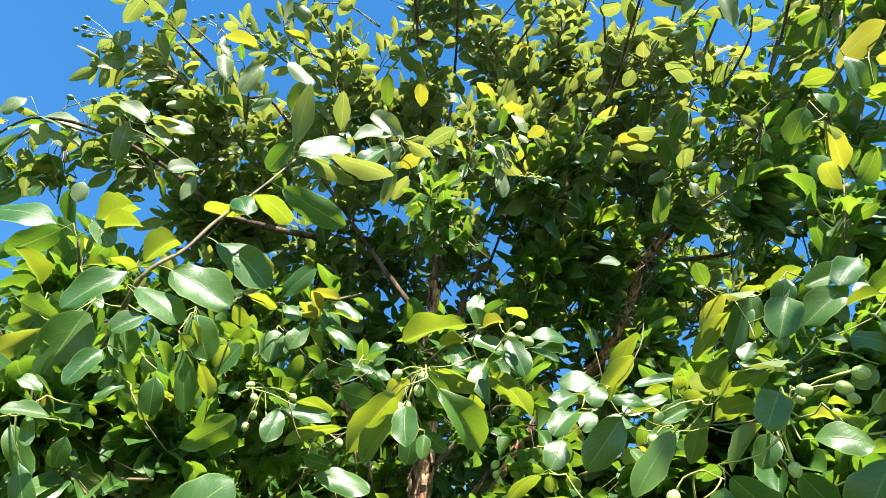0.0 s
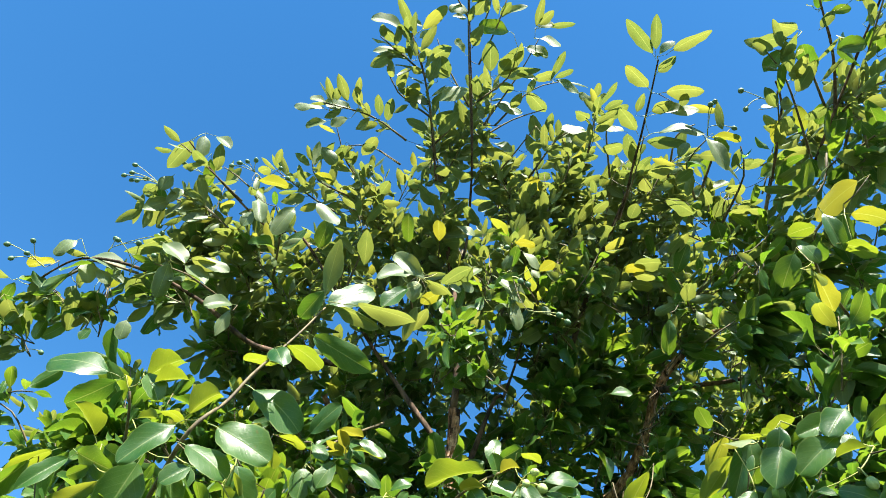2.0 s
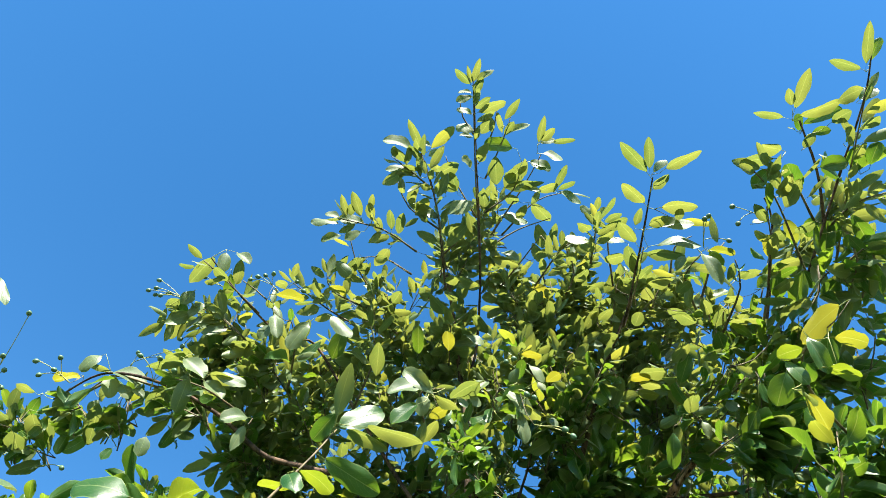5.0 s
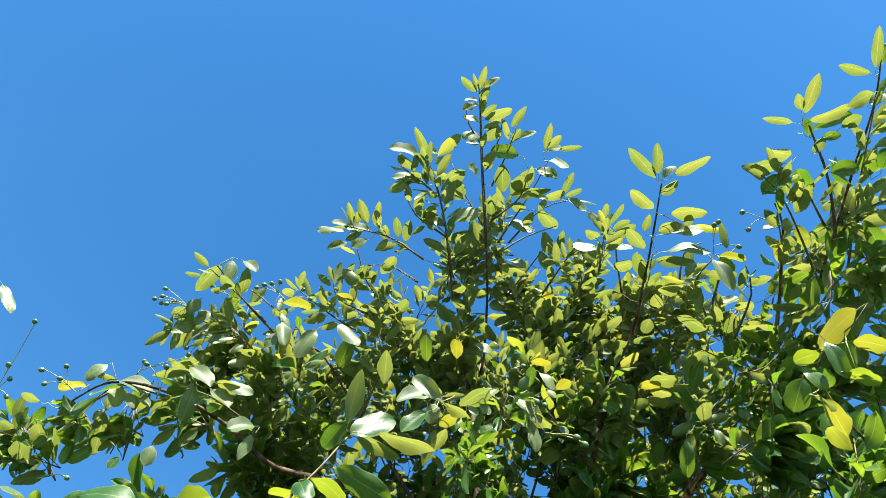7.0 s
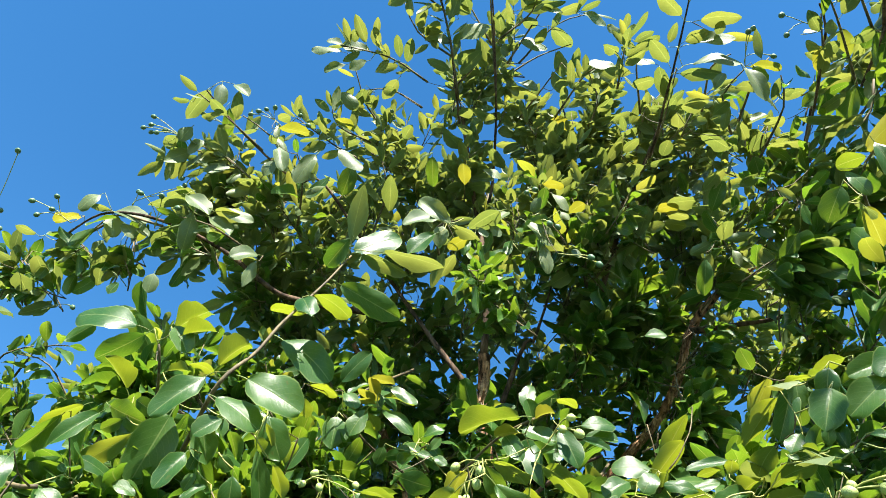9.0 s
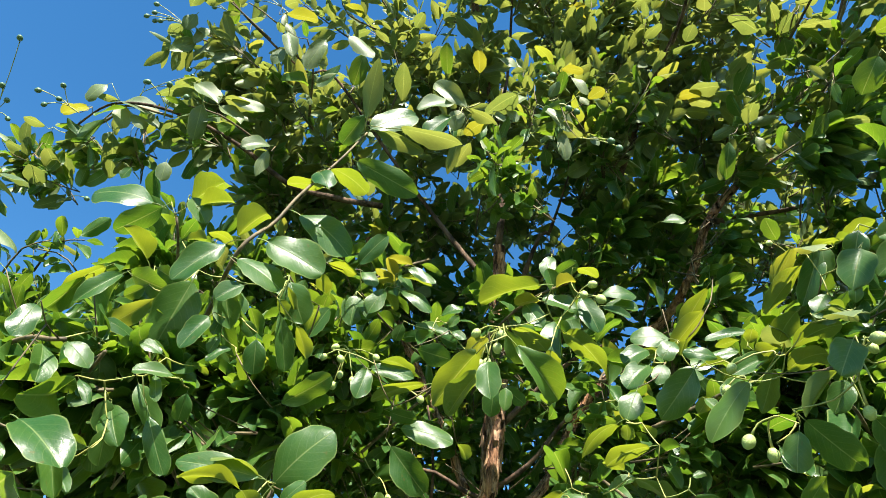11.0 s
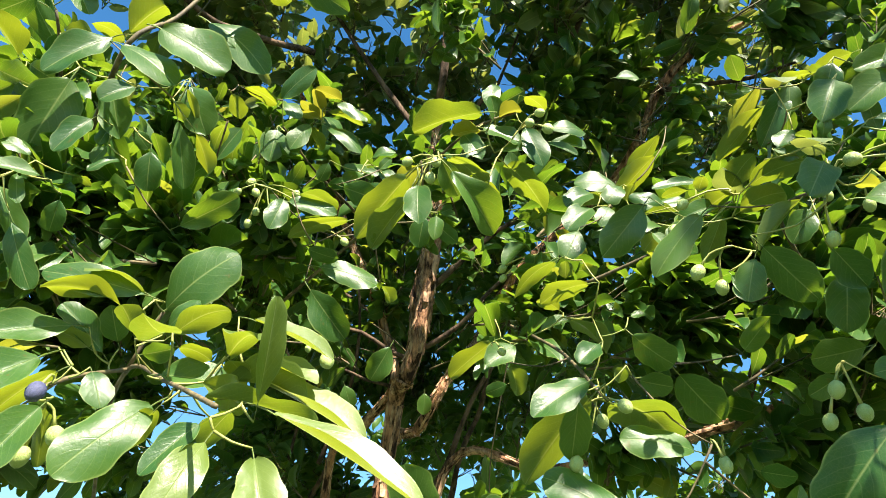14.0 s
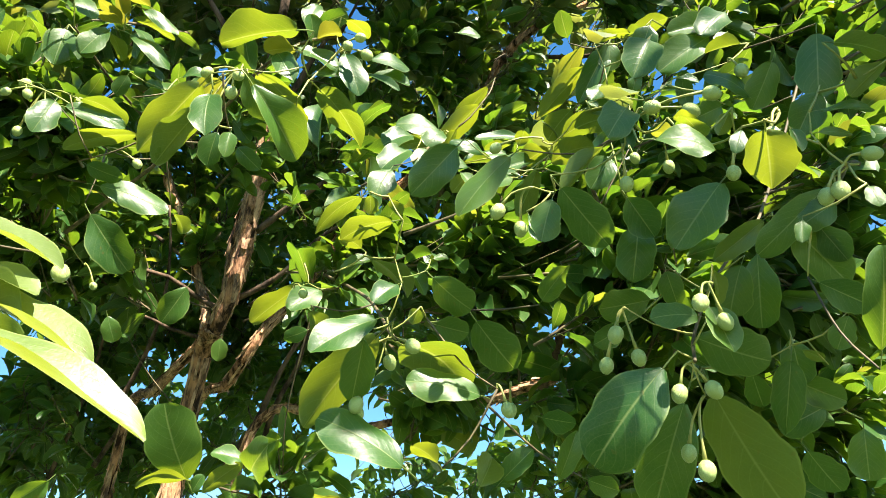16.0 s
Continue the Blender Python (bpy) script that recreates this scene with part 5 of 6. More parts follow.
leaf((.942, .343, 3.161), (.019, -.043, .014), .025, 135, "shade")
leaf((.446, .819, 3.230), (-.049, .018, .011), .048, -22, "young")
leaf((-.904, .929, 2.856), (-.006, .070, -.007), .037, 0, "young")
leaf((-.593, .721, 3.199), (-.000, .030, -.053), .035, 143, "creased")
leaf((-.889, .874, 2.900), (-.070, .014, .003), .043, -26, "yellow")
leaf((-.567, .729, 3.210), (.037, .020, -.031), .038, 95, "sunny")
leaf((-.437, .816, 3.218), (.022, -.040, .003), .019, 10, "young")
leaf((.376, .991, 3.196), (.036, -.034, -.002), .034, 14, "young")
leaf((-.659, .834, 3.134), (-.027, .009, -.044), .030, -131, "sunny")
leaf((-.634, .860, 3.125), (-.004, .105, -.053), .039, 154, "shade")
leaf((.389, .728, 3.327), (.006, -.039, .002), .018, -10, "young")
leaf((-.681, .801, 3.147), (-.021, .013, -.042), .035, -154, "sunny")
leaf((-.935, .949, 2.872), (-.021, .057, -.022), .029, 164, "shade")
leaf((-.988, .930, 2.833), (-.010, .077, -.008), .043, -6, "young")
leaf((.373, .781, 3.320), (-.037, -.022, .001), .039, -29, "young")
leaf((.382, .754, 3.331), (-.036, -.036, .008), .030, -127, "sunny")
leaf((-.592, .782, 3.193), (-.018, .062, -.026), .030, 165, "shade")
leaf((-1.066, .647, 2.993), (.048, .041, -.066), .029, 85, "sunny")
leaf((-1.003, .905, 2.884), (-.028, -.033, -.008), .039, -13, "young")
leaf((.038, .981, 3.246), (.035, .068, .001), .038, 18, "young")
leaf((-.715, .828, 3.138), (-.003, .048, -.033), .033, 153, "shade")
leaf((-.972, .960, 2.858), (-.030, .069, -.008), .043, -8, "young")
leaf((-.682, .750, 3.185), (-.038, -.012, -.004), .019, -15, "young")
leaf((-.996, .922, 2.885), (-.029, .033, -.019), .026, 178, "shade")
leaf((-.629, .732, 3.199), (-.085, .071, -.000), .041, -12, "young")
leaf((-.719, .817, 3.135), (-.046, .025, .003), .036, -8, "young")
leaf((-.724, .827, 3.123), (-.042, .096, -.010), .038, -16, "young")
leaf((-.038, .922, 3.327), (.042, -.019, -.006), .042, 20, "young")
leaf((-.039, .936, 3.302), (.029, .033, .005), .040, 36, "young")
leaf((-.275, .819, 3.319), (-.031, .050, -.003), .028, -12, "young")
leaf((.003, .905, 3.324), (.057, .037, .003), .035, 17, "young")
leaf((-.752, .829, 3.116), (-.052, .083, -.008), .019, -15, "young")
leaf((-.301, .713, 3.377), (-.004, -.063, .003), .021, 4, "young")
leaf((.372, .834, 3.359), (-.068, -.012, -.008), .050, -95, "sunny")
leaf((-.262, .720, 3.385), (-.013, -.074, .002), .030, 3, "young")
leaf((-.230, .919, 3.295), (.025, .058, .000), .029, 15, "young")
leaf((-.041, .745, 3.405), (-.069, -.012, -.008), .037, -108, "sunny")
leaf((-.180, .770, 3.386), (.002, -.060, .003), .026, -10, "young")
leaf((-.233, .736, 3.388), (.000, -.051, .003), .029, -6, "young")
leaf((-.289, .716, 3.382), (.003, -.033, .002), .023, 1, "young")
leaf((-.320, .713, 3.369), (-.038, -.012, -.002), .029, -104, "sunny")
leaf((-.220, .773, 3.380), (.009, -.045, .003), .027, -3, "young")
leaf((-.321, .763, 3.354), (-.055, .007, -.015), .031, -114, "sunny")
leaf((-.234, .710, 3.399), (.012, -.046, .003), .019, -7, "young")
leaf((.284, .855, 3.344), (.083, -.022, .033), .039, 103, "sunny")
leaf((-.326, .732, 3.366), (-.075, -.013, -.009), .034, -97, "sunny")
leaf((-.257, .744, 3.379), (-.069, -.021, -.004), .052, -101, "sunny")
leaf((-.128, .594, 3.453), (-.026, -.045, -.004), .031, -19, "young")
leaf((-.093, .635, 3.442), (-.058, -.012, -.006), .043, -103, "sunny")
leaf((-.103, .620, 3.449), (-.081, -.011, -.012), .038, -111, "sunny")
leaf((-.073, .632, 3.453), (-.015, -.052, -.000), .034, -19, "young")
leaf((-.258, .849, 3.340), (-.021, .034, -.002), .036, -8, "young")
leaf((-.070, .699, 3.424), (-.040, .041, .001), .035, -3, "young")
leaf((-.104, .567, 3.467), (-.079, -.036, .000), .058, -100, "sunny")
leaf((-.270, .771, 3.383), (-.045, .012, -.016), .036, -119, "sunny")
leaf((-.081, .566, 3.484), (-.026, -.085, -.001), .027, -7, "young")
leaf((-.099, .661, 3.442), (-.033, .049, -.002), .027, -6, "young")
leaf((-.032, .818, 3.425), (.060, -.035, -.007), .058, 22, "young")
leaf((-.052, .566, 3.490), (-.028, -.014, .001), .022, -113, "sunny")
leaf((-.023, .703, 3.468), (-.012, -.044, .000), .035, -20, "young")
leaf((-.037, .766, 3.451), (.096, -.024, .009), .069, 104, "sunny")
leaf((-.197, .834, 3.390), (-.048, .052, -.001), .036, 2, "young")
leaf((.255, 1.012, 3.332), (.007, .037, -.002), .029, 14, "young")
leaf((.170, .984, 3.376), (.033, -.019, -.004), .035, 15, "young")
leaf((.203, .972, 3.367), (.064, .055, .004), .044, 14, "yellow")
leaf((.226, .908, 3.420), (.041, -.027, -.005), .032, 9, "young")
leaf((.125, 1.038, 3.359), (.020, -.039, .029), .020, 160, "creased")
leaf((-.066, .607, 3.526), (.037, -.013, .005), .029, 122, "sunny")
leaf((.279, .871, 3.449), (.013, -.056, .004), .024, -19, "young")
leaf((.007, .720, 3.528), (-.015, -.058, .001), .032, 2, "young")
leaf((-.052, .677, 3.547), (.071, -.037, -.010), .049, 12, "young")
leaf((.087, .777, 3.517), (-.005, -.054, .002), .038, -17, "young")
leaf((.129, .911, 3.476), (.048, .012, -.040), .041, 95, "sunny")
leaf((.094, .916, 3.454), (.083, .033, -.004), .047, 19, "young")
leaf((-.059, .597, 3.572), (.073, -.060, -.006), .035, -2, "young")
leaf((.126, .726, 3.565), (.002, -.088, .004), .048, -5, "young")
leaf((.053, .671, 3.582), (-.023, -.034, .010), .031, -122, "sunny")
leaf((.137, .818, 3.541), (.075, .027, -.015), .058, 100, "sunny")
leaf((.079, .659, 3.593), (.019, -.034, .001), .028, -2, "young")
leaf((.151, .745, 3.587), (.071, -.077, -.003), .054, 2, "young")
leaf((.181, .633, 3.624), (-.084, -.026, -.021), .049, -137, "shade")
leaf((.191, .787, 3.568), (-.042, -.017, .002), .041, -22, "young")
leaf((.151, .749, 3.597), (.118, -.021, -.032), .038, 11, "young")
leaf((.089, .584, 3.633), (.037, -.046, -.001), .037, 7, "young")
leaf((.064, .592, 3.630), (-.039, -.011, -.003), .026, -108, "sunny")
leaf((.153, .586, 3.634), (-.010, -.063, .001), .020, -12, "young")
leaf((.161, .590, 3.631), (.030, -.036, -.001), .024, 5, "young")
leaf((.187, .724, 3.597), (-.033, -.022, -.002), .032, -13, "young")
leaf((.163, .593, 3.629), (.076, -.023, .009), .030, 108, "sunny")
leaf((.069, .576, 3.642), (-.055, -.015, -.004), .041, -115, "sunny")
leaf((.086, .525, 3.661), (.083, -.030, -.017), .035, 13, "young")
leaf((.164, .551, 3.650), (.048, -.060, -.002), .025, -3, "young")
leaf((.313, .769, 3.583), (.065, .038, -.021), .032, 120, "sunny")
leaf((.255, .773, 3.604), (.059, -.022, -.013), .034, 12, "young")
leaf((.078, .516, 3.674), (.048, -.032, -.006), .030, 11, "young")
leaf((.065, .530, 3.668), (-.045, -.016, -.002), .029, -116, "sunny")
leaf((.263, .629, 3.647), (.021, -.080, .003), .024, -3, "young")
leaf((.234, .804, 3.577), (.051, .064, .007), .051, 23, "young")
leaf((.074, .508, 3.681), (.017, -.050, .002), .019, 0, "young")
leaf((.308, .767, 3.611), (.036, -.070, .002), .024, -9, "young")
leaf((.235, .687, 3.637), (.060, .026, -.014), .047, 114, "sunny")
leaf((.316, .773, 3.609), (.051, -.024, -.009), .021, 10, "young")
leaf((.069, .485, 3.692), (-.049, .007, -.013), .030, -127, "sunny")
leaf((.273, .628, 3.656), (.040, -.037, -.003), .029, 3, "young")
leaf((.069, .474, 3.698), (-.041, -.005, -.006), .024, -105, "sunny")
leaf((.076, .478, 3.700), (.031, -.049, .000), .027, -8, "young")
leaf((.299, .637, 3.662), (.074, -.009, -.021), .019, 6, "young")
leaf((.269, .635, 3.658), (.047, -.003, .001), .027, 117, "sunny")
leaf((.271, .668, 3.652), (.062, .023, -.013), .048, 101, "sunny")
leaf((.066, .450, 3.714), (-.042, -.050, -.009), .029, -19, "young")
leaf((.071, .448, 3.718), (-.010, -.054, .000), .016, -5, "young")
leaf((.077, .445, 3.719), (.024, -.067, .002), .023, 0, "young")
leaf((.081, .456, 3.712), (.060, -.038, .015), .030, 123, "sunny")
# fruit clusters: the node, then each fruit
fruits((-.705, .844, 3.144), (-.791, .786, 3.191), (-.818, .804, 3.172), (-.789, .793, 3.162), (-.774, .807, 3.145), (-.798, .814, 3.163), (-.763, .815, 3.168))
fruits((-.683, .905, 3.089), (-.719, .904, 3.078), (-.707, .911, 3.056), (-.686, .909, 3.063))
fruits((-.783, .885, 2.939), (-.767, .861, 2.961), (-.713, .873, 2.954), (-.656, .851, 2.948))
fruits((-.469, .85, 3.193), (-.422, .82, 3.199), (-.405, .843, 3.187), (-.378, .854, 3.173))
fruits((-.615, .834, 3.199), (-.66, .815, 3.208), (-.675, .796, 3.212))
fruits((-.482, .84, 3.201), (-.533, .81, 3.222), (-.507, .801, 3.21), (-.551, .811, 3.211), (-.492, .809, 3.231))
fruits((-.87, .852, 2.84), (-.95, .805, 2.866), (-.887, .798, 2.864), (-.93, .821, 2.834), (-.906, .823, 2.854))
fruits((-1.062, .837, 2.822), (-1.012, .808, 2.841), (-.978, .719, 2.937), (-1.022, .786, 2.865), (-1.016, .838, 2.817))
fruits((-.903, .976, 2.709), (-.863, .983, 2.71))
fruits((-.69, .883, 2.841), (-.666, .826, 2.88), (-.715, .82, 2.888), (-.632, .849, 2.863))
fruits((.355, .638, 1.824), (.344, .643, 1.804), (.367, .641, 1.807))
fruits((.363, .609, 1.865), (.346, .602, 1.846), (.367, .612, 1.84))
fruits((.365, .648, 1.806), (.355, .665, 1.774), (.357, .653, 1.76))
fruits((.329, .661, 1.872), (.322, .669, 1.855), (.314, .674, 1.834), (.336, .669, 1.839))
fruits((.176, .741, 1.876), (.157, .748, 1.857), (.177, .748, 1.86), (.19, .722, 1.862))
fruits((.168, .745, 1.854), (.155, .757, 1.822), (.153, .743, 1.824))
fruits((.395, .584, 1.965), (.386, .587, 1.94))
fruits((.369, .518, 1.926), (.357, .517, 1.906))
fruits((.44, .551, 1.926), (.421, .547, 1.899), (.418, .555, 1.9), (.446, .538, 1.924))
fruits((.325, .6, 1.983), (.336, .585, 1.99), (.366, .585, 1.992), (.372, .567, 1.992))
fruits((.318, .602, 1.965), (.318, .608, 1.938))
fruits((.269, .651, 1.962), (.243, .662, 1.945), (.262, .67, 1.937))
fruits((.179, .951, 2.166), (.114, .974, 2.154), (.115, .981, 2.144))
fruits((.306, .709, 2.064), (.262, .71, 2.05))
fruits((.435, .608, 2.081), (.435, .599, 2.061))
fruits((.043, .729, 2.122), (.007, .736, 2.124), (.037, .717, 2.106), (.031, .733, 2.1), (-.013, .754, 2.095), (.01, .747, 2.089), (.019, .742, 2.087))
fruits((.112, .724, 2.144), (.139, .706, 2.163), (.128, .702, 2.145), (.146, .707, 2.142))
fruits((-.177, .873, 2.2), (-.203, .869, 2.21), (-.216, .865, 2.191), (-.14, .859, 2.183), (-.194, .882, 2.173), (-.205, .893, 2.163), (-.174, .878, 2.16))
fruits((-.122, .917, 2.17), (-.085, .91, 2.149))
fruits((-.185, 1.132, 2.143), (-.165, 1.125, 2.109))
fruits((.097, .914, 2.01), (.107, .897, 1.995))
fruits((.258, .745, 1.842), (.263, .739, 1.824))
fruits((-.038, .659, 1.878), (-.026, .649, 1.86))
fruits((.279, .776, 1.857), (.281, .788, 1.842))
fruits((.167, .876, 2.663), (.239, .886, 2.637), (.225, .876, 2.646))
fruits((.487, .98, 2.451), (.459, .963, 2.46))
fruits((.419, .754, 2.111), (.425, .757, 2.102))
fruits((.402, .687, 2.063), (.431, .681, 2.049), (.422, .703, 2.046))
fruits((.283, .743, 2.058), (.262, .744, 2.047))
fruits((-.342, .665, 2.048), (-.342, .665, 2.03))
fruits((-.195, .84, 2.184), (-.184, .844, 2.172), (-.131, .852, 2.161))
fruits((-.176, .598, 1.817), (-.176, .586, 1.807), ripe=True)
fruits((-.171, .585, 1.801), (-.162, .597, 1.785), (-.186, .59, 1.772), (-.181, .602, 1.775))
fruits((.72, .659, 3.083), (.651, .627, 3.073), (.661, .662, 3.055))
fruits((.601, .736, 3.088), (.601, .667, 3.101), (.616, .669, 3.12), (.658, .722, 3.091))
fruits((.878, .734, 3.06), (.902, .732, 3.038))
fruits((-.208, .944, 3.32), (-.214, .891, 3.323), (-.215, .915, 3.331))
fruits((.143, .989, 3.364), (.135, .94, 3.378), (.123, .93, 3.392), (.144, .911, 3.381))
fruits((.145, 1.06, 3.271), (.124, 1.034, 3.273), (.123, 1.054, 3.25), (.117, 1.087, 3.249))
fruits((.142, .867, 2.759), (.159, .872, 2.751), (.174, .879, 2.748))
fruits((.1, .905, 2.894), (.121, .887, 2.887), (.139, .893, 2.905))
# leafy shoots: leaves, their length, then the places that the stem passes
shoot(30, 0.081, (.063, .91, 3.41), (.066, .656, 3.587), (.076, .433, 3.728))
shoot(21, 0.086, (-.035, .882, 3.337), (-.046, .718, 3.403), (-.079, .571, 3.447))
shoot(18, 0.078, (-.114, .84, 3.372), (-.203, .765, 3.377), (-.321, .712, 3.358))
shoot(11, 0.081, (.099, .86, 3.493), (.213, .75, 3.611), (.271, .669, 3.655))
shoot(13, 0.081, (.132, .863, 3.494), (.244, .8, 3.59), (.35, .782, 3.608))
shoot(10, 0.075, (.093, .705, 3.566), (.151, .611, 3.616), (.182, .544, 3.651))
shoot(10, 0.078, (.354, .821, 3.201), (.379, .719, 3.252))
shoot(13, 0.085, (.355, 1.129, 3.11), (.45, .941, 3.164), (.483, .772, 3.181))
shoot(13, 0.081, (-.524, .882, 3.148), (-.599, .783, 3.165), (-.652, .732, 3.185))
shoot(10, 0.081, (-.601, .915, 3.125), (-.693, .848, 3.126), (-.758, .857, 3.093))
shoot(10, 0.078, (-.294, .986, 3.23), (-.37, .936, 3.247), (-.453, .854, 3.257))
shoot(9, 0.078, (-.205, .978, 3.298), (-.279, .883, 3.336), (-.304, .778, 3.384))
shoot(18, 0.083, (.692, .873, 2.929), (.722, .718, 3.006), (.717, .622, 3.051))
shoot(11, 0.083, (.799, .77, 2.988), (.737, .607, 3.06), (.68, .534, 3.09))
shoot(16, 0.086, (.863, .754, 3.002), (.89, .581, 3.064), (.927, .413, 3.126))
shoot(11, 0.086, (.836, .75, 2.946), (.883, .687, 2.947), (.905, .712, 2.915))
shoot(11, 0.086, (.843, .685, 3.033), (.882, .613, 3.015), (.926, .577, 2.981))
shoot(11, 0.086, (.759, .808, 2.911), (.81, .722, 2.923), (.844, .748, 2.892))
shoot(11, 0.078, (.591, .847, 3.044), (.608, .741, 3.04), (.636, .709, 3.058))
shoot(11, 0.078, (.218, .96, 3.345), (.301, .843, 3.352), (.349, .834, 3.361))
shoot(11, 0.078, (.417, .905, 3.223), (.411, .783, 3.28), (.445, .732, 3.308))
shoot(11, 0.078, (.54, .867, 3.141), (.555, .77, 3.166), (.593, .74, 3.161))
shoot(11, 0.081, (-.69, .902, 2.874), (-.795, .876, 2.892), (-.88, .914, 2.879))
shoot(11, 0.081, (-.832, .898, 2.896), (-.955, .948, 2.87), (-1.044, 1.001, 2.843))
shoot(13, 0.081, (-.536, 1, 2.902), (-.574, .897, 2.859), (-.633, .866, 2.856))
shoot(11, 0.081, (-.509, .971, 3.066), (-.604, .879, 3.117), (-.677, .842, 3.133))
shoot(11, 0.081, (-.471, .949, 3.156), (-.505, .854, 3.173), (-.571, .812, 3.208))
shoot(11, 0.085, (-.41, .969, 2.938), (-.363, .838, 2.925), (-.357, .771, 2.919))
shoot(11, 0.085, (-.273, 1.08, 2.98), (-.217, .984, 3.071), (-.228, .915, 3.134))
shoot(11, 0.085, (-.088, 1.137, 2.938), (-.088, 1.001, 2.927), (-.006, .839, 2.741))
shoot(13, 0.085, (.071, 1.134, 2.95), (.087, .923, 2.805), (.057, .838, 2.746))
shoot(13, 0.085, (.124, 1.127, 2.96), (.144, .963, 2.84), (.163, .89, 2.772))
shoot(13, 0.085, (.614, 1.178, 2.942), (.532, 1.015, 2.816), (.485, .928, 2.756))
shoot(11, 0.085, (.67, 1.063, 2.915), (.637, .896, 2.795), (.584, .803, 2.673))
shoot(13, 0.085, (.324, 1.197, 3.044), (.417, 1.091, 3.01), (.472, 1.055, 2.979))
shoot(11, 0.085, (-.14, 1.156, 2.646), (-.176, .987, 2.46), (-.18, .903, 2.36))
shoot(11, 0.085, (-.106, 1.228, 2.446), (-.093, 1.034, 2.353), (-.06, .942, 2.303))
shoot(11, 0.085, (.425, 1.197, 2.37), (.386, 1.011, 2.267), (.372, .915, 2.218))
shoot(11, 0.091, (.112, 1.314, 2.175), (.115, 1.093, 2.112), (.104, .98, 2.081))
shoot(11, 0.085, (.107, 1.375, 2.213), (.122, 1.171, 2.147), (.148, 1.028, 2.079))
shoot(13, 0.085, (.251, 1.281, 2.491), (.173, 1.073, 2.278), (.21, .972, 2.233))
shoot(9, 0.065, (-.994, 1.333, 2.675), (-1.07, 1.225, 2.772), (-1.153, 1.194, 2.788))
shoot(11, 0.085, (-1.156, 1.234, 2.747), (-1.096, 1.192, 2.801), (-1.013, 1.183, 2.796))
shoot(7, 0.065, (-1.202, 1.2, 2.701), (-1.144, 1.159, 2.753), (-1.075, 1.154, 2.771))
shoot(10, 0.078, (.06, .81, 3.513), (0, .696, 3.562), (-.021, .632, 3.59))
shoot(10, 0.078, (.079, .661, 3.597), (.129, .573, 3.643), (.142, .512, 3.673))
shoot(10, 0.078, (.075, .599, 3.626), (.037, .536, 3.664), (.032, .489, 3.686))
shoot(10, 0.078, (-.045, .788, 3.403), (-.128, .718, 3.418), (-.155, .65, 3.448))
shoot(10, 0.078, (-.052, .678, 3.433), (-.126, .609, 3.447), (-.164, .577, 3.459))
shoot(10, 0.078, (.096, .89, 3.478), (.185, .865, 3.532), (.284, .852, 3.569))
shoot(10, 0.078, (.086, .797, 3.522), (.176, .751, 3.574), (.208, .68, 3.622))
shoot(10, 0.078, (-.053, .874, 3.394), (.017, .822, 3.426), (.022, .748, 3.461))
shoot(11, 0.078, (-.14, .92, 3.387), (-.216, .859, 3.387), (-.278, .844, 3.366))
shoot(11, 0.078, (-.269, .972, 3.295), (-.356, .904, 3.286), (-.363, .851, 3.288))
shoot(11, 0.078, (.122, 1, 3.428), (.195, .93, 3.468), (.251, .874, 3.5))
shoot(11, 0.078, (.278, 1.024, 3.32), (.33, .932, 3.346), (.305, .843, 3.386))
shoot(11, 0.085, (.576, .869, 3.032), (.541, .77, 3.02), (.568, .703, 2.999))
shoot(11, 0.085, (.622, .894, 2.969), (.649, .779, 2.97), (.634, .712, 2.979))
shoot(9, 0.085, (.82, .66, 3.043), (.777, .577, 3.078), (.716, .548, 3.086))
shoot(9, 0.091, (.866, .666, 2.988), (.87, .707, 2.936), (.845, .737, 2.897))
shoot(9, 0.091, (.802, .725, 2.954), (.783, .762, 2.901), (.748, .781, 2.867))
# clumps of sprigs deeper in the crown: middle, reach, sprigs
clump((-.645, .913, 3.211), .094, 8)
clump((-.534, 1.018, 3.137), .131, 10)
clump((-.638, 1.187, 3.381), .144, 7)
clump((-.696, .987, 3.082), .09, 8)
clump((-.83, 1.154, 3.324), .099, 5)
clump((-.382, 1.095, 3.259), .131, 10)
clump((-.455, 1.264, 3.505), .145, 7)
clump((-.22, 1.014, 3.391), .136, 10)
clump((-.047, .955, 3.512), .106, 8)
clump((.082, .885, 3.591), .107, 8)
clump((.179, 1.023, 3.533), .143, 10)
clump((.326, 1.005, 3.445), .119, 9)
clump((.459, .983, 3.356), .113, 9)
clump((.579, .934, 3.223), .105, 5)
clump((.675, .88, 3.091), .096, 5)
clump((.833, .771, 3.124), .081, 4)
clump((.91, .673, 3.156), .08, 4)
clump((.959, .753, 3.1), .092, 4)
clump((.762, .919, 2.969), .116, 5)
clump((.916, .922, 2.982), .116, 5)
clump((.43, 1.156, 3.271), .178, 12)
clump((.48, 1.337, 3.523), .196, 8)
clump((.02, 1.234, 3.419), .196, 12)
clump((.008, 1.409, 3.668), .216, 8)
clump((.18, 1.283, 3.221), .181, 7)
clump((.192, 1.481, 3.461), .199, 8)
clump((-.221, 1.196, 3.192), .162, 10)
clump((-.271, 1.383, 3.432), .178, 7)
clump((-.424, 1.182, 3.069), .154, 10)
clump((-.509, 1.377, 3.302), .169, 7)
clump((-.57, 1.126, 2.971), .102, 8)
clump((-.686, 1.323, 3.201), .112, 5)
clump((.604, 1.174, 3.056), .16, 6)
clump((.69, 1.378, 3.3), .176, 4)
clump((-.665, .955, 2.944), .062, 5)
clump((-.804, 1.131, 3.181), .068, 3)
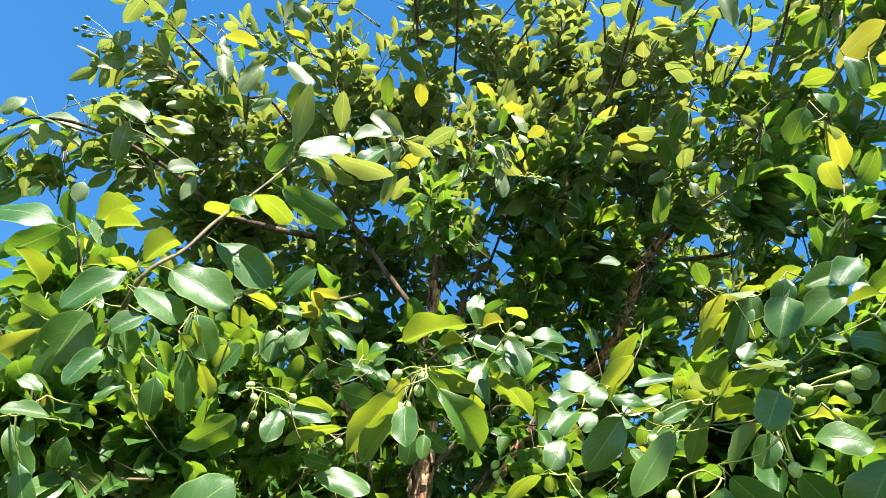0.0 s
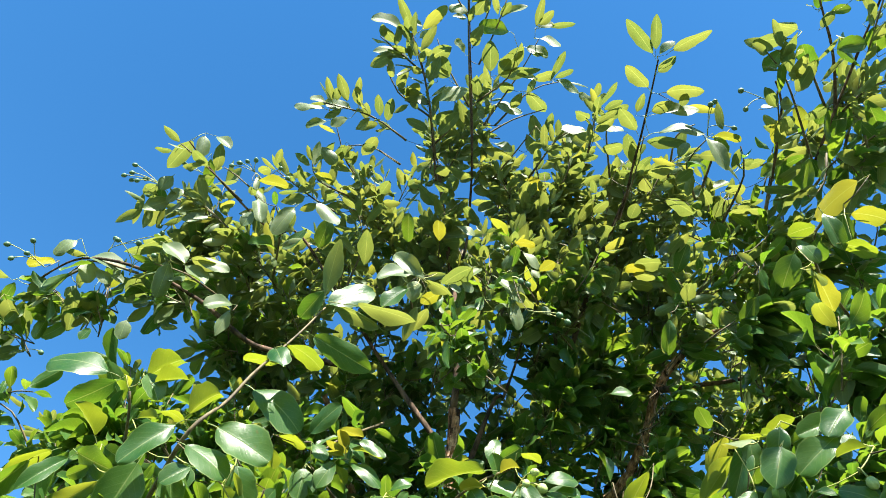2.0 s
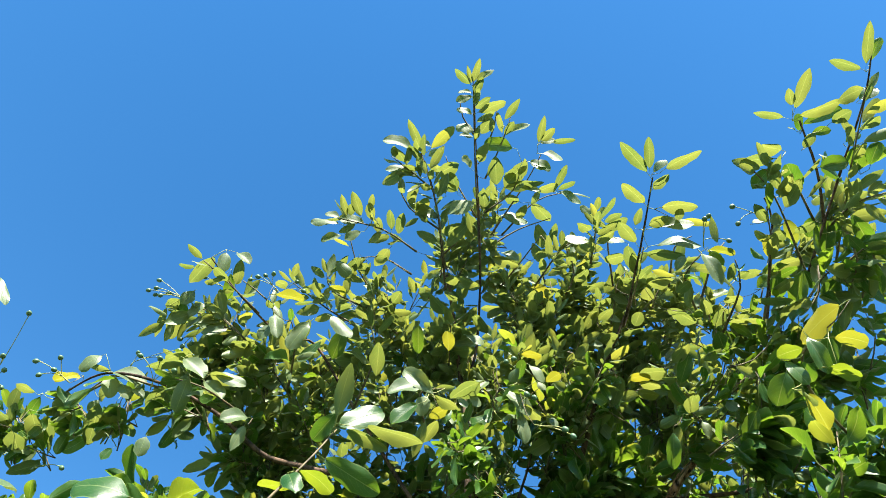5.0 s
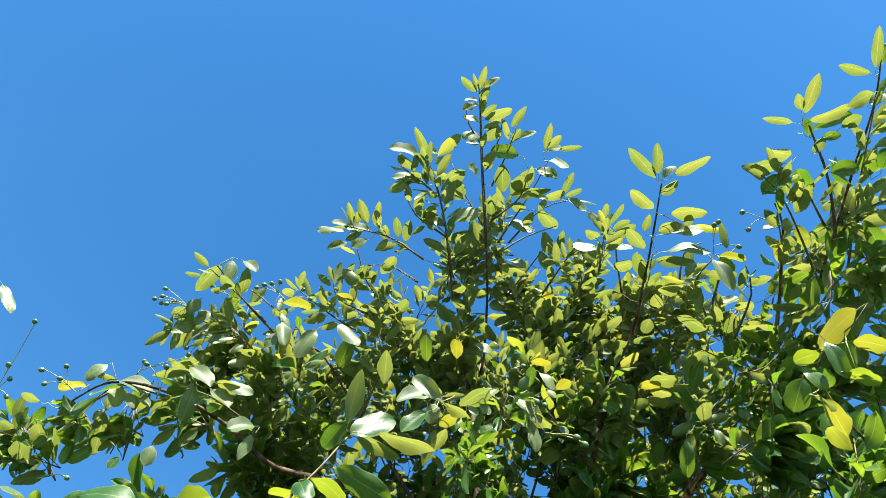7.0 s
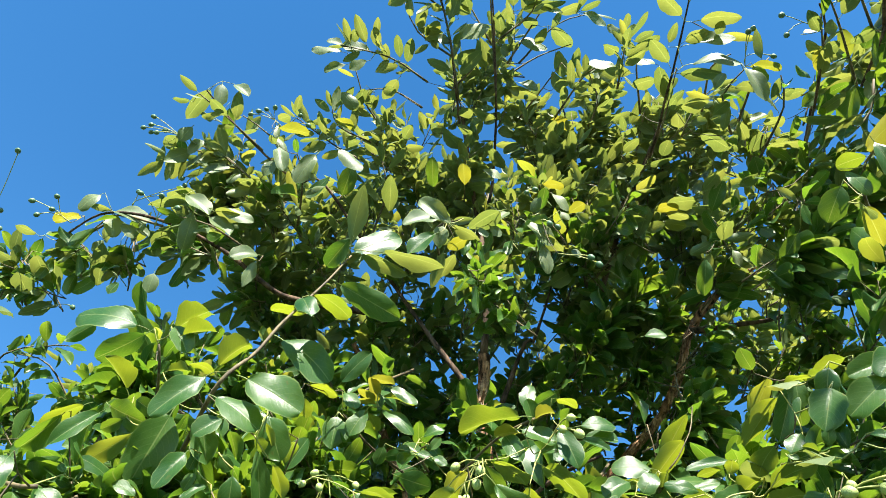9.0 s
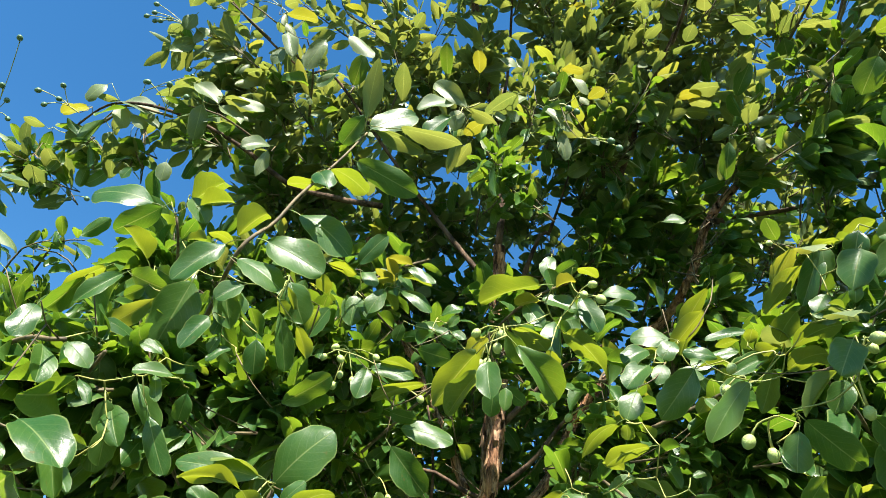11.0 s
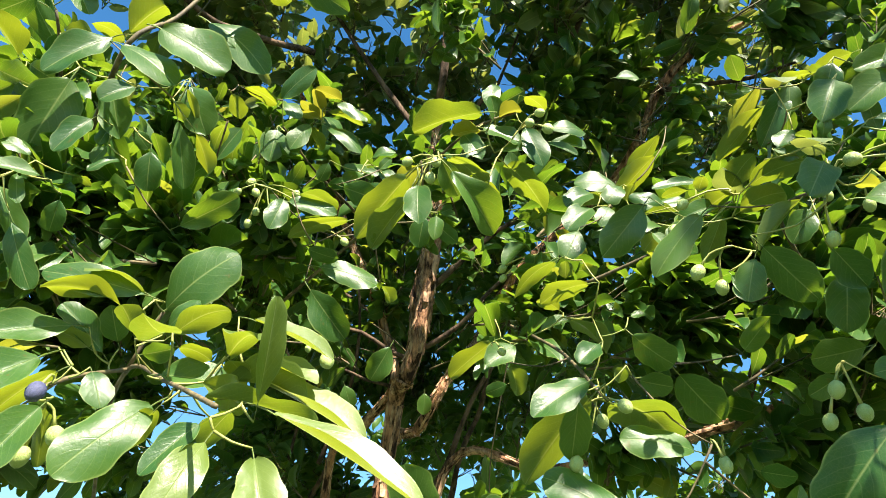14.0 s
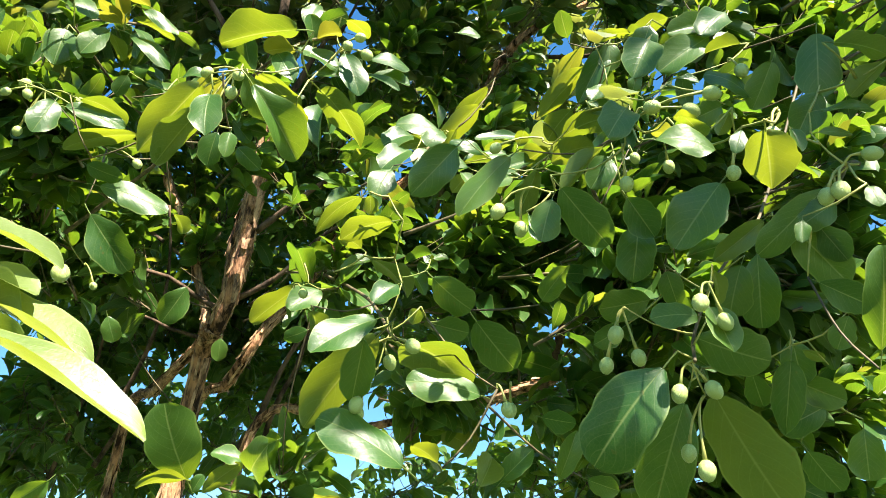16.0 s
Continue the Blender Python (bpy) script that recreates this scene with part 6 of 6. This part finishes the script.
clump((-.793, .949, 2.913), .046, 4)
clump((-.928, .94, 2.906), .046, 4)
clump((-1.067, .972, 2.878), .052, 5)
clump((-1.222, 1.014, 2.866), .062, 5)
clump((-1.037, 1.37, 2.777), .077, 6)
clump((-1.238, 1.588, 2.973), .084, 4)
clump((-.65, 1.238, 2.337), .104, 10)
clump((-.827, 1.499, 2.494), .114, 7)
clump((-.504, 1.21, 2.507), .112, 10)
clump((-.636, 1.446, 2.69), .123, 7)
clump((-.442, .962, 2.263), .05, 8)
clump((-.467, 1.272, 2.86), .151, 13)
clump((-.568, 1.476, 3.074), .166, 9)
clump((-.468, 1.213, 3.05), .16, 13)
clump((-.564, 1.395, 3.285), .176, 9)
clump((-.273, 1.397, 3.028), .169, 12)
clump((-.332, 1.599, 3.247), .186, 8)
clump((-.24, 1.474, 2.688), .137, 10)
clump((-.3, 1.715, 2.871), .151, 7)
clump((-.094, 1.504, 2.534), .129, 10)
clump((-.13, 1.766, 2.699), .141, 7)
clump((.112, 1.483, 3.108), .162, 5)
clump((.115, 1.688, 3.328), .178, 3)
clump((.272, 1.34, 3.181), .173, 4)
clump((.245, 1.495, 2.766), .141, 5)
clump((.272, 1.732, 2.957), .155, 3)
clump((.278, 1.45, 2.469), .12, 10)
clump((.317, 1.719, 2.632), .132, 4)
clump((.552, 1.612, 2.744), .145, 5)
clump((.631, 1.863, 2.926), .16, 3)
clump((.574, 1.322, 3.147), .154, 7)
clump((.746, 1.237, 3.032), .155, 6)
clump((.803, 1.216, 2.783), .124, 10)
clump((.715, 1.379, 2.764), .133, 10)
clump((.832, 1.609, 2.967), .146, 7)
clump((.757, 1.235, 2.491), .108, 10)
clump((.911, 1.485, 2.678), .119, 7)
clump((.504, 1.252, 2.324), .1, 9)
clump((.607, 1.528, 2.485), .11, 6)
clump((.625, 1.077, 2.22), .075, 10)
clump((-.314, 1.163, 2.289), .095, 9)
clump((-.42, 1.428, 2.448), .105, 6)
clump((-.403, 1.043, 2.191), .075, 10)
clump((-.216, 1.296, 2.31), .093, 9)
clump((-.289, 1.571, 2.46), .103, 6)
clump((-.488, 2.213, 2.437), .189, 9)
clump((-.583, 2.518, 2.561), .208, 6)
clump((-.494, 2.475, 2.228), .183, 9)
clump((-.585, 2.805, 2.314), .201, 6)
clump((-.018, 2.443, 2.301), .174, 2)
clump((-.037, 2.752, 2.393), .192, 2)
clump((.248, 2.456, 2.191), .174, 2)
clump((.267, 2.767, 2.268), .192, 2)
clump((.648, 2.269, 2.154), .166, 3)
clump((.728, 2.568, 2.229), .183, 2)
clump((.581, 1.518, 2.206), .116, 8)
clump((.681, 1.783, 2.324), .128, 5)
clump((.334, 1.44, 2.407), .116, 9)
clump((.38, 1.688, 2.568), .128, 6)
clump((.533, 1.402, 2.766), .133, 5)
clump((.612, 1.612, 2.974), .146, 3)
clump((.576, 1.025, 2.123), .071, 10)
clump((.671, .909, 2.082), .071, 12)
clump((.649, 1.035, 1.899), .071, 10)
clump((.914, 1.092, 2.092), .096, 10)
clump((.869, 1.113, 1.891), .071, 8)
clump((.609, 1.28, 1.911), .07, 8)
clump((.71, .773, 2.182), .046, 8)
clump((-.518, 1.707, 2.566), .129, 9)
clump((-.641, 1.984, 2.742), .141, 6)
clump((-.317, 1.914, 2.554), .145, 8)
clump((-.391, 2.194, 2.708), .16, 5)
clump((-.629, .925, 2.15), .066, 10)
clump((-.532, .972, 2.12), .062, 10)
clump((-.801, .929, 2.33), .076, 8)
clump((-1.029, 1.14, 2.507), .084, 5)
clump((-1.172, 1.262, 2.717), .078, 6)
clump((-1.391, 1.463, 2.904), .085, 4)
clump((-.541, 1.022, 2.282), .086, 9)
clump((-.7, 1.257, 2.446), .094, 6)
clump((-.717, .853, 2.136), .071, 10)
clump((-.418, .812, 2.199), .063, 10)
clump((-.292, .854, 2.167), .063, 10)
clump((-.444, 1.035, 2.196), .075, 10)
clump((-.268, .905, 2.298), .065, 8)
clump((-.225, 1.014, 2.296), .061, 8)
clump((-.509, .816, 2.365), .045, 7)
clump((.451, .96, 2.249), .071, 10)
clump((.472, .875, 2.125), .06, 10)
clump((.318, .968, 2.167), .06, 8)
clump((.626, .933, 2.325), .073, 10)
clump((.702, .924, 2.637), .1, 5)
clump((.592, .986, 2.914), .12, 5)
clump((.18, 1.051, 3.033), .133, 8)
clump((-.105, 1.073, 3.267), .134, 9)
clump((-.138, 1.227, 3.532), .148, 6)
clump((.35, 1.086, 3.351), .138, 6)
clump((.554, 1.045, 3.265), .131, 9)
clump((.1, 1.446, 2.598), .103, 6)
clump((.102, 1.697, 2.775), .113, 2)
clump((-.661, .915, 2.154), .066, 8)
clump((-.468, .781, 2.152), .058, 8)
clump((-.467, 1.02, 2.154), .061, 8)
clump((-.328, .882, 2.219), .073, 10)
clump((-.307, 1.285, 2.273), .086, 6)
clump((-.394, 1.553, 2.416), .095, 4)
clump((.754, .906, 2.114), .08, 12)
clump((.509, .855, 2.034), .05, 7)
clump((.751, 1.12, 1.921), .079, 8)
clump((.86, 1.054, 1.984), .071, 8)
clump((.368, 1.015, 2.116), .06, 8)
clump((.1, 1.115, 1.872), .04, 5)
clump((.447, .974, 1.968), .053, 7)
clump((.188, 1.111, 2.215), .05, 7)
clump((-.213, 1.447, 2.395), .097, 4)
clump((-.289, 1.717, 2.566), .107, 2)
clump((.305, 1.094, 2.018), .045, 7)
clump((.262, 1.383, 2.884), .146, 5)
clump((.289, 1.59, 3.115), .161, 3)
clump((-.178, 1.569, 2.752), .146, 5)
clump((-.234, 1.811, 2.958), .161, 3)
clump((.606, .85, 2.285), .075, 10)
clump((-.44, 1.392, 2.555), .108, 5)
clump((-.569, 1.649, 2.763), .119, 3)
clump((-.001, 1.442, 3.139), .146, 9)
clump((-.015, 1.641, 3.363), .16, 6)
clump((-.124, 1.574, 2.875), .138, 9)
clump((-.159, 1.804, 3.069), .152, 6)
clump((.016, 1.567, 2.754), .131, 9)
clump((.003, 1.81, 2.938), .144, 6)
clump((.433, 1.545, 3.07), .146, 5)
clump((.486, 1.76, 3.284), .16, 3)
clump((.42, 1.437, 3.169), .146, 3)
clump((.155, 1.578, 2.955), .126, 4)
clump((.165, 1.804, 3.156), .139, 3)
clump((.164, 1.589, 2.539), .12, 9)
clump((.178, 1.858, 2.7), .131, 3)
clump((-.026, 1.268, 3.229), .126, 8)
clump((-.044, 1.445, 3.474), .139, 5)
clump((-.326, 2.614, 2.514), .229, 5)
clump((-.384, 2.919, 2.626), .252, 3)
clump((-.72, 2.698, 2.335), .219, 12)
clump((-.835, 3.028, 2.428), .241, 8)
clump((.046, 2.294, 2.503), .209, 10)
clump((.036, 2.582, 2.624), .23, 7)
clump((.404, 2.328, 2.333), .209, 4)
clump((.445, 2.62, 2.43), .23, 3)
clump((.349, 1.963, 2.533), .173, 10)
clump((.386, 2.229, 2.671), .191, 4)
clump((.532, 1.744, 2.434), .155, 10)
clump((.605, 2.002, 2.572), .171, 7)
clump((.731, 1.976, 2.201), .164, 4)
clump((.834, 2.259, 2.292), .181, 3)
clump((.809, 1.643, 2.125), .124, 10)
clump((.948, 1.915, 2.22), .137, 7)
clump((.658, 1.631, 2.009), .116, 3)
clump((.775, 1.921, 2.085), .128, 2)
clump((-.574, 2.188, 2.688), .199, 10)
clump((-.677, 2.474, 2.843), .219, 7)
clump((-.056, 2.063, 2.702), .183, 9)
clump((-.082, 2.331, 2.859), .201, 6)
clump((.163, 1.8, 2.841), .173, 6)
clump((.171, 2.04, 3.029), .191, 4)
clump((.808, 1.281, 2.119), .11, 9)
clump((.98, 1.532, 2.235), .121, 6)
clump((1.024, 1.332, 2.153), .119, 9)
clump((1.233, 1.575, 2.268), .131, 6)
clump((.771, 1.041, 2.309), .1, 9)
clump((.633, 1.135, 2.399), .1, 8)
clump((.762, 1.348, 2.585), .11, 5)
clump((-.306, 2.351, 2.168), .142, 9)
clump((-.373, 2.678, 2.249), .156, 6)
clump((1.007, .801, 2.904), .119, 4)
clump((.971, .921, 2.656), .11, 4)
clump((.839, .971, 2.398), .096, 10)
clump((.828, 1.012, 2.224), .079, 10)
clump((1.107, .638, 3.195), .128, 4)
clump((-.497, 2.001, 2.392), .155, 8)
clump((-.605, 2.305, 2.522), .171, 5)
clump((-.313, 2.123, 2.238), .145, 8)
clump((-.386, 2.439, 2.338), .16, 5)
clump((-.502, 1.981, 2.239), .133, 8)
clump((-.617, 2.301, 2.348), .146, 5)
clump((-.064, 2.17, 2.359), .158, 3)
clump((-.093, 2.469, 2.471), .173, 2)
clump((.153, 2.045, 2.292), .134, 2)
clump((.159, 2.339, 2.398), .148, 2)
clump((.221, 1.854, 2.372), .127, 6)
clump((.24, 2.132, 2.499), .14, 4)
clump((-.149, 2.125, 2.087), .141, 3)
clump((-.195, 2.451, 2.164), .155, 2)
clump((.415, 1.994, 2.095), .141, 3)
clump((.468, 2.297, 2.173), .155, 2)
clump((-.595, 1.486, 2.211), .108, 9)
clump((-.753, 1.772, 2.34), .119, 6)
clump((-.641, 1.701, 2.082), .128, 10)
clump((-.798, 2.012, 2.175), .141, 7)
clump((-.435, 1.739, 2.184), .124, 9)
clump((-.54, 2.038, 2.29), .137, 6)
clump((-.487, 2.018, 2.139), .141, 8)
clump((-.589, 2.33, 2.224), .155, 5)
clump((-.288, 2.032, 2.188), .131, 8)
clump((-.353, 2.338, 2.279), .144, 5)
clump((-.054, 2.152, 2.258), .142, 3)
clump((-.076, 2.452, 2.354), .156, 2)
clump((.069, 1.968, 2.337), .134, 8)
clump((.066, 2.255, 2.451), .148, 5)
clump((-.355, 1.833, 2.393), .127, 6)
clump((-.434, 2.113, 2.524), .14, 4)
clump((-.696, 1.042, 1.985), .075, 14)
clump((-.638, 1.167, 2.005), .082, 10)
clump((-.568, 1.329, 2.063), .093, 9)
clump((-.718, 1.611, 2.161), .103, 6)
clump((-.632, .918, 2.024), .053, 10)
clump((-.618, 1.022, 2.605), .076, 8)
clump((-.782, 1.223, 2.818), .083, 5)
clump((-.5, 1.148, 2.632), .105, 9)
clump((-.626, 1.362, 2.836), .115, 6)
clump((-.356, 1.255, 2.678), .112, 9)
clump((-.446, 1.476, 2.877), .123, 6)
clump((-.369, 1.132, 2.383), .08, 8)
clump((-.484, 1.378, 2.558), .088, 5)
clump((-.686, 1.045, 2.444), .07, 6)
clump((-.88, 1.269, 2.635), .077, 4)
clump((-.246, 1.4, 2.824), .127, 8)
clump((-.306, 1.621, 3.025), .14, 5)
clump((.554, 1.48, 3.002), .123, 5)
clump((.629, 1.695, 3.216), .135, 3)
clump((.494, 1.53, 2.884), .12, 5)
clump((.561, 1.76, 3.085), .131, 3)
clump((.408, 1.584, 2.761), .116, 4)
clump((.462, 1.83, 2.946), .128, 3)
clump((.688, 1.436, 2.913), .116, 8)
clump((.79, 1.657, 3.125), .128, 5)
clump((.617, 1.403, 3.075), .123, 4)
clump((.323, 1.503, 2.966), .123, 3)
clump((.361, 1.723, 3.175), .135, 2)
clump((.603, .97, 2.013), .056, 8)
clump((.73, .853, 2.054), .053, 8)
clump((.028, .879, 2.639), .04, 4)
clump((.013, 1.061, 2.878), .044, 2)
clump((.404, 1.139, 2.558), .054, 5)
clump((.476, 1.368, 2.76), .059, 2)
clump((.348, 1.161, 2.467), .047, 5)
clump((.41, 1.403, 2.656), .051, 2)
clump((.476, 1.149, 2.689), .058, 5)
clump((.559, 1.363, 2.905), .064, 2)
clump((-.444, .629, 2.026), .028, 7)
clump((-.389, .651, 2.044), .029, 7)
clump((-.332, .683, 2.05), .03, 7)
clump((-.5, .629, 2.015), .028, 7)
clump((.129, .884, 2.224), .034, 7)
clump((.183, 1.042, 3.358), .116, 8)
clump((.206, 1.048, 3.246), .095, 6)
clump((.283, 1.084, 3.236), .095, 6)
clump((.22, .989, 3.053), .085, 6)
clump((.24, 1.167, 3.304), .093, 4)
clump((.327, 1.001, 2.946), .08, 6)
clump((.369, 1.192, 3.192), .088, 4)
clump((.235, 1.043, 2.908), .075, 6)
clump((.357, 1.122, 2.842), .075, 5)
clump((.103, 1.073, 3.058), .087, 5)
clump((.103, 1.26, 3.302), .096, 2)
clump((.24, 1.18, 2.759), .062, 5)
clump((.27, 1.402, 2.975), .068, 2)
clump((.35, 1.214, 2.686), .06, 5)
clump((.404, 1.451, 2.894), .066, 2)
clump((.416, 1.159, 2.796), .062, 5)
clump((.482, 1.376, 3.019), .068, 2)
clump((.18, 1.235, 2.65), .054, 4)
clump((.199, 1.475, 2.851), .06, 2)
clump((.014, 1.005, 2.413), .027, 2)
clump((0, 1.233, 2.609), .03, 1)
clump((.011, 1.115, 2.376), .024, 2)
clump((-.011, 1.347, 2.57), .027, 1)
# Clumps out of view, up and to the right, added to shade the leaves below.
clump((.589, .394, 2.127), .07, 4)
clump((.592, .411, 2.115), .07, 4)
clump((.619, .336, 2.204), .07, 4)
clump((.596, .436, 2.076), .07, 4)
clump((.623, .361, 2.165), .07, 4)
clump((.6, .461, 2.037), .07, 4)
clump((.627, .386, 2.126), .07, 4)
clump((.63, .403, 2.114), .07, 4)
clump((.657, .328, 2.203), .07, 4)
clump((.635, .429, 2.075), .07, 4)
clump((.661, .353, 2.164), .07, 4)
clump((.639, .454, 2.035), .07, 4)
clump((.665, .378, 2.125), .07, 4)
clump((0.68, 0.47, 2.21), 0.11, 12)
clump((0.75, 0.42, 2.02), 0.13, 13)
clump((0.95, 0.75, 2.05), 0.16, 13)
# Crown clumps again: upper right, behind the trunk and in its gaps.
clump((0.679, 0.822, 2.486), 0.07, 8)
clump((0.783, 0.831, 2.529), 0.07, 8)
clump((0.790, 0.771, 2.434), 0.07, 9)
clump((0.815, 0.741, 2.379), 0.07, 9)
clump((0.815, 0.735, 2.296), 0.06, 8)
clump((0.619, 0.898, 2.877), 0.09, 8)
clump((0.677, 0.921, 2.788), 0.09, 8)
clump((0.775, 0.930, 2.948), 0.10, 8)
clump((0.611, 0.917, 2.703), 0.07, 7)
clump((-0.352, 1.934, 2.685), 0.13, 9)
clump((-0.430, 2.282, 2.893), 0.17, 10)
clump((-0.284, 2.014, 2.564), 0.13, 9)
clump((-0.419, 2.415, 2.702), 0.17, 10)
clump((0.035, 1.872, 2.740), 0.13, 9)
clump((0.096, 2.212, 2.948), 0.17, 10)
clump((0.120, 1.987, 2.568), 0.13, 9)
clump((0.107, 2.331, 2.776), 0.17, 6)
clump((-0.091, 1.968, 2.614), 0.13, 9)
clump((-0.140, 2.316, 2.819), 0.17, 10)
clump((-0.192, 1.852, 2.790), 0.13, 9)
clump((-0.240, 2.204, 2.990), 0.17, 10)
clump((0.235, 1.899, 2.684), 0.13, 5)
clump((0.320, 2.255, 2.867), 0.17, 6)
clump((-0.381, 1.875, 2.774), 0.13, 9)
clump((-0.478, 2.210, 3.001), 0.17, 10)
clump((-0.041, 2.055, 2.484), 0.13, 9)
clump((-0.063, 2.432, 2.646), 0.17, 10)
clump((-0.134, 2.016, 2.549), 0.13, 9)
clump((-0.252, 2.388, 2.725), 0.17, 10)
clump((0.187, 1.825, 2.795), 0.13, 5)
clump((0.174, 2.144, 3.039), 0.17, 6)
clump((-0.457, 1.990, 2.614), 0.13, 9)
clump((-0.584, 2.358, 2.799), 0.17, 10)
clump((0.071, 1.480, 2.800), 0.12, 9)
clump((0.085, 1.560, 2.960), 0.12, 8)
clump((0.268, 1.317, 3.042), 0.11, 7)
clump((0.504, 1.191, 3.086), 0.10, 6)
clump((-0.112, 1.331, 3.021), 0.10, 6)
clump((0.442, 1.130, 3.223), 0.09, 4)

# ---- side branches and stalks that join the rest to the stems ----
stems = np.array([tuple(q) for q in anchors])


def join_up(q, thick, reach, mass, grow=False):
    global stems
    d = np.linalg.norm(stems - np.array(q), axis=1)
    k = int(d.argmin())
    if 0.004 < d[k] < reach:
        a = Vector(stems[k])
        mid = a.lerp(q, 0.5) + noise.noise_vector(q * 9) * 0.12 * d[k] + Vector((0, 0, -0.08 * d[k]))
        line = smooth_line((a, mid, q), 0.04 if thick > 0.002 else 0.012)
        n = len(line) - 1
        tube(line, [thick * (1.3 - 0.5 * i / n) for i in range(n + 1)], 5 if thick > 0.002 else 4, *mass)
        if grow:
            stems = np.vstack((stems, [tuple(p) for p in line[1:]]))


stalk_mass = ([], [])
loose.sort(key=lambda item: np.linalg.norm(stems - np.array(item[0]), axis=1).min())
for q, r in loose:
    join_up(q, r * 0.65, 0.055, stalk_mass, True)
boughs.sort(key=lambda q: np.linalg.norm(stems - np.array(q), axis=1).min())
for q in boughs:
    join_up(q, 0.0008, 1.2, (twig_verts, twig_faces), True)
for q, r in loose:
    d = np.linalg.norm(stems - np.array(q), axis=1).min()
    if d >= 0.055:
        join_up(q, 0.0008, 0.1, (twig_verts, twig_faces), True)
tagged(under(new("leaf_stalk_tangle", mesh_of("leaf_stalk_tangle", *stalk_mass, STALK)), tree), kind="stuff")

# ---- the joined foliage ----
LABELS = {"young": "young olive-green leaves of the upper crown, lightened for the sun on them", "pale": "pale leaves with a backlit yellow-green glow put into their colour", "yellow": "leaves turning yellow"}
for key, (v, f, u) in piles.items():
    flat = [tuple(q) for rows in f for q in rows.tolist()]
    joined = mesh_of("foliage", np.concatenate(v), flat, PILES[key], np.concatenate(u))
    tagged(under(new("foliage", joined), tree), LABELS.get(key, ""), kind="stuff")
tagged(under(new("twig_tangle", mesh_of("twig_tangle", twig_verts, twig_faces, TWIG)), tree), kind="stuff")
